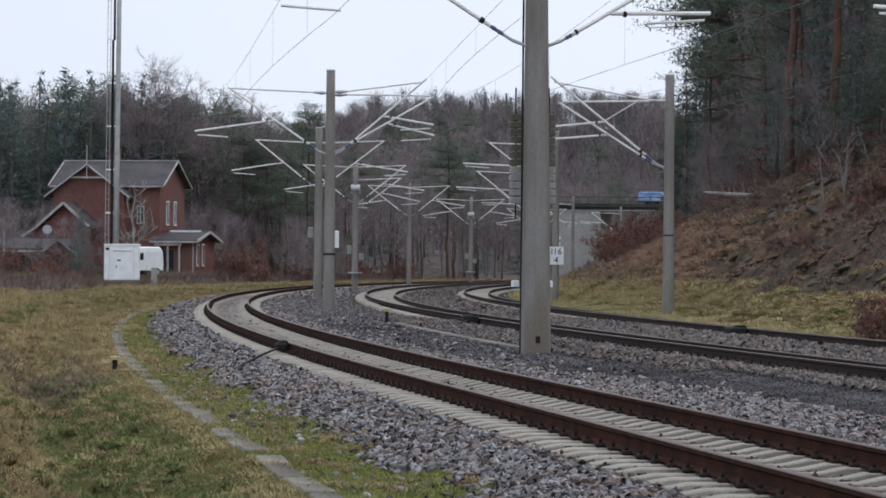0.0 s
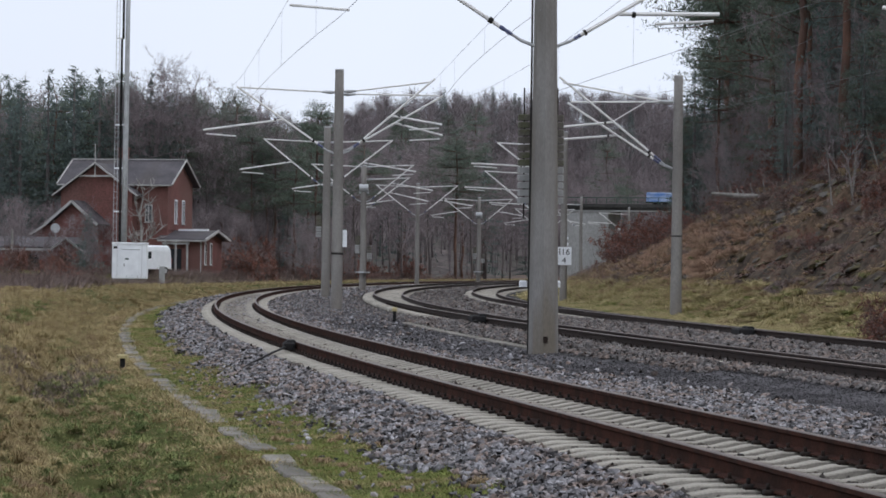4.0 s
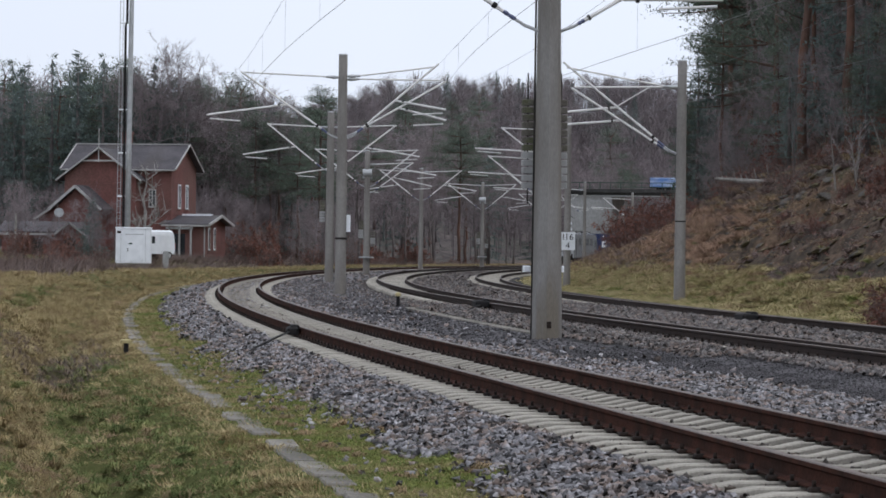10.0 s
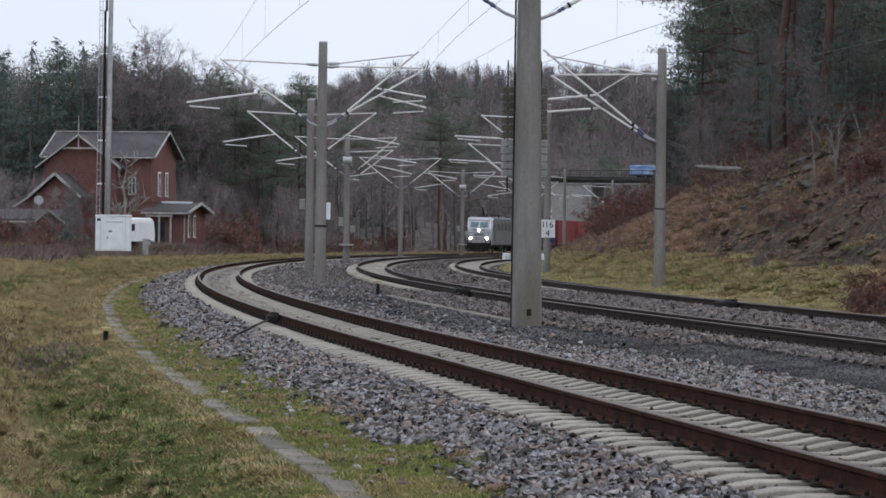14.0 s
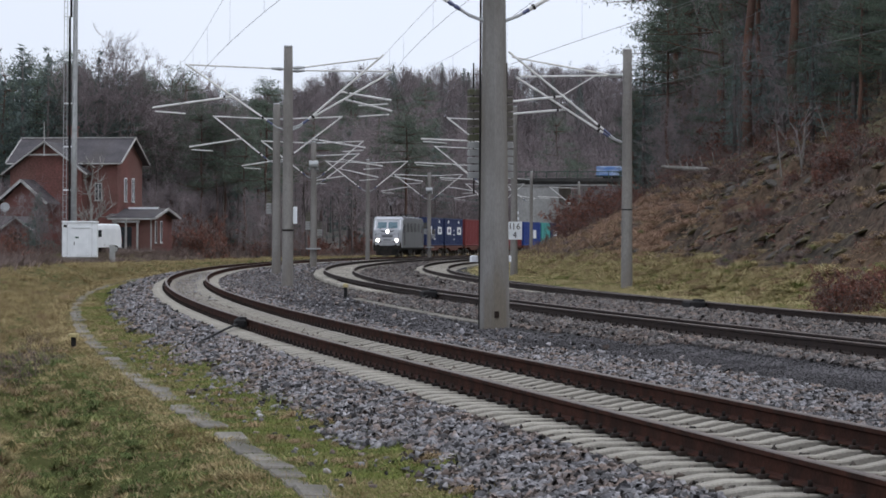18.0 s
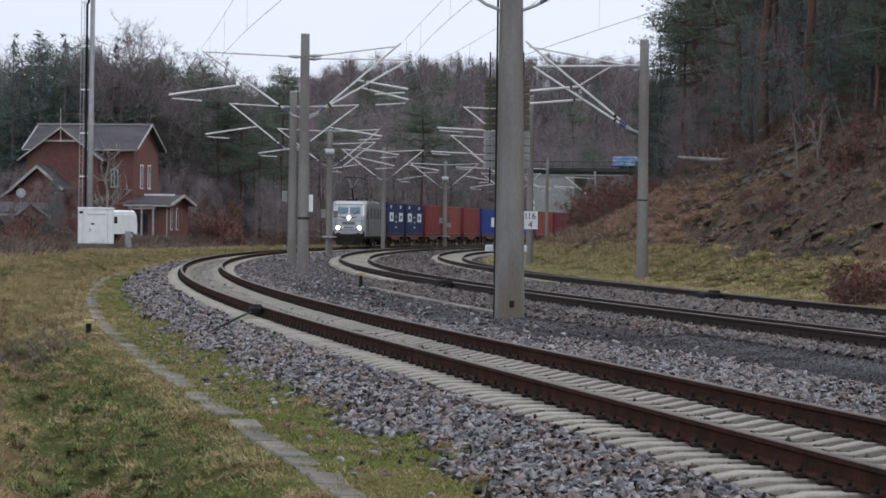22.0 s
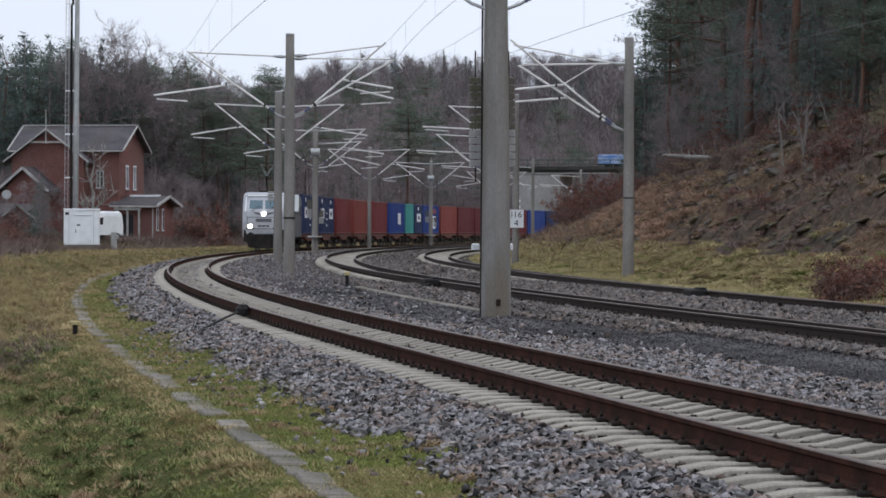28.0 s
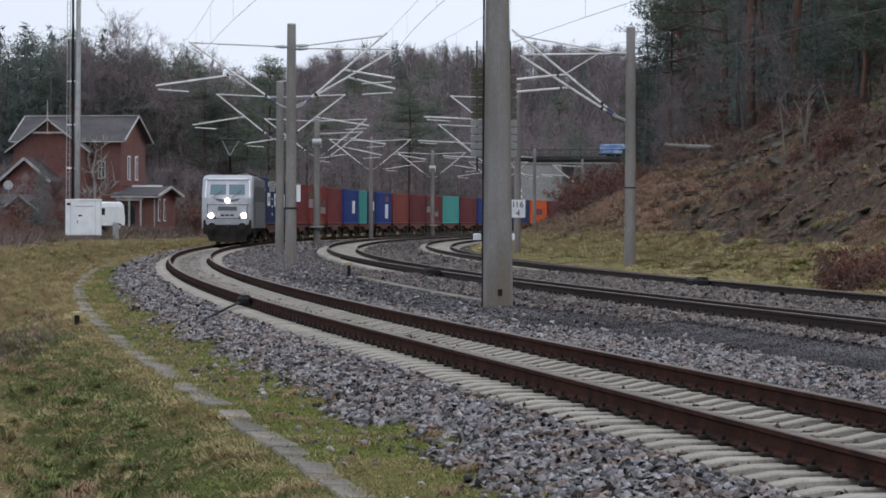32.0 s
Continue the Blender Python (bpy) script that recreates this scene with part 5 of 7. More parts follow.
def cheap_tree(seed, h, conifer):
    """A far tree of few slivers: stem, limbs and twigs, or tiers of needles."""
    rng = np.random.default_rng(seed)
    n = 260 if conifer else 330
    u = rng.random(n) ** 0.8
    a = rng.uniform(0, 2 * math.pi, n)
    if conifer:
        z = h * (0.1 + 0.9 * u)
        r = h * 0.27 * (1.02 - u) ** 0.7 * rng.uniform(0.2, 1.1, n)
        V, T = leaf_cards(rng, np.stack([r * np.cos(a), r * np.sin(a), z - 0.25 * r], -1), rng.uniform(0.25, 0.6, n) * (1.25 - u))
    else:
        z = h * (0.3 + 0.55 * u)
        r = h * 0.22 * np.sqrt(np.sin(np.clip(u, 0.02, 0.98) * math.pi)) * rng.uniform(0.1, 1.0, n)
        P = np.stack([r * np.cos(a), r * np.sin(a), z], -1)
        way = np.stack([0.7 * np.cos(a), 0.7 * np.sin(a), rng.uniform(0.6, 1.6, n)], -1) + rng.normal(size=(n, 3)) * 0.4
        way *= (h * rng.uniform(0.07, 0.2, n) / np.linalg.norm(way, axis=1))[:, None]
        w = np.stack([-np.sin(a), np.cos(a), 0 * a], -1) * rng.uniform(0.02, 0.06, n)[:, None]
        V, T = np.stack([P - w, P + w, P + way], 1).reshape(-1, 3), np.arange(3 * n).reshape(-1, 3)
    s = np.array([(-0.14, 0, -0.5), (0.14, 0, -0.5), (0, 0, h * 0.8), (0, -0.14, -0.5), (0, 0.14, -0.5), (0, 0, h * 0.8)])
    return np.concatenate([V, s]), np.concatenate([T, np.array([(0, 1, 2), (3, 4, 5)]) + len(V)])


def far_wood():
    """The wood on the hills far behind, joined out of thinned trees."""
    rng = np.random.default_rng(15)
    for name, label, conifer, count in (("far_bare_wood", "leafless brown wood on the far hill", False, 1500), ("far_conifer_wood", "dark conifers on the far hill", True, 240)):
        pieces = [(cheap_tree(120 + i, 10.0 + i, conifer), 10.0 + i) for i in range(6)]
        VV, TT, n, k = [], [], 0, 0
        while k < count:
            y = 480 + 420 * rng.random() ** 1.1 if k % 3 else rng.uniform(640, 780)
            x = ahead(rng.uniform(-0.55, 0.75), y)
            s, d = off_line(x, y)
            if d > -18 or (conifer and d > -70 and rng.random() < 0.75) or (not conifer and x / y < -0.045 and rng.random() < 0.75):
                continue
            k += 1
            (v, f), h = pieces[int(rng.integers(len(pieces)))]
            g = float(ground_z(s, d))
            q = min(rng.uniform(0.6, 1.1), (top_at(x, y) * (rng.uniform(0.90, 1.03) if conifer else rng.uniform(0.90, 1.0)) - g) / h)
            if q < 0.2:
                continue
            a = rng.uniform(0, 6.3)
            c, e = math.cos(a) * q, math.sin(a) * q
            VV.append(np.stack([x + v[:, 0] * c - v[:, 1] * e, y + v[:, 0] * e + v[:, 1] * c, g + v[:, 2] * q], -1))
            TT.append(f + n)
            n += len(v)
        me = big_mesh(name, np.concatenate(VV), np.concatenate(TT), M["needle"] if conifer else M["fartwig"])
        tagged(new(name, me), label, "woodland", kind="stuff")


def woods():
    rng = np.random.default_rng(5)
    # wood on the outside of the bend, rising behind the line
    for i in range(340):
        y = 300 + 330 * rng.random() ** 1.2
        x = ahead(rng.uniform(-0.62, 0.62), y)
        s, d = off_line(x, y)
        if d > -11 - 5 * rng.random() or (x / y < -0.052 and y < 345):
            continue
        t = rng.random()
        dark = 0.85 if x / y < -0.035 else 0.16                      # conifers behind the house, leafless trees along the bend
        plant_below(rng, "bare" if t > dark else "spruce" if t < dark * (0.6 if x / y < -0.085 else 0.35) else "pine", x, y, rng.uniform(0.8, 1.2), 0 if x / y < -0.085 else 2)
    # dark conifers along the crest of the hill
    for i in range(18):
        y = rng.uniform(670, 770)
        x = (rng.uniform(-4, 25) if i % 2 else rng.uniform(34, 62)) * y / 1000
        j = int(rng.integers(5))
        plant("spruce", j, x, y, max(0.25, min(1.0, (top_at(x, y) * rng.uniform(0.86, 1.0) - floor_at(x, y)) / TALL["spruce"][j])), rng.uniform(0, 6.3))
    # conifers behind the house
    for i in range(270):
        y = rng.uniform(338, 430)
        b = rng.uniform(-1.15, -0.38)
        x = ahead(b, y)
        t = rng.random()
        few = 0.5 if b < -0.6 else 0.06                              # spruces thin out towards the line, tall pines go on
        plant_below(rng, "spruce" if t < few else "pine" if t < (0.76 if b < -0.6 else 0.24) else "bare", x, y, rng.uniform(1.0, 1.5), 1 if b < -0.6 else 2)
    # pointed spruces that stand out over the wood behind the house
    for i, (b, h) in enumerate(((-132, 19.2), (-123.6, 20.0), (-115.7, 20.6), (-107.9, 20.4), (-99.5, 19.4), (-92.5, 20.4), (-86.0, 18.6))):
        plant("spruce", (1, 3)[i % 2], b * 0.338, 338, h / TALL["spruce"][(1, 3)[i % 2]], b)
    # brown saplings at the foot of that wood and before the sheds
    for i in range(110):
        y, b = rng.uniform(312, 350), rng.uniform(-136, -30)
        plant("sapling", i, b * y / 1000, y, rng.uniform(0.35, 0.7), rng.uniform(0, 6.3))
    for i in range(9):
        y, b = rng.uniform(282, 287), rng.uniform(-137, -112)
        plant("sapling", i, b * y / 1000, y, rng.uniform(0.35, 0.62), rng.uniform(0, 6.3))
    # two old pines at the edge of the wood, and the wood above the rocky cutting
    for b, y, i, q in ((105.9, 172, 4, 1.2), (120.5, 155, 3, 1.15), (97.0, 205, 2, 1.1), (84.5, 235, 3, 1.3), (88.0, 250, 4, 1.2)):
        plant("pine", i, b * y / 1000, y, q, b)
    for b, y, i, top in ((71.5, 258, 1, 15.4), (74.0, 250, 3, 17.0), (77.0, 262, 1, 18.6), (80.0, 246, 3, 19.0)):   # spruces that close the gap beside them
        plant("spruce", i, b * y / 1000, y, (top - floor_at(b * y / 1000, y)) / TALL["spruce"][i], b)
    for i in range(250):
        s = rng.uniform(95, 330)
        d = (25.0 if s < 180 else 26.3) + 32 * rng.random() ** 1.25
        x, y, _ = line(s, d)
        t = rng.random()
        if d < 30:
            k, q = ("spruce", rng.uniform(0.2, 0.45)) if t < 0.3 else ("sapling", rng.uniform(0.3, 0.65)) if t < 0.75 else ("pine", rng.uniform(0.35, 0.8))
        else:
            k, q = ("pine" if t < 0.38 else "spruce" if t < 0.68 else "bare"), rng.uniform(0.85, 1.3)
        plant(k, int(rng.integers(9)), float(x), float(y), q, rng.uniform(0, 6.3))
    # young pines on the brow of the cutting
    for i in range(16):
        s, d = rng.uniform(92, 140), rng.uniform(25.5, 30)
        x, y, _ = line(s, d)
        plant("pine", i % 2, float(x), float(y), rng.uniform(0.28, 0.5), rng.uniform(0, 6.3))
    # a thicket of thin bare trees fills the edge of the wood
    for i in range(90):
        s = 98 + 230 * rng.random() ** 1.3
        d = rng.uniform(28, 40)
        x, y, _ = line(s, d)
        plant("sapling", int(rng.integers(4)), float(x), float(y), rng.uniform(0.5, 1.0), rng.uniform(0, 6.3))
    # young conifers under the tall ones
    for i in range(108):
        s = 100 + 230 * rng.random() ** 1.3
        d = rng.uniform(28, 46)
        x, y, _ = line(s, d)
        plant("pine" if rng.random() < 0.4 else "spruce", int(rng.integers(3)), float(x), float(y), rng.uniform(0.3, 0.75), rng.uniform(0, 6.3))
    # leafy and bare bushes along the edge of the cutting and the foot of the wood
    for i in range(80):
        s = rng.uniform(85, 330)
        d = rng.uniform(22.5, 31)
        x, y, _ = line(s, d)
        if 0.080 < x / y < 0.101 and y < 160:                      # the fallen trunk lies open
            continue
        plant("beech" if rng.random() < 0.17 else "scrub", int(rng.integers(9)), float(x), float(y), rng.uniform(0.5, 1.1), rng.uniform(0, 6.3))
    for i in range(110):
        s = rng.uniform(250, 430)
        d = -rng.uniform(13, 25)
        x, y, _ = line(s, d)
        if -0.84 < x / y * FORWARD < -0.56 and y < 300:
            continue
        plant("beech" if rng.random() < 0.35 else "scrub", int(rng.integers(9)), float(x), float(y), rng.uniform(0.7, 1.5) if y > 330 else rng.uniform(0.35, 0.7), rng.uniform(0, 6.3))


far_wood()
woods()


# ---- house, mast, shelter, van ----
def at_bearing(px, y, z=0.0, turn=0.0):
    """A pose y metres ahead, at a bearing in thousandths of a radian."""
    return pose(px * y / 1000.0, y, z, 0, 0, turn)


def gable_roof(sh, x0, x1, y0, y1, z_eave, z_ridge, over=0.35, t=0.12, along="x"):
    """Two roof slabs over a block, with overhanging eaves."""
    if along == "x":
        yc, e = (y0 + y1) / 2, (z_ridge - z_eave) / ((y1 - y0) / 2)
        for w, ye in ((-1, y0 - over), (1, y1 + over)):
            ze = z_eave - over * e
            sh.extrude([(ye, ze), (yc, z_ridge), (yc, z_ridge + t), (ye, ze + t)] if w < 0 else [(yc, z_ridge), (ye, ze), (ye, ze + t), (yc, z_ridge + t)], "x", x0 - over, x1 + over)
    else:
        xc, e = (x0 + x1) / 2, (z_ridge - z_eave) / ((x1 - x0) / 2)
        for w, xe in ((-1, x0 - over), (1, x1 + over)):
            ze = z_eave - over * e
            sh.extrude([(xe, ze), (xc, z_ridge), (xc, z_ridge + t), (xe, ze + t)] if w < 0 else [(xc, z_ridge), (xe, ze), (xe, ze + t), (xc, z_ridge + t)], "y", y0 - over, y1 + over)
    return sh


def gable_block(x0, x1, y0, y1, z0, z_eave, z_ridge, along="x"):
    if along == "x":
        yc = (y0 + y1) / 2
        return Shape().extrude([(y0, z0), (y1, z0), (y1, z_eave), (yc, z_ridge), (y0, z_eave)], "x", x0, x1)
    xc = (x0 + x1) / 2
    return Shape().extrude([(x0, z0), (x1, z0), (x1, z_eave), (xc, z_ridge), (x0, z_eave)], "y", y0, y1)


def house_window(parent, m, w, h, bars=1, paint="trim"):
    """A window set on a wall; the pose m has its x along the wall and its y outwards."""
    fr = part("window_frame", Shape().box(-w / 2 - 0.06, w / 2 + 0.06, -0.02, 0.05, -0.05, h + 0.08), M[paint], parent, "pale weathered window surround", at=m)
    part("pane", Shape().box(-w / 2 + 0.04, w / 2 - 0.04, 0.05, 0.06, 0.02, h - 0.04), M["pane"], fr)
    part("sill", Shape().box(-w / 2 - 0.12, w / 2 + 0.12, 0.0, 0.14, -0.12, -0.05), M["trim"], fr)
    for k in range(bars):
        x = -w / 2 + (k + 1) * w / (bars + 1)
        part("glazing_bar", Shape().box(x - 0.05, x + 0.05, 0.05, 0.075, 0, h), M[paint], fr)
    part("glazing_bar", Shape().box(-w / 2, w / 2, 0.05, 0.075, h * 0.62, h * 0.62 + 0.06), M["trim"], fr)
    return fr


def barge(parent, p, q, r=0.07):
    sh = Shape()
    a, b = Vector(p), Vector(q)
    u = (b - a).normalized()
    up = Vector((0, 0, 1))
    n = u.cross(up).normalized()
    w = n.cross(u)
    vs = [a + n * i * 0.06 + w * j * r for i, j in ((-1, -1), (1, -1), (1, 1), (-1, 1))] + [b + n * i * 0.06 + w * j * r for i, j in ((-1, -1), (1, -1), (1, 1), (-1, 1))]
    sh.add(vs, [(3, 2, 1, 0), (4, 5, 6, 7), (0, 1, 5, 4), (1, 2, 6, 5), (2, 3, 7, 6), (3, 0, 4, 7)])
    return part("barge_board", sh, M["trim"], parent, "pale barge board")


def station_house():
    z0 = -0.4
    root = thing("station_house", "old two-storey red brick station house with slate roofs and pale trim", "house", at_bearing(-102.6, 303, 0, -12))
    front = 0.0
    part("main_wall", gable_block(-5.0, 5.0, 0.0, 8.0, z0, 8.9, 11.0), M["brick"], root, "dark red brick walls", )
    roof = part("main_roof", gable_roof(Shape(), -5.0, 5.0, 0.0, 8.0, 8.9, 11.0, 0.55), M["slate"], root, "dark slate roof")
    part("ridge_cap", Shape().box(-5.6, 5.6, 3.85, 4.15, 11.1, 11.22), M["trim"], roof, "pale ridge capping")
    for y in (-0.58, 8.58):
        part("gutter", Shape().tube([(-5.5, y, 8.62), (5.5, y, 8.62)], 0.08, 6), M["trim"], roof)
    for x in (-5.57, 5.57):
        barge(roof, (x, -0.6, 8.68), (x, 4.0, 11.1))
        barge(roof, (x, 8.6, 8.68), (x, 4.0, 11.1))
    # cross wing with its gable to the line
    part("wing_wall", gable_block(-4.8, 2.1, -1.6, 3.0, z0, 8.0, 10.5, "y"), M["brick"], root, "dark red brick gable wing")
    wroof = part("wing_roof", gable_roof(Shape(), -4.8, 2.1, -1.6, 4.0, 8.0, 10.5, 0.6, 0.14, "y"), M["slate"], root, "dark slate roof")
    barge(wroof, (-5.45, -2.22, 7.6), (-1.35, -2.22, 10.62))
    barge(wroof, (2.75, -2.22, 7.6), (-1.35, -2.22, 10.62))
    part("collar_beam", Shape().box(-3.0, 0.3, -2.2, -2.05, 9.35, 9.5), M["trim"], wroof)
    part("finial", Shape().tube([(-1.35, -2.15, 9.3), (-1.35, -2.15, 12.4)], [0.07, 0.04], 6), M["trim"], wroof)
    for x in (3.2,):
        house_window(root, pose(x, 0.0, 5.3, 0, 0, 180), 0.6, 1.5)
    for y in (2.6, 5.0):
        house_window(root, pose(5.0, y, 5.2, 0, 0, -90), 0.75, 2.1, 1, "white")
    part("string_course", Shape().box(-5.06, 5.06, -0.06, 8.06, 4.55, 4.72), M["brick"], root)
    part("chimney", Shape().box(-1.2, -0.4, 4.4, 5.2, 10.6, 12.3).box(-1.28, -0.32, 4.32, 5.28, 12.1, 12.3), M["brick"], root, "brick chimney")
    # low porch roof before the wing and a lean-to beside it
    lroof = part("lean_to_roof", gable_roof(Shape(), -4.6, -0.4, -5.0, -1.6, 5.2, 7.0, 0.4, 0.12, "y"), M["slate"], root, "slate roof of the front porch")
    barge(lroof, (-5.0, -5.43, 4.86), (-2.5, -5.43, 7.0), 0.12)
    barge(lroof, (0.0, -5.43, 4.86), (-2.5, -5.43, 7.0), 0.12)
    part("porch_wall", gable_block(-4.3, -0.7, -4.8, -1.6, z0, 5.2, 6.9, "y"), M["brick"], root)
    # single-storey annex at the end, its ridge along the line, with a timber porch
    part("annex_wall", gable_block(4.9, 8.5, -1.0, 6.0, z0, 3.7, 4.3), M["brick"], root, "low brick annex")
    aroof = part("annex_roof", gable_roof(Shape(), 5.0, 8.5, -1.0, 6.0, 3.7, 4.4, 0.65, 0.14), M["slate"], root, "low slate roof with pale edges")
    part("ridge_cap", Shape().box(5.4, 8.2, 2.2, 2.8, 4.48, 4.66), M["white"], aroof, "bright pale ridge sheet")
    barge(aroof, (9.17, -1.7, 3.60), (9.17, 2.5, 4.48), 0.12)
    barge(aroof, (9.17, 6.7, 3.60), (9.17, 2.5, 4.48), 0.12)
    part("eaves_board", Shape().box(4.6, 9.1, -1.74, -1.66, 3.46, 3.64), M["trim"], aroof)
    for x in (5.3, 6.3, 7.4):
        part("porch_post", Shape().box(x - 0.08, x + 0.08, -1.62, -1.46, z0, 3.5), M["trim"], root, "pale timber porch post")
    part("porch_beam", Shape().box(5.0, 7.6, -1.62, -1.46, 3.2, 3.4), M["trim"], root)
    part("downpipe", Shape().box(8.5, 8.6, -1.08, -1.0, z0, 3.7), M["trim"], root, "white downpipe at the annex corner")
    for y in (0.6, 2.4):
        house_window(root, pose(8.5, y, 1.4, 0, 0, -90), 0.45, 1.9, 0, "white")
    part("annex_door", Shape().box(5.6, 6.7, -1.05, -1.0, z0, 2.8), M["pane"], root, "dark doorway")
    return root


station_house()


def shed(px, y, w, depth, eave, ridge, turn, label, along="x", wall="brick"):
    root = thing("shed", label, "shed", at_bearing(px, y, 0.3, turn), group="sheds beside the house")
    part("wall", gable_block(-w / 2, w / 2, 0, depth, -0.3, eave, ridge, along), M[wall], root)
    r = part("roof", gable_roof(Shape(), -w / 2, w / 2, 0, depth, eave, ridge, 0.4, 0.12, along), M["slate"], root, "dark felted roof")
    if along == "y":
        barge(r, (-w / 2 - 0.4, -0.42, eave - 0.25), (0, -0.42, ridge + 0.08), 0.09)
        barge(r, (w / 2 + 0.4, -0.42, eave - 0.25), (0, -0.42, ridge + 0.08), 0.09)
    else:
        part("eaves_board", Shape().box(-w / 2 - 0.4, w / 2 + 0.4, -0.46, -0.4, eave - 0.35, eave - 0.15), M["trim"], r)
    part("door", Shape().box(-0.5, 0.5, -0.05, 0.0, -0.2, 1.9), M["dark"], root)
    return root


shed(-127.5, 292, 6.5, 5.0, 2.5, 3.3, -6, "low brick shed with a felted roof", "x")
shed(-117.5, 288, 2.6, 5.0, 2.2, 3.2, -6, "small gabled brick outhouse", "y")
shed(-121.5, 300, 3.4, 6.0, 3.9, 4.9, -8, "tall gabled brick outbuilding", "y")
dish = thing("satellite_dish", "pale round satellite dish on the outbuilding", "dish", at_bearing(-121.0, 298.5, 3.95))
part("reflector", Shape().tube([(0, 0.12, 0.6), (0, 0.05, 0.6), (0, 0.0, 0.6)], [0.15, 0.38, 0.44], 18), M["galv"], dish)
part("bracket", Shape().tube([(0, 0.1, -0.6), (0, 0.1, 0.6)], 0.04, 6), M["galv"], dish)


def radio_mast():
    root = thing("radio_mast", "tall slender steel radio mast with cable run and ladder", "radio mast", at_bearing(-100.1, 272, 0.05))
    part("tube", Shape().tube([(0, 0, -0.3), (0.06, 0, 10), (0.13, 0, 21), (0.2, 0, 34)], [0.27, 0.23, 0.19, 0.15], 14), M["galv"], root, "grey tapered steel tube", smooth=True)
    part("cable_run", Shape().box(-0.42, -0.24, -0.16, 0.0, 0.6, 20.0).box(-0.30, -0.12, -0.2, -0.04, 20.0, 34.0), M["black"], root, "dark bundle of cables")
    lad = part("ladder", Shape().tube([(-0.88, -0.1, 0.4), (-0.72, -0.1, 34)], 0.028, 6).tube([(-0.60, -0.1, 0.4), (-0.48, -0.1, 34)], 0.028, 6), M["galv"], root, "galvanised climbing ladder")
    for k in range(66):
        z = 0.8 + k * 0.5
        part("rung", Shape().tube([(-0.88 + z * 0.0047, -0.1, z), (-0.60 + z * 0.0035, -0.1, z)], 0.014, 5), M["galv"], lad)
    for k in range(9):
        z = 2.0 + k * 3.6
        part("standoff", Shape().box(-0.86 + z * 0.004, 0.0, -0.13, -0.07, z, z + 0.12), M["white"], root, "pale stand-off bracket")
    return root


radio_mast()


def shelter():
    root = thing("equipment_shelter", "white steel equipment shelter with a door on the grass", "shelter", at_bearing(-98.0, 268, 0.05, 3))
    part("body", Shape().box(-1.42, 1.42, -1.2, 1.2, 0.12, 2.95, bev=0.03), M["white"], root, "white steel walls")
    part("roof", Shape().box(-1.46, 1.46, -1.25, 1.25, 2.95, 3.06, bev=0.03), M["white"], root)
    part("plinth", Shape().box(-1.38, 1.38, -1.15, 1.15, -0.35, 0.14), M["slab"], root)
    door = part("door", Shape().box(-0.55, 0.65, -1.235, -1.2, 0.25, 2.4, bev=0.01), M["white"], root, "white flush door")
    part("handle", Shape().box(-0.46, -0.4, -1.28, -1.235, 1.1, 1.35), M["dark"], door)
    part("sign", Shape().box(-0.36, -0.06, -1.245, -1.235, 1.65, 1.78), M["green"], door, "small green plate")
    part("gutter_strip", Shape().box(-0.6, 0.85, -1.25, -1.2, 2.45, 2.52), M["galv"], root)
    for x in (-1.0, 1.0):
        part("panel_joint", Shape().box(x - 0.012, x + 0.012, -1.206, -1.19, 0.2, 2.9), M["galv"], root)
    part("vent", Shape().box(-1.3, -1.0, -1.22, -1.19, 2.55, 2.75), M["dark"], root)
    return root


shelter()


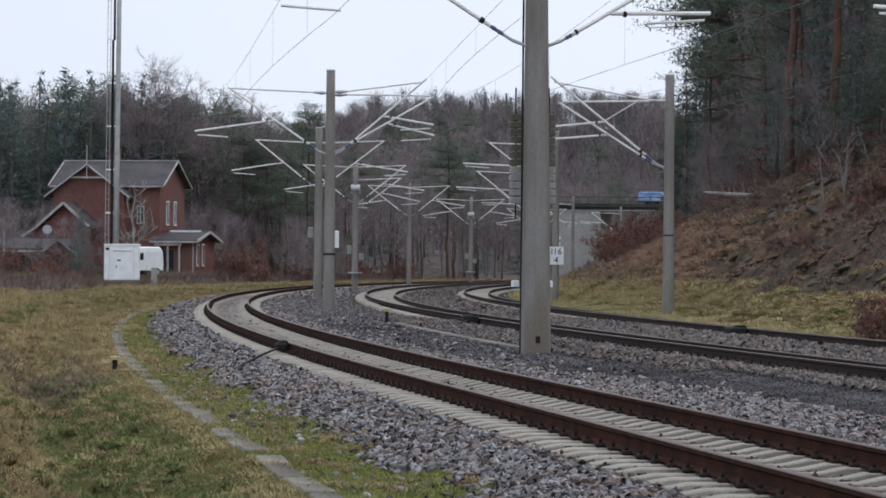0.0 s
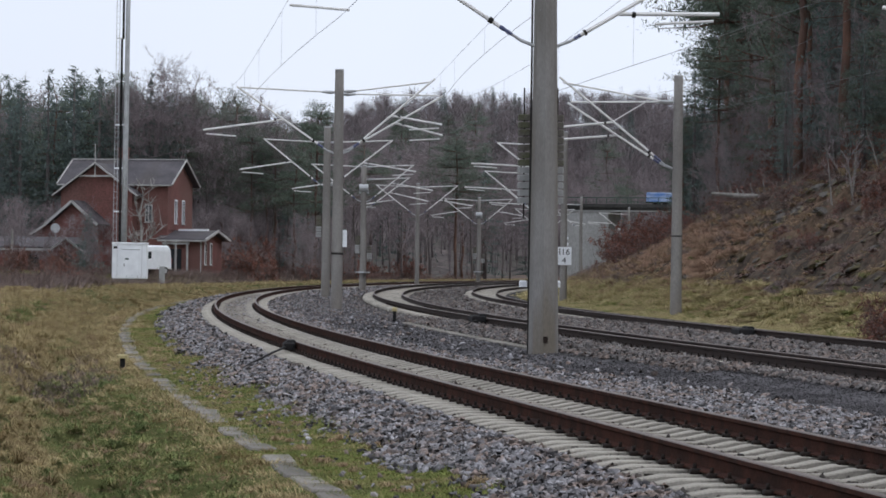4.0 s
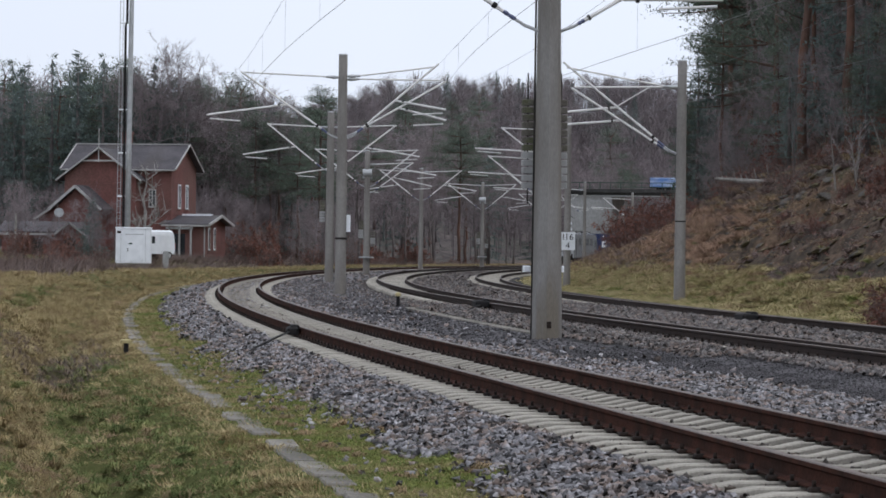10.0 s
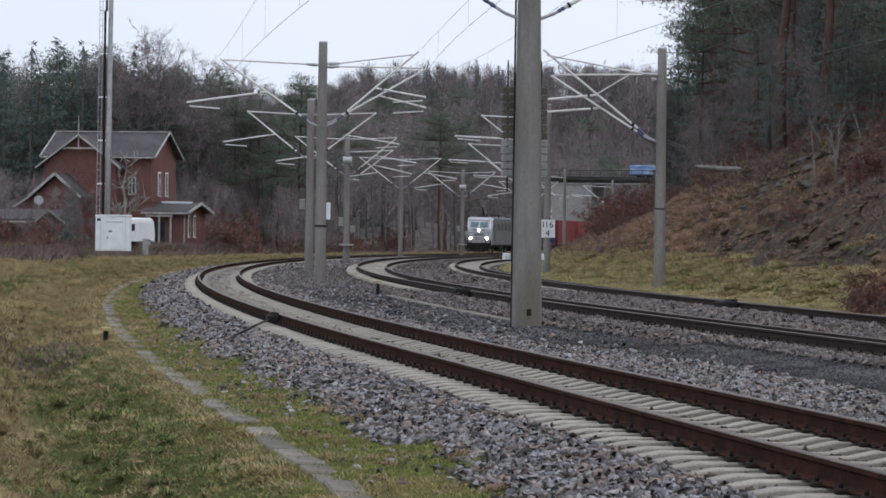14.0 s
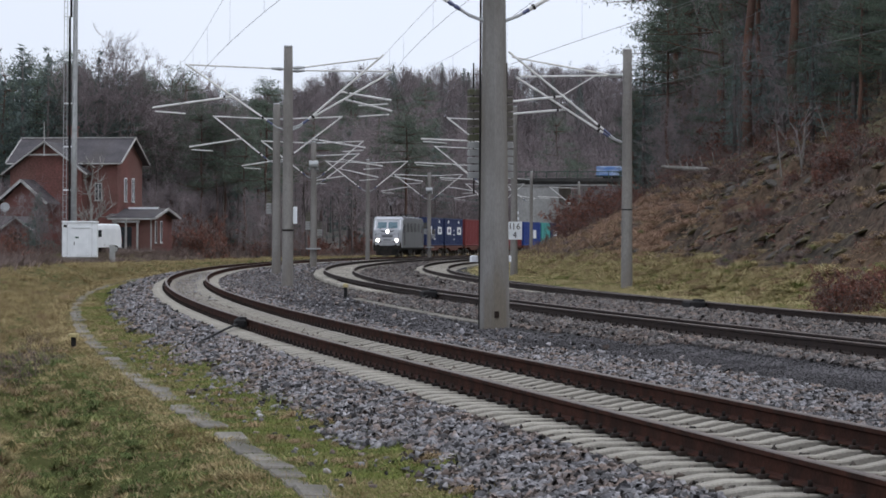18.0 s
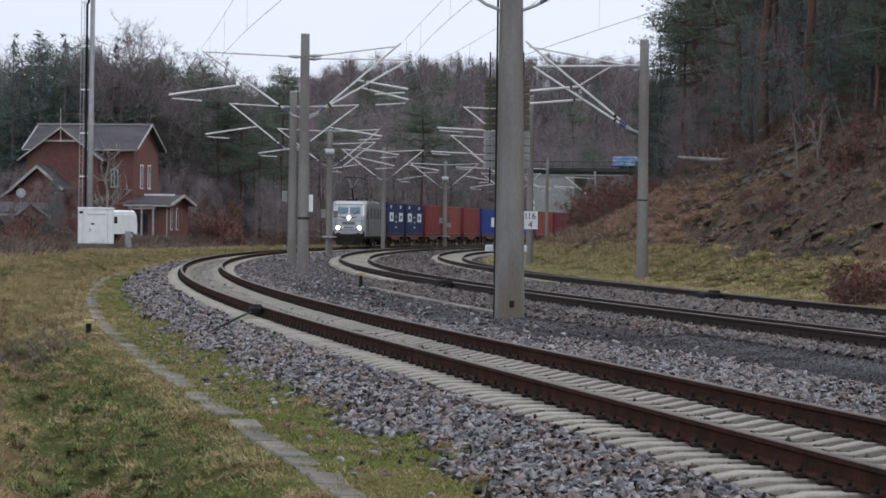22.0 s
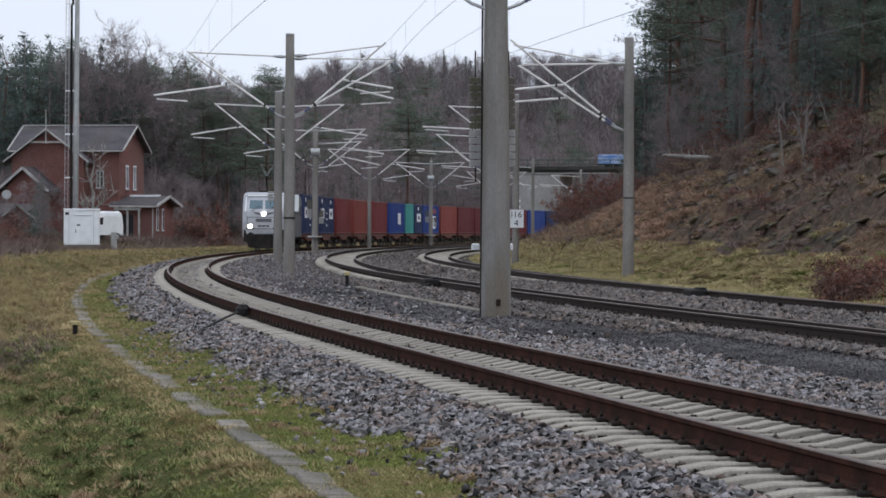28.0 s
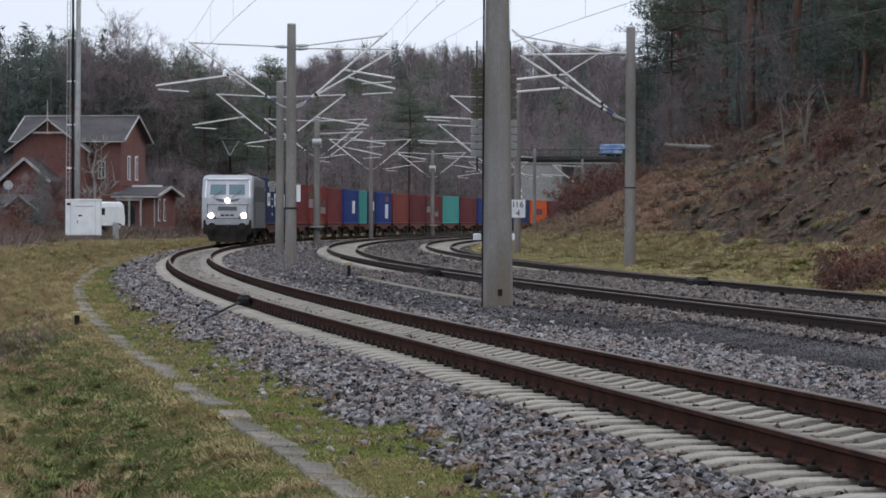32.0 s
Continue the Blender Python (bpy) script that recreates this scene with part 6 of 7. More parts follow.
def van():
    root = thing("van", "white panel van parked behind the shelter", "van", at_bearing(-93.6, 277, float(ground_z(274.5, -19.1)) - 0.02, 148))
    side = [(-2.52, 0.5), (2.3, 0.45), (2.45, 0.9), (2.3, 1.25), (1.8, 1.42), (1.15, 2.2), (0.85, 2.42), (0.4, 2.5), (-2.0, 2.5), (-2.3, 2.42), (-2.46, 2.2), (-2.58, 1.2), (-2.58, 0.8)]
    sh = Shape()
    n = len(side)
    for x, k, e in ((-0.98, 0.78, 0.95), (-0.93, 0.93, 0.98), (-0.78, 0.99, 1.0), (0.78, 0.99, 1.0), (0.93, 0.93, 0.98), (0.98, 0.78, 0.95)):
        for y, z in side:
            sh.v.append((x, y * e, 0.45 + (z - 0.45) * (k if z > 1.9 else 1.0)))
    for i in range(5):
        for j in range(n):
            sh.f.append((i * n + j, i * n + n + j, i * n + n + (j + 1) % n, i * n + (j + 1) % n))
            sh.m.append(0)
    sh.f += [tuple(range(n - 1, -1, -1)), tuple(5 * n + j for j in range(n))]
    sh.m += [0, 0]
    body = part("body", sh, M["white"], root, "white painted body")
    for x in (-0.985, 0.985):
        part("side_window", Shape().extrude([(0.35, 1.35), (1.3, 1.35), (0.95, 1.92), (0.35, 1.95)], "x", x - 0.012, x + 0.012), M["pane"], body)
        for y in (-1.7, 1.6):
            w = part("wheel", Shape().tube([(x * 0.8, y, 0.33), (x * 1.0, y, 0.33)], 0.33, 16), M["tyre"], root)
            part("rim", Shape().tube([(x * 0.9, y, 0.33), (x * 1.02, y, 0.33)], 0.2, 12), M["galv"], w)
        part("mirror", Shape().box(x - 0.1, x + 0.1, 1.2, 1.3, 1.4, 1.65, bev=0.02), M["black"], body)
        part("tail_lamp", Shape().box(x * 0.9 - 0.06, x * 0.9 + 0.06, -2.61, -2.55, 0.95, 1.4), M["box_red"], body)
    part("windscreen", Shape().add([(-0.75, 1.76, 1.38), (0.75, 1.76, 1.38), (0.7, 1.14, 2.08), (-0.7, 1.14, 2.08)], [(0, 1, 2, 3)]), M["pane"], body)
    part("bumper", Shape().box(-0.93, 0.93, -2.64, -2.5, 0.42, 0.56, bev=0.02), M["galv"], body)
    return root


van()
post = solid("concrete_post", Shape().box(-0.23, 0.23, -0.15, 0.15, -0.4, 1.2, bev=0.04), M["bridge"], "weathered concrete marker post in the grass", "post", at_bearing(-88.2, 258, 0.0, 4))
pole = thing("fence_posts", "rough timber fence post in the brambles", "post", at_bearing(-134.3, 285, 0.4))
pole.name = "timber_post"
part("shaft", Shape().tube([(0, 0, -0.3), (0.05, 0, 3.9)], [0.13, 0.11], 7), M["palebark"], pole)


# ---- road bridge over the line ----
def bridge():
    root = thing("road_bridge", "grey concrete road bridge with dark deck and green railing", "bridge", on_line(470, 0))
    part("left_abutment", Shape().box(-9.4, -3.6, -4.0, 4.0, -1.5, 9.7), M["bridge"], root, "grey concrete abutment wall")
    part("wing_wall", Shape().extrude([(-9.6, -1.5), (-3.7, -1.5), (-3.7, 9.6), (-9.6, 9.6)], "y", -4.4, -4.0), M["bridge"], root)
    part("right_abutment", Shape().box(16.5, 40, -4.0, 4.0, -1.5, 9.7), M["bridge"], root, "grey concrete abutment wall")
    part("deck", Shape().box(-9.8, 42, -4.4, 4.4, 9.72, 10.45), M["deck"], root, "dark bridge deck")
    part("parapet_edge", Shape().box(-9.8, 42, -4.7, -4.4, 10.2, 10.7), M["deck"], root)
    part("soffit_edge", Shape().box(-9.8, 42, -4.55, -4.4, 9.62, 9.8), M["bridge"], root)
    rail = part("railing", Shape().box(-9.8, 42, -4.6, -4.54, 11.55, 11.65).box(-9.8, 42, -4.6, -4.54, 10.95, 11.0), M["green"], root, "green steel railing")
    for k in range(35):
        x = -9.8 + k * 1.5
        part("baluster", Shape().box(x - 0.04, x + 0.04, -4.6, -4.54, 10.7, 11.6), M["green"], rail)
    return root


bridge()


def lorry():
    root = thing("lorry", "lorry with a blue tarpaulin standing on the bridge", "lorry", on_line(470, 0, 10.46) @ pose(3.6, 0.5, 0, 0, 0, 90))
    part("tarpaulin", Shape().box(-1.22, 1.22, -2.6, 2.5, 0.7, 2.0, bev=0.08), M["tarp"], root, "blue tarpaulin with pale streaks")
    part("load_bed", Shape().box(-1.2, 1.2, -2.8, 2.6, 0.5, 0.7), M["dark"], root)
    cab = part("cab", Shape().extrude([(-4.4, 0.35), (-2.8, 0.35), (-2.8, 1.8), (-4.1, 1.8), (-4.4, 1.1)], "x", -1.1, 1.1), M["dark"], root, "dark driver's cab")
    part("windscreen", Shape().extrude([(-4.42, 1.14), (-4.14, 1.72), (-4.10, 1.72), (-4.38, 1.14)], "x", -0.95, 0.95), M["pane"], cab)
    for y in (-3.8, -0.2, 1.2):
        for x in (-1.0, 1.0):
            part("wheel", Shape().tube([(x - 0.12, y, 0.36), (x + 0.12, y, 0.36)], 0.36, 16), M["tyre"], root)
    return root


lorry()

# pale bare tree before the house, and two tall oaks behind it
front_tree = kind("garden_tree", "pale crooked leafless tree before the brick house", "tree", bare_tree(301, 8.6, 3, 0.2, 0.2, "palebark", "palebark", (3, 5), 0.05, 300), ("trunk", "crown"), "")
front_tree.matrix_basis = at_bearing(-94.8, 284, floor_at(-26.92, 284))
for b, y, h, sd, wide in ((-93.5, 338, 21.5, 310, 0.45), (-83.0, 340, 22.0, 311, 0.5), (-60.5, 372, 20.0, 312, 0.8)):
    o = kind("oak_tree", "tall spreading leafless oak rising over the wood", "tree", oak(sd, h, 0.5, wide), ("trunk", "crown"), "tall oaks behind the house")
    o.matrix_basis = at_bearing(b, y, 1.0)
fir = kind("garden_fir", "small dark fir beside the brick house", "tree", spruce(330, 4.9, 0.34), ("trunk", "crown"), "")
fir.matrix_basis = at_bearing(-111.0, 281, floor_at(-31.19, 281))
rng = np.random.default_rng(88)
for i in range(18):                                                # brambles and shrubs round the sheds
    b, y = rng.uniform(-138, -106), rng.uniform(272, 283)
    plant("scrub" if i % 4 else "beech", i, b * y / 1000, y, rng.uniform(0.6, 1.2), b)
for i in range(4):                                                 # leafless saplings before the house front
    b, y = rng.uniform(-116, -102), rng.uniform(275, 279)
    plant("sapling", i, b * y / 1000, y, rng.uniform(0.35, 0.6), b)
for b, y, q in ((-64, 312, 1.7), (-60, 306, 1.9), (-57, 300, 1.5)):  # copper beeches between the house and the line
    plant("beech", int(-b), b * y / 1000, y, q, b)


# ---- small things along the line ----
SLABS = []
trough = thing("cable_trough", "sunken cable trough of weathered concrete slabs in the verge", "cable trough")
rng = np.random.default_rng(11)
for i in range(3):
    sh = Shape()
    w = 0.132 + 0.006 * i
    sh.box(-w, w, 0.012, 0.978, -0.12, 0.03, bev=0.018)
    SLABS.append(sh.mesh("slab", M["slab"]))
s = 10.0
while s < 200:
    if not (30.6 < s < 32.0 or 36.8 < s < 37.4 or 76 < s < 77):
        part("slab", SLABS[int(rng.integers(3))], None, trough, at=on_line(s, -3.55 + rng.normal() * 0.016, -0.507) @ pose(0, 0, rng.normal() * 0.009, rng.normal() * 0.5, rng.normal() * 1.4, rng.normal() * 1.6))
    s += 1.0

duct = thing("cable_duct", "pale concrete cable duct flush with the trodden gravel", "cable trough")
for k in range(30):
    part("slab", SLABS[k % 3], None, duct, at=on_line(66 + k, 4.72, -0.275) @ pose(0, 0, 0, 0, rng.normal() * 1.0, 0))

mark = thing("marker_post", "small black cable marker with a yellow cap", "marker post", on_line(58.0, -3.98, -0.42))
part("stem", Shape().box(-0.045, 0.045, -0.045, 0.045, -0.12, 0.12, bev=0.01), M["black"], mark)
M["yellow"] = mat("yellow_plastic", (0.45, 0.38, 0.19), 0.6, second=(0.34, 0.29, 0.17), scale=6, bump=0.05)
part("cap", Shape().box(-0.1, 0.1, -0.09, 0.09, 0.11, 0.18, bev=0.02), M["yellow"], mark, "faded yellow cap")
stub = thing("cable_stub", "short dark cable post with a pale cap in the gravel", "marker post", on_line(98, 4.55, -0.31))
part("stem", Shape().tube([(0, 0, -0.1), (0, 0, 0.38)], [0.06, 0.05], 8), M["black"], stub)
part("cap", Shape().tube([(0, 0, 0.36), (0, 0, 0.44), (0, 0, 0.48)], [0.09, 0.09, 0.05], 10), M["yellow"], stub, "faded yellow cap")


def rail_contact(s, d, cable_to, label, k=1.0, z=0.0):
    root = thing("rail_contact", label, "rail sensor", on_line(s, d, z), group="wheel sensors on the rails")
    part("housing", Shape().box(-0.05 - 0.21 * k, -0.05, -0.28 * k, 0.28 * k, -0.15, 0.02 * k - 0.02, bev=0.04).box(-0.2, -0.04, -0.2 * k, 0.2 * k, -0.02, 0.035 * k, bev=0.02), M["black"], root)
    part("clamp", Shape().box(-0.12, 0.12, -0.1, 0.1, -0.2, -0.165), M["clip"], root)
    if cable_to:
        u, v = cable_to
        part("cable", Shape().tube([(-0.2, 0, -0.1), (u * 0.4, v * 0.4, -0.12), (u * 0.75, v * 0.75, -0.24), (u, v, -0.36)], 0.02, 6), M["black"], root, "black cable hose over the ballast")
    return root


rail_contact(59.0, -0.7525, (-1.5, -6.5), "black wheel sensor box on the outer rail")
rail_contact(86.0, 6.85 - 0.7525, (-1.2, -3.0), "black wheel sensor box on the rail", 1.8, 0.11)
rail_contact(77.0, 12.35 - 0.7525, None, "black wheel sensor box on the rail", 1.9)


# ---- ballast stones ----
def tumble(rng, n):
    """Random turns as matrices: any turn on the flat, some tilt."""
    a = rng.uniform(0, 2 * math.pi, n)
    q = np.stack([np.cos(a / 2), rng.normal(size=n) * 0.45, rng.normal(size=n) * 0.45, np.sin(a / 2)], -1)
    q /= np.linalg.norm(q, axis=1, keepdims=True)
    w, x, y, z = q.T
    return np.stack([np.stack([1 - 2 * (y * y + z * z), 2 * (x * y - w * z), 2 * (x * z + w * y)], -1),
                     np.stack([2 * (x * y + w * z), 1 - 2 * (x * x + z * z), 2 * (y * z - w * x)], -1),
                     np.stack([2 * (x * z - w * y), 2 * (y * z + w * x), 1 - 2 * (x * x + y * y)], -1)], 1)


BLOCK = np.array([(-1, -1, -1), (1, -1, -1), (1, 1, -1), (-1, 1, -1), (-1, -1, 1), (1, -1, 1), (1, 1, 1), (-1, 1, 1)], float) * 0.72
BLOCKF = np.array([(4, 5, 6), (4, 6, 7), (0, 1, 5), (0, 5, 4), (1, 2, 6), (1, 6, 5), (2, 3, 7), (2, 7, 6), (3, 0, 4), (3, 4, 7)])


def stones(rng, bands, between=()):
    """Loose broken stones strewn over strips of the plan: (s0, s1, d0, d1, stones a square metre, size)."""
    X, Y, Z, K = [], [], [], []
    for s0, s1, d0, d1, dens, size in bands:
        n = int((s1 - s0) * (d1 - d0) * dens)
        s, d = rng.uniform(s0, s1, n), rng.uniform(d0, d1, n)
        keep = (d > -1.8) | (d > -2.38 + 0.3 * wave(s, d, 1.3, 6) + rng.normal(size=n) * 0.14) | (dens < 35)
        s, d = s[keep], d[keep]
        n = len(s)
        x, y, _ = line(s, d)
        k = size * rng.uniform(0.6, 1.35, n)
        X.append(x), Y.append(y), Z.append(ground_z(s, d) + k * rng.uniform(0.1, 0.5, n)), K.append(k)
    for s0, s1, each in between:                                   # stones lying between the sleepers, heaped at their ends
        c = np.repeat(np.arange(s0, s1, 0.6) + 0.3, each)
        s, d = c + rng.uniform(-0.13, 0.13, len(c)), rng.uniform(-1.36, 1.36, len(c))
        x, y, _ = line(s, d)
        k = 0.042 * rng.uniform(0.6, 1.3, len(c))
        X.append(x), Y.append(y), Z.append(np.where(np.abs(d) > 0.85, -0.262, -0.278) + 0.02 * rng.random(len(c))), K.append(k)
    X, Y, Z, K = (np.concatenate(v) for v in (X, Y, Z, K))
    n = len(X)
    v = BLOCK[None] * rng.uniform(0.55, 1.25, (n, 8, 1)) + rng.normal(size=(n, 8, 3)) * 0.16
    v *= np.array([1.25, 0.8, 0.46])
    v = np.einsum("nij,nkj->nki", tumble(rng, n), v) * K[:, None, None]
    v[:, :, 2] *= 0.85
    V = v + np.stack([X, Y, Z], -1)[:, None, :]
    T = np.arange(n)[:, None, None] * 8 + BLOCKF[None]
    return V.reshape(-1, 3), T.reshape(-1, 3)


rng = np.random.default_rng(3)
V, T = stones(rng, [
    (12, 34, -2.7, -1.36, 560, 0.040), (34, 60, -2.7, -1.36, 360, 0.046), (60, 110, -2.7, -1.33, 130, 0.064), (110, 190, -2.8, -1.3, 40, 0.10),
    (90, 200, -1.28, 1.28, 80, 0.055),
    (20, 45, 1.33, 3.95, 400, 0.042), (45, 50, 1.3, 3.5, 300, 0.047), (50, 56, 1.3, 2.9, 260, 0.05), (56, 75, 1.3, 2.4, 230, 0.052), (75, 150, 1.25, 2.1, 80, 0.06),
    (12, 60, -3.3, -2.3, 7, 0.035), (94, 180, 2.0, 5.4, 26, 0.03), (180, 300, 1.3, 5.3, 5, 0.09), (110, 200, 1.2, 2.0, 30, 0.06), (40, 105, 2.2, 4.5, 2.5, 0.055)])
tagged(new("ballast_stones", big_mesh("ballast_stones", V, T, M["stone"])), "loose grey broken ballast stones beside the rails", "ballast", kind="stuff")


V, T = stones(rng, [(29.2, 31.6, -4.15, -3.8, 150, 0.03), (24.6, 26.6, -4.2, -3.8, 150, 0.03), (43.2, 45.5, -4.1, -3.85, 90, 0.03), (34.5, 40, -3.2, -2.7, 14, 0.03)])
tagged(new("spilt_stones", big_mesh("spilt_stones", V, T, M["brownstone"])), "grey-brown stones spilt in the turf beside the trough", "ballast", kind="stuff")


# these stones carry the shade of the sleeper gaps in their colour
V, T = stones(rng, [], ((12, 50, 110), (50, 90, 60)))
tagged(new("bed_stones", big_mesh("bed_stones", V, T, M["bedstone"])), "ballast stones between the sleepers, coloured dark for the shade there", "ballast", kind="stuff")


V, T = stones(rng, [
    (28, 50, 5.3, 6.35, 330, 0.048), (50, 58, 5.0, 6.2, 220, 0.05), (58, 110, 4.85, 5.95, 110, 0.06), (40, 110, 6.3, 7.4, 40, 0.045), (45, 110, 7.7, 11.5, 75, 0.064), (110, 180, 8.0, 11.0, 22, 0.10), (100, 220, 5.2, 8.0, 9, 0.045), (150, 300, 8.0, 11.2, 7, 0.09),
    (60, 120, 13.2, 14.6, 80, 0.06)])
tagged(new("brown_ballast", big_mesh("brown_ballast", V, T, M["brownstone"])), "rust-stained brown-grey ballast stones round the farther tracks", "ballast", kind="stuff")


V, T = stones(rng, [(26, 47, 3.9, 5.5, 520, 0.014), (47, 56, 3.0, 5.3, 260, 0.017), (56, 114, 2.1, 4.9, 45, 0.022)])
tagged(new("trodden_gravel", big_mesh("trodden_gravel", V, T, M["gravel"])), "dark fine gravel of the trodden path between the tracks", "gravel", kind="stuff")


# ---- grass ----
def blades(rng, spots, per, length, width, lean=0.5, spread=0.05, comb=0.8):
    """Tufts of thin blades: spots are arrays s, d and a size for each."""
    s, d, k = spots
    n = len(s)
    x, y, _ = line(s, d)
    z = ground_z(s, d)
    N = n * per
    bx = np.repeat(x, per) + rng.normal(size=N) * spread * np.repeat(k, per)
    by = np.repeat(y, per) + rng.normal(size=N) * spread * np.repeat(k, per)
    bz = np.repeat(z, per) - 0.01
    L = length * np.repeat(k, per) * rng.uniform(0.5, 1.25, N)
    lay = np.where(d > -5.4, math.pi, 0.0) + 1.3 * wave(s, d, 1.6, 33) + rng.normal(size=n) * 0.4      # tufts lie downhill
    a = np.repeat(lay, per) + rng.normal(size=N) * comb
    le = np.clip(lean + rng.normal(size=N) * 0.2, 0.05, 1.52)
    tx, ty, tz = bx + L * np.sin(le) * np.cos(a), by + L * np.sin(le) * np.sin(a), bz + L * np.cos(le)
    b = a + rng.uniform(0.8, 2.3, N)
    w = width * np.repeat(np.sqrt(k), per)
    V = np.stack([np.stack([bx - w * np.cos(b), by - w * np.sin(b), bz], -1), np.stack([bx + w * np.cos(b), by + w * np.sin(b), bz], -1), np.stack([tx, ty, tz], -1)], 1)
    return V.reshape(-1, 3), np.arange(3 * N).reshape(-1, 3)


def strew(rng, bands, patch=None):
    S, D, K = [], [], []
    for s0, s1, d0, d1, dens, size in bands:
        n = int((s1 - s0) * (d1 - d0) * dens)
        s, d = rng.uniform(s0, s1, n), rng.uniform(d0, d1, n)
        keep = np.abs(d + 3.55) > 0.07 + 0.14 * rng.random(n) + 0.06 * np.clip((s - 50) / 15, 0, 1) - 0.25 * (wave(s, d, 0.8, 63) + 0.4 * wave(s, d, 0.3, 64) > 0.62) * (s < 60)
        if patch:
            keep &= patch(s, d) + rng.normal(size=n) * 0.22 > 0
        S.append(s[keep]), D.append(d[keep]), K.append(size * rng.uniform(0.5, 1.4, keep.sum()))
    return np.concatenate(S), np.concatenate(D), np.concatenate(K)


def add_grass(name, label, m, spots, per, length, width, lean=0.5, spread=0.05, comb=0.8):
    V, T = blades(np.random.default_rng(len(name)), spots, per, length, width, lean, spread, comb)
    tagged(new(name, big_mesh(name, V, T, M[m])), label, "grass", kind="stuff")


def tussocks(name, label, m, spots, per, height, reach, width):
    """Clumps whose blades rise from one root and arch over on all sides."""
    rng = np.random.default_rng(len(label))
    s, d, k = spots
    x, y, _ = line(s, d)
    N = len(s) * per
    k = np.repeat(k, per)
    lay = np.repeat(np.where(d < -5.1, 0.0, math.pi) * (d < 0) + np.where(d > 0, math.pi, 0.0), per)
    a = np.where(rng.random(N) < 0.6, lay + rng.normal(size=N) * 0.7, rng.uniform(0, 2 * math.pi, N))
    r0 = 0.35 * reach * k * rng.random(N)
    up, out = height * k * rng.uniform(0.45, 1.1, N), reach * k * rng.uniform(0.5, 1.25, N)
    c, e = np.cos(a), np.sin(a)
    bx, by, bz = np.repeat(x, per) + r0 * c, np.repeat(y, per) + r0 * e, np.repeat(ground_z(s, d), per) - 0.02
    w = width * rng.uniform(0.6, 1.3, N)
    drop = rng.uniform(-0.1, 0.75, N)
    V = np.stack([np.stack([bx - w * e, by + w * c, bz], -1), np.stack([bx + w * e, by - w * c, bz], -1),
                  np.stack([bx + 0.45 * out * c - w * e, by + 0.45 * out * e + w * c, bz + up], -1), np.stack([bx + 0.45 * out * c + w * e, by + 0.45 * out * e - w * c, bz + up], -1),
                  np.stack([bx + out * c, by + out * e, bz + up * drop], -1)], 1)
    T = np.arange(N)[:, None, None] * 5 + np.array([(0, 1, 3), (0, 3, 2), (2, 3, 4)])[None]
    tagged(new(name, big_mesh(name, V.reshape(-1, 3), T.reshape(-1, 3), M[m])), label, "grass", kind="stuff")


def tussocky(s, d):
    return wave(s, d, 0.9, 21) + 0.8 * wave(s, d, 0.37, 22) - 0.25 - 0.8 * np.clip(greenness(s, d), 0, 1)


rng = np.random.default_rng(8)
add_grass("dry_grass", "bleached dry winter grass on the verge and ditch", "straw",
          strew(rng, [(12, 34, -9, -3.65, 80, 0.8), (34, 60, -9.5, -3.6, 42, 1.0), (60, 110, -12, -3.4, 24, 1.4), (110, 200, -16, -3.2, 4.5, 2.2), (200, 300, -18, -3.4, 2.0, 1.7)], lambda s, d: 0.12 - greenness(s, d)), 14, 0.075, 0.0055, 1.1, 0.09, 0.8)
add_grass("grass_tussocks", "matted straw-coloured grass tussocks", "straw",
          strew(rng, [(12, 34, -9, -3.7, 22, 1.1), (34, 60, -9.5, -3.65, 15, 1.3), (60, 110, -13, -3.0, 7, 1.8), (110, 200, -16, -3.2, 2.0, 2.6)], tussocky), 70, 0.095, 0.0055, 1.0, 0.08, 1.1)
add_grass("green_grass", "short green winter grass in the ditch", "blade",
          strew(rng, [(12, 34, -9, -3.2, 110, 0.75), (34, 60, -9.5, -3.2, 60, 0.95), (60, 110, -13, -3.0, 20, 1.3), (110, 200, -16, -3.2, 4.0, 2.0)], greenness), 13, 0.062, 0.0065, 0.9, 0.11, 3.0)
add_grass("moss_grass", "bright yellow-green mossy grass beside the ballast", "moss",
          strew(rng, [(12, 34, -4.6, -2.0, 210, 0.6), (34, 60, -4.0, -2.0, 130, 0.75), (60, 130, -3.6, -2.1, 45, 1.0)], mossiness), 15, 0.06, 0.008, 0.9, 0.1, 3.0)
add_grass("bank_grass", "matted yellow-green grass at the foot of the cutting", "bankstraw",
          strew(rng, [(58, 110, 14.7, 18.0, 22, 1.5), (110, 180, 14.7, 18.4, 11, 1.9), (180, 320, 14.8, 18.8, 3.4, 2.6)], lambda s, d: 0.5 + wave(s, d, 1.0, 19)), 34, 0.085, 0.012, 1.2, 0.10, 1.2)
add_grass("bank_moss", "green mossy patches at the foot of the cutting", "moss",
          strew(rng, [(58, 110, 14.6, 17.6, 30, 1.3), (110, 180, 14.6, 17.6, 14, 1.7)], lambda s, d: wave(s, d, 1.2, 17) + 0.6 * wave(s, d, 0.45, 18) - 0.25 - 0.3 * (d - 15.6)), 18, 0.075, 0.012, 1.0, 0.12, 2.0)
add_grass("far_verge_grass", "pale dry grass beyond the line", "straw",
          strew(rng, [(180, 440, -10.5, -2.6, 3.6, 1.8)]), 10, 0.14, 0.014, 0.8, 0.1)
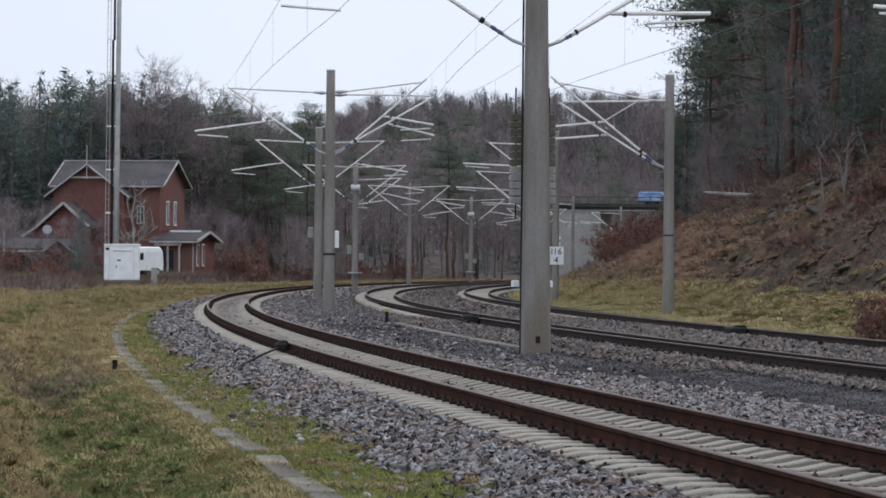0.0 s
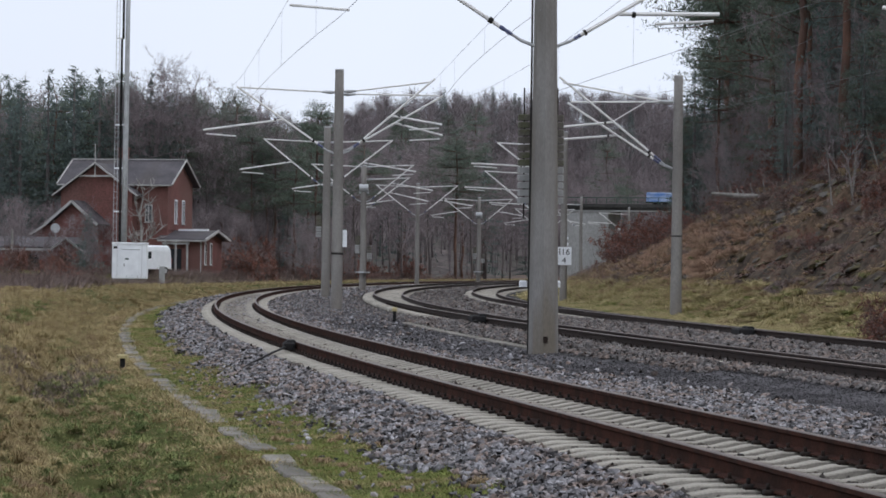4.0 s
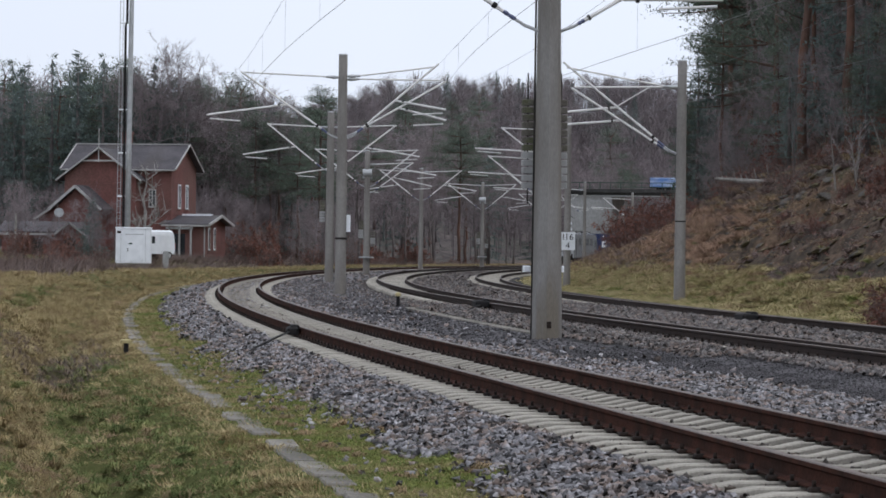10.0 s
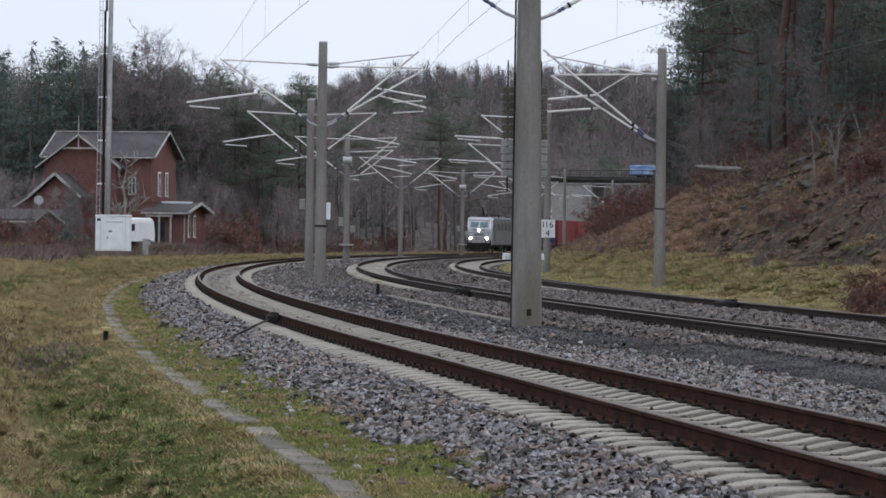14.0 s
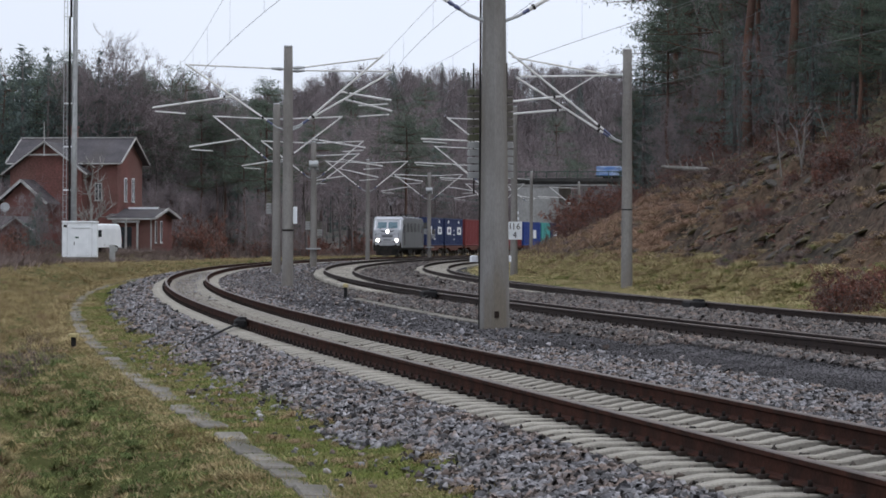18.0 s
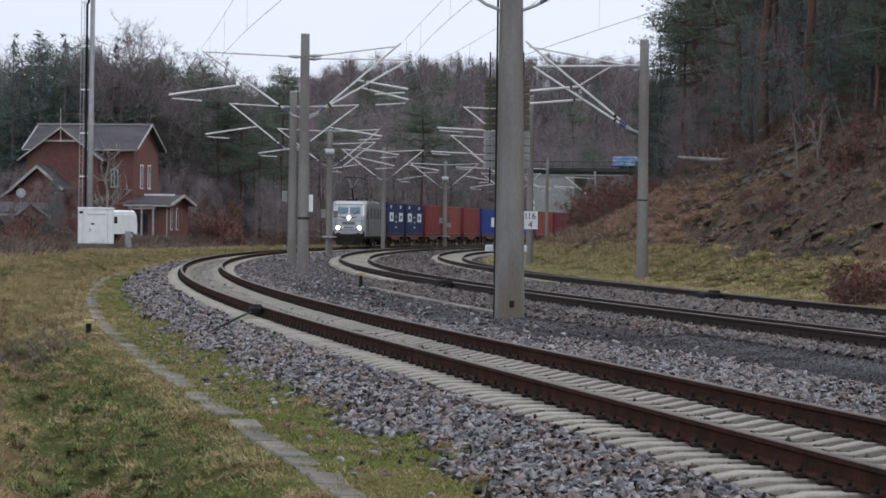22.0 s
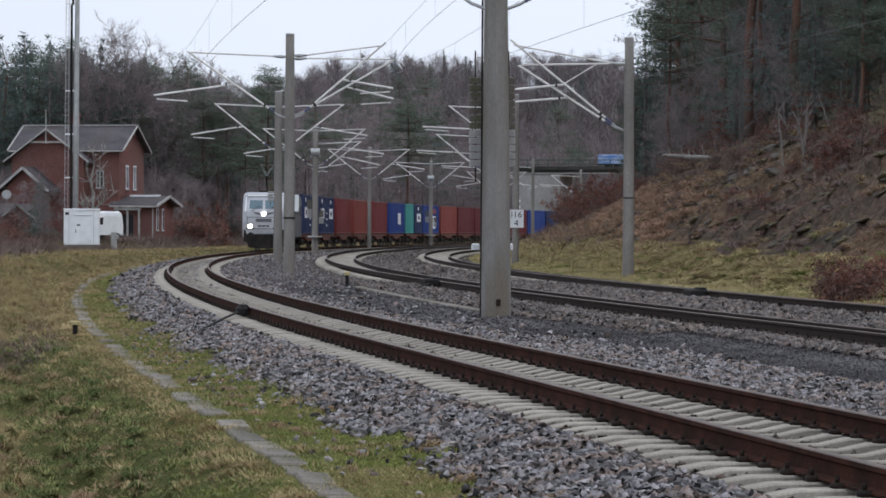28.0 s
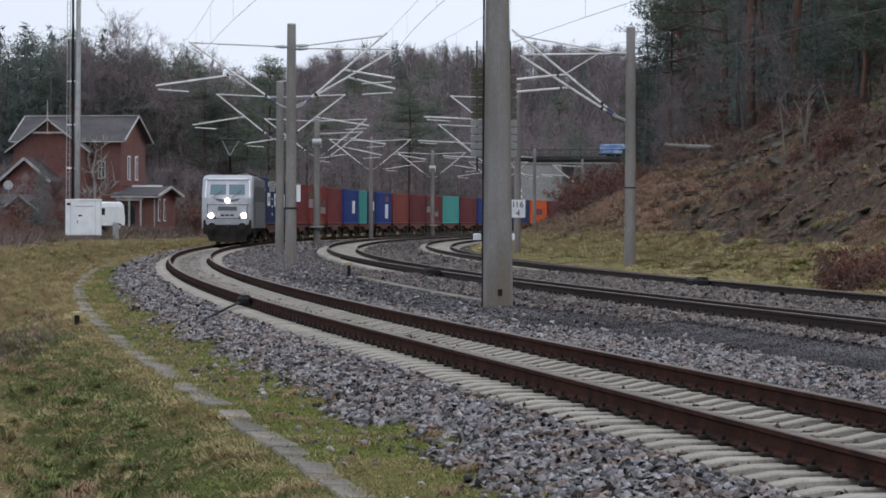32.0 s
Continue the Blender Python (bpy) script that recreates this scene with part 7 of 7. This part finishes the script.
add_grass("trough_tufts", "straw grass tufts hanging over the trough slabs", "straw",
          strew(rng, [(12, 75, -3.85, -3.60, 80, 0.9), (12, 75, -3.50, -3.2, 56, 0.75)], lambda s, d: wave(s, d, 0.5, 52) + 0.1), 34, 0.12, 0.0055, 1.2, 0.13, 1.8)
add_grass("trough_moss", "green moss and grass creeping over the trough edges", "moss",
          strew(rng, [(12, 80, -3.82, -3.58, 90, 0.7), (12, 80, -3.52, -3.28, 90, 0.7)], lambda s, d: wave(s, d, 0.42, 56) - 0.15), 16, 0.06, 0.007, 1.0, 0.08, 3.0)
add_grass("verge_straw", "short straw and brown grass among the moss", "straw",
          strew(rng, [(12, 34, -3.35, -2.1, 90, 0.6), (34, 70, -3.35, -2.1, 60, 0.8)], lambda s, d: wave(s, d, 0.6, 54) + 0.05), 10, 0.08, 0.006, 1.2, 0.1, 2.0)
add_grass("withered_grass", "withered russet-brown grass mats in the ditch", "russet",
          strew(rng, [(12, 34, -9, -3.65, 46, 0.9), (34, 70, -9.5, -3.65, 32, 1.1), (70, 115, -12, -3.7, 12, 1.5)], lambda s, d: wave(s, d, 0.33, 71) + 0.5 * wave(s, d, 0.12, 72) - 0.25), 20, 0.08, 0.006, 1.1, 0.09, 1.2)
add_grass("dead_stalks", "dark brown dead stalks on the edge of the ditch", "bramble",
          strew(rng, [(53, 70, -6.6, -4.2, 80, 1.0), (14, 40, -8.5, -6.5, 4, 1.1)], lambda s, d: 0.3 - 0.25 * np.abs(d + 5.3) + 0.8 * wave(s, d, 0.7, 74)), 12, 0.14, 0.006, 0.7, 0.12, 2.0)
add_grass("straw_mats", "pale flattened straw mats lying on the bank", "palestraw",
          strew(rng, [(12, 34, -9, -3.7, 13, 1.0), (34, 60, -9.5, -3.7, 10, 1.2), (60, 115, -13, -3.4, 5, 1.6)], lambda s, d: wave(s, d, 0.45, 91) + 0.5 * wave(s, d, 1.7, 92) - 0.38), 50, 0.085, 0.0055, 1.15, 0.08, 1.0)

# tussocks that stand up out of the turf, each kind on its own patches
SWARD = [(16, 40, -7.4, -4.3, 11.0, 1.0), (40, 75, -8.5, -4.25, 7.0, 1.15), (75, 135, -12, -4.0, 3.4, 1.7), (16, 75, -4.3, -3.85, 6.0, 0.55)]
tussocks("straw_tussocks", "standing clumps of arching straw-coloured grass in the ditch", "straw", strew(rng, SWARD, lambda s, d: -0.1 - 0.7 * greenness(s, d) + 0.7 * wave(s, d, 0.5, 101)), 110, 0.105, 0.20, 0.0038)
tussocks("pale_tussocks", "bleached drooping grass clumps on the ditch bank", "palestraw", strew(rng, SWARD, lambda s, d: -0.6 - 0.4 * greenness(s, d) + 0.9 * wave(s, d, 0.45, 103)), 90, 0.09, 0.20, 0.0032)
tussocks("green_tussocks", "soft dark green grass clumps in the ditch", "blade", strew(rng, SWARD, lambda s, d: 0.7 * greenness(s, d) - 0.25 + 0.7 * wave(s, d, 0.5, 105)), 110, 0.085, 0.16, 0.004)
tussocks("russet_tussocks", "withered brown grass clumps in the ditch", "russet", strew(rng, SWARD, lambda s, d: 0.9 * wave(s, d, 0.38, 107) - 0.4), 100, 0.09, 0.18, 0.004)
tussocks("trough_fringe", "straw grass hanging over the edges of the trough", "straw", strew(rng, [(14, 90, -3.80, -3.70, 13, 0.5), (14, 90, -3.40, -3.28, 12, 0.45), (18, 46, -3.72, -3.64, 20, 0.5), (18, 46, -3.46, -3.38, 20, 0.5)], lambda s, d: wave(s, d, 0.35, 109) - 0.1), 44, 0.075, 0.2, 0.0035)
tussocks("moss_fringe", "yellow-green grass hanging over the edges of the trough", "moss", strew(rng, [(14, 90, -3.80, -3.70, 13, 0.45), (14, 90, -3.40, -3.26, 16, 0.45), (18, 46, -3.72, -3.65, 18, 0.45), (18, 46, -3.46, -3.38, 24, 0.45)], lambda s, d: -wave(s, d, 0.35, 109) - 0.1), 44, 0.07, 0.18, 0.0035)
tussocks("verge_clumps", "brown and straw grass clumps among the moss", "russet", strew(rng, [(14, 75, -3.3, -2.2, 9, 0.6)], lambda s, d: wave(s, d, 0.5, 111) - 0.3), 60, 0.09, 0.16, 0.004)
tussocks("trough_clumps", "standing tawny grass clumps along the edge of the trough", "straw", strew(rng, [(20, 75, -4.0, -3.68, 8.0, 0.8)], lambda s, d: wave(s, d, 0.45, 125) - 0.25), 110, 0.075, 0.22, 0.004)
tussocks("verge_tussocks", "tawny grass clumps on the verge towards the house", "straw", strew(rng, [(115, 235, -13, -3.7, 1.3, 2.3)], lambda s, d: wave(s, d, 2.0, 127) - 0.1), 70, 0.085, 0.24, 0.0055)
FOOT = [(58, 110, 14.8, 17.9, 6.0, 1.4), (110, 200, 14.8, 18.3, 3.4, 1.8)]
tussocks("foot_tussocks", "arching golden grass clumps at the foot of the cutting", "bankstraw", strew(rng, FOOT, lambda s, d: 0.5 + 0.8 * wave(s, d, 0.9, 113) - 0.8 * np.clip((86 - s) / 12, 0, 1)), 100, 0.09, 0.26, 0.0055)
tussocks("foot_green", "mossy green grass clumps at the foot of the cutting", "moss", strew(rng, FOOT, lambda s, d: 0.1 - 0.8 * wave(s, d, 0.9, 113) - 0.3 * (d - 16.2)), 90, 0.07, 0.2, 0.0055)
tussocks("foot_brown", "withered brown grass clumps at the foot of the cutting", "russet", strew(rng, FOOT, lambda s, d: 0.9 * wave(s, d, 1.2, 115) - 0.2 + 0.35 * (d - 16.6) + 0.9 * np.clip((88 - s) / 12, 0, 1)), 90, 0.085, 0.24, 0.0055)
SLOPE = [(76, 125, 17.8, 25.5, 1.8, 1.3), (125, 175, 17.9, 25.5, 1.2, 1.7)]
tussocks("slope_clumps", "dark brown heath and dead grass clumps hanging over the ledges", "bramble", strew(rng, SLOPE, lambda s, d: wave(s, d, 1.6, 117) - 0.2), 150, 0.14, 0.26, 0.0045)
tussocks("slope_green", "olive moss and grass clumps on the ledges", "blade", strew(rng, SLOPE, lambda s, d: wave(s, d, 1.9, 119) - 0.85 - 0.15 * (d - 20)), 120, 0.10, 0.22, 0.004)
tussocks("slope_straw", "dry russet clumps on the ledges of the slope", "russet", strew(rng, SLOPE, lambda s, d: wave(s, d, 1.8, 121) - 0.05 + 0.25 * (s < 100) - 0.5 * ((s > 100) & (s < 125) & (d > 19))), 110, 0.12, 0.24, 0.0045)
tussocks("shoulder_grass", "golden dry grass on the shoulder of the slope", "golden", strew(rng, [(126, 172, 17.8, 22.5, 6.0, 1.6)], lambda s, d: 0.55 - 0.4 * np.abs(d - 19.7 - 0.05 * (s - 132)) + 0.3 * wave(s, d, 1.3, 123)), 120, 0.13, 0.26, 0.005)


# ---- rocks, log, birches and bracken on the side of the cutting ----
def boulder(seed, flat):
    bm = bmesh.new()
    bmesh.ops.create_icosphere(bm, subdivisions=2, radius=0.5)
    for v in bm.verts:
        k = 1.0 + 0.45 * noise.noise(v.co * 2.6 + Vector((seed, 0, 0))) + 0.2 * noise.noise(v.co * 6.0 + Vector((0, seed, 0)))
        step = round(v.co.z * k * 7) / 7                            # bedding planes
        v.co = Vector((v.co.x * 1.6 * k, v.co.y * 1.0 * k, (0.5 * v.co.z * k + 0.5 * step) * flat))
    me = bpy.data.meshes.new("rock")
    bm.to_mesh(me)
    bm.free()
    me.materials.append(M["slabrock"])
    return me


def outcrop():
    rng = np.random.default_rng(31)
    root = thing("rock_outcrop", "dark layered slate outcrop in the side of the cutting", "rock outcrop")
    kinds = [boulder(50 + i, f) for i, f in enumerate((0.3, 0.4, 0.55, 0.25, 0.7))]
    for i in range(1200):
        s, d = rng.uniform(80, 138), 18.4 + 6.5 * rng.random()
        face = (d + 0.25 * s) / 1.9 + 0.45 * float(wave(s, d, 3.2, 30)) + 0.15 * float(wave(s, d, 0.9, 31))
        if abs(face % 1.0 - 0.0) > 0.2 and abs(face % 1.0 - 1.0) > 0.2 or wave(s, d, 4.0, 33) < -0.2:
            continue
        x, y, ph = line(s, d)
        q = 0.15 + 0.45 * rng.random() ** 1.7
        m = Matrix.Translation((float(x), float(y), float(ground_z(s, d)) + 0.04 * q)) @ pose(0, 0, 0, rng.normal() * 8, -20 + rng.normal() * 8, math.degrees(-float(ph)) + rng.normal() * 20) @ Matrix.Diagonal((q * 0.85, q * 1.1, q * 0.7, 1))
        part("rock", kinds[i % 5], None, root, at=m)
    return root


outcrop()
log = thing("fallen_log", "grey fallen trunk with broken branches on the slope", "log", at_bearing(91.5, 156, float(ground_z(*off_line(91.5 * 0.156, 156))) + 0.22))
part("stem", Shape().tube([(-1.9, 0, 0.25), (-0.5, 0.1, 0.16), (0.8, 0.0, 0.12), (1.5, 0.08, 0.2), (2.4, 0.1, 0.2)], [0.07, 0.12, 0.10, 0.15, 0.13], 8), M["palebark"], log)
for x, h in ((-1.75, 0.5), (-1.5, 0.62), (-1.2, 0.4), (-0.9, 0.75), (-0.55, 0.5), (-0.3, 0.45), (0.1, 0.8), (0.45, 0.5), (0.7, 0.95), (1.0, 0.55), (1.3, 0.6), (1.8, 0.5)):
    part("branch", Shape().tube([(x, 0.05, 0.15), (x - 0.15, 0.0, h)], [0.04, 0.015], 5), M["palebark"], log)

rng = np.random.default_rng(77)
for i in range(8):
    b, y = rng.uniform(112, 136), rng.uniform(118, 140)
    x = b * y / 1000
    h = rng.uniform(1.2, 2.8)
    birch = thing("birch_sapling", "thin pale birch sapling without leaves", "sapling", pose(x, y, floor_at(x, y)), group="birch saplings")
    l = rng.normal(size=2) * 0.35
    part("stem", Shape().tube([(0, 0, -0.2), (l[0] * 0.5, l[1] * 0.5, h * 0.5), (l[0], l[1], h)], [0.04, 0.028, 0.01], 6), M["birchbark"], birch)
    tw, out = Shape(), []
    for k in range(7):
        z = rng.uniform(0.35, 0.95) * h
        a = rng.uniform(0, 6.3)
        grow(rng, 1, (l[0] * z / h, l[1] * z / h, z), (math.cos(a), math.sin(a), 0.9), h * 0.22, 0.014, out, kids=(2, 4))
    for p, q, lv in out:
        tw.tube(p, q, 3, caps=False)
    part("twig_crown", tw, M["twig"], birch)

# bracken and leaf litter
rng = np.random.default_rng(9)
add_grass("bracken", "dead brown bracken and bramble on the slope", "beech", strew(rng, [(70, 130, 18.5, 27, 5.0, 1.4), (130, 330, 17.8, 27, 1.8, 2.0)], lambda s, d: wave(s, d, 2.0, 41) - 0.15), 14, 0.13, 0.012, 1.1, 0.16, 3.0)
add_grass("bramble_thicket", "tangled bare brown brambles", "bramble", strew(rng, [(70, 150, 19.5, 30, 1.4, 1.6), (150, 330, 18.0, 30, 1.4, 2.0), (245, 430, -28, -13, 2.2, 3.4), (222, 262, -27, -17.5, 4.0, 2.8)], lambda s, d: 0.3 - wave(s, d, 3.0, 41)), 16, 0.22, 0.010, 0.9, 0.2)
add_grass("russet_grass", "russet dry grass on the slope", "russet", strew(rng, [(120, 260, 17.6, 22.5, 11, 1.7), (74, 120, 17.2, 24, 6, 1.2)], lambda s, d: wave(s, d, 2.6, 44) - 0.05 + 0.3 * (s > 120) - 0.3 * (s < 120) * (d > 19.5)), 16, 0.12, 0.010, 1.1, 0.14, 2.0)
add_grass("slope_moss", "dull green moss and grass between the rocks", "blade", strew(rng, [(74, 180, 17.4, 24, 7, 1.3)], lambda s, d: wave(s, d, 2.2, 46) - 0.9 - 0.2 * (d - 18)), 14, 0.10, 0.008, 1.0, 0.15)


def beside_ditch(s, d):
    """The bramble thicket on the far bank, before the sheds."""
    x, y, _ = line(s, d)
    return np.where((x / y < -0.110 - 0.004 * wave(s, d, 3, 3)) & (x / y > -0.16), 0.6, -5.0) + 0.3 * wave(s, d, 2.0, 60)


add_grass("ditch_brambles", "low reddish bramble thicket on the bank", "bramble", strew(rng, [(135, 215, -26, -9, 5.0, 2.6)], beside_ditch), 18, 0.24, 0.010, 0.7, 0.18)
for i in range(16):
    b, y = rng.uniform(-140, -112), rng.uniform(160, 205)
    plant("scrub", i, b * y / 1000, y, rng.uniform(0.5, 0.85), b)
# red-brown beech bushes where the line vanishes round the bend, and at the foot of the rocks
for i in range(26):
    s, d = rng.uniform(165, 228), rng.uniform(20.0, 23.5)
    x, y, _ = line(s, d)
    plant("beech" if i % 3 else "scrub", int(rng.integers(9)), float(x), float(y), rng.uniform(0.45, 0.8), rng.uniform(0, 6.3))
for s, d, q in ((203, 20.6, 1.0), (208, 20.9, 1.15), (196, 21.2, 1.0), (186, 21.6, 0.9)):   # the tallest, before the abutment
    x, y, _ = line(s, d)
    plant("beech", s, float(x), float(y), q, d)
plant("beech", 2, 136.0 * 0.122, 122, 0.75, 1.0)
plant("beech", 3, 124.0 * 0.132, 132, 0.7, 2.0)
for b, y, q in ((129, 81, 0.38), (132, 80, 0.52), (135, 79, 0.6), (138, 81, 0.62), (142, 80, 0.65), (146, 82, 0.7)):
    plant("beech", int(b), b * y / 1000, y, q, b)
for i in range(16):
    b, y = rng.uniform(100, 137), rng.uniform(112, 150)
    plant("beech" if i % 3 else "scrub", i, b * y / 1000, y, rng.uniform(0.3, 0.7), b)
for i in range(18):                                                # brush under the edge of the wood
    s, d = rng.uniform(140, 190), rng.uniform(21.8, 25.5)
    x, y, _ = line(s, d)
    if 0.080 < x / y < 0.101 and y < 160:
        continue
    plant("scrub", i, float(x), float(y), rng.uniform(0.7, 1.15), rng.uniform(0, 6.3))
for i in range(7):                                                 # young pines and beeches over the rocks
    s, d = rng.uniform(84, 100), rng.uniform(26.0, 30.0)
    x, y, _ = line(s, d)
    plant("pine", i % 2, float(x), float(y), rng.uniform(0.35, 0.6), rng.uniform(0, 6.3))
for i in range(7):
    s, d = rng.uniform(86, 112), rng.uniform(20.5, 26.5)
    x, y, _ = line(s, d)
    plant("beech", i, float(x), float(y), rng.uniform(0.45, 0.95), rng.uniform(0, 6.3))
for i in range(30):                                                # dark scrub in the hollows between the rocks
    s, d = rng.uniform(92, 150), rng.uniform(19, 26)
    x, y, _ = line(s, d)
    plant("scrub", i, float(x), float(y), rng.uniform(0.25, 0.5), rng.uniform(0, 6.3))
add_grass("golden_turf", "short golden turf on the shoulder of the slope", "golden", strew(rng, [(122, 190, 17.7, 22.0, 9, 1.8)], lambda s, d: 0.6 * wave(s, d, 3.0, 81) + 0.05 - 0.16 * np.abs(d - 19.5)), 16, 0.12, 0.012, 1.1, 0.12, 1.5)
add_grass("slope_leaves", "drifts of dead red-brown leaves on the slope", "beech", strew(rng, [(80, 150, 18.0, 28, 8, 1.0)], lambda s, d: wave(s, d, 1.6, 83) - 0.15), 10, 0.07, 0.02, 1.2, 0.2, 3.0)
add_grass("foot_russet", "russet and brown grass tufts at the foot of the slope", "russet", strew(rng, [(58, 130, 15.4, 18.0, 6, 1.6)], lambda s, d: wave(s, d, 1.4, 95) - 0.2), 18, 0.13, 0.011, 1.0, 0.09, 1.5)


# ---- the train moves along the first track ----
def motions():
    for ob, back, z in RIDERS:
        walk(ob, [(t, on_line(train_front(t) + back, 0, z)) for t in np.arange(0.0, 32.1, 2.0).tolist()])


motions()
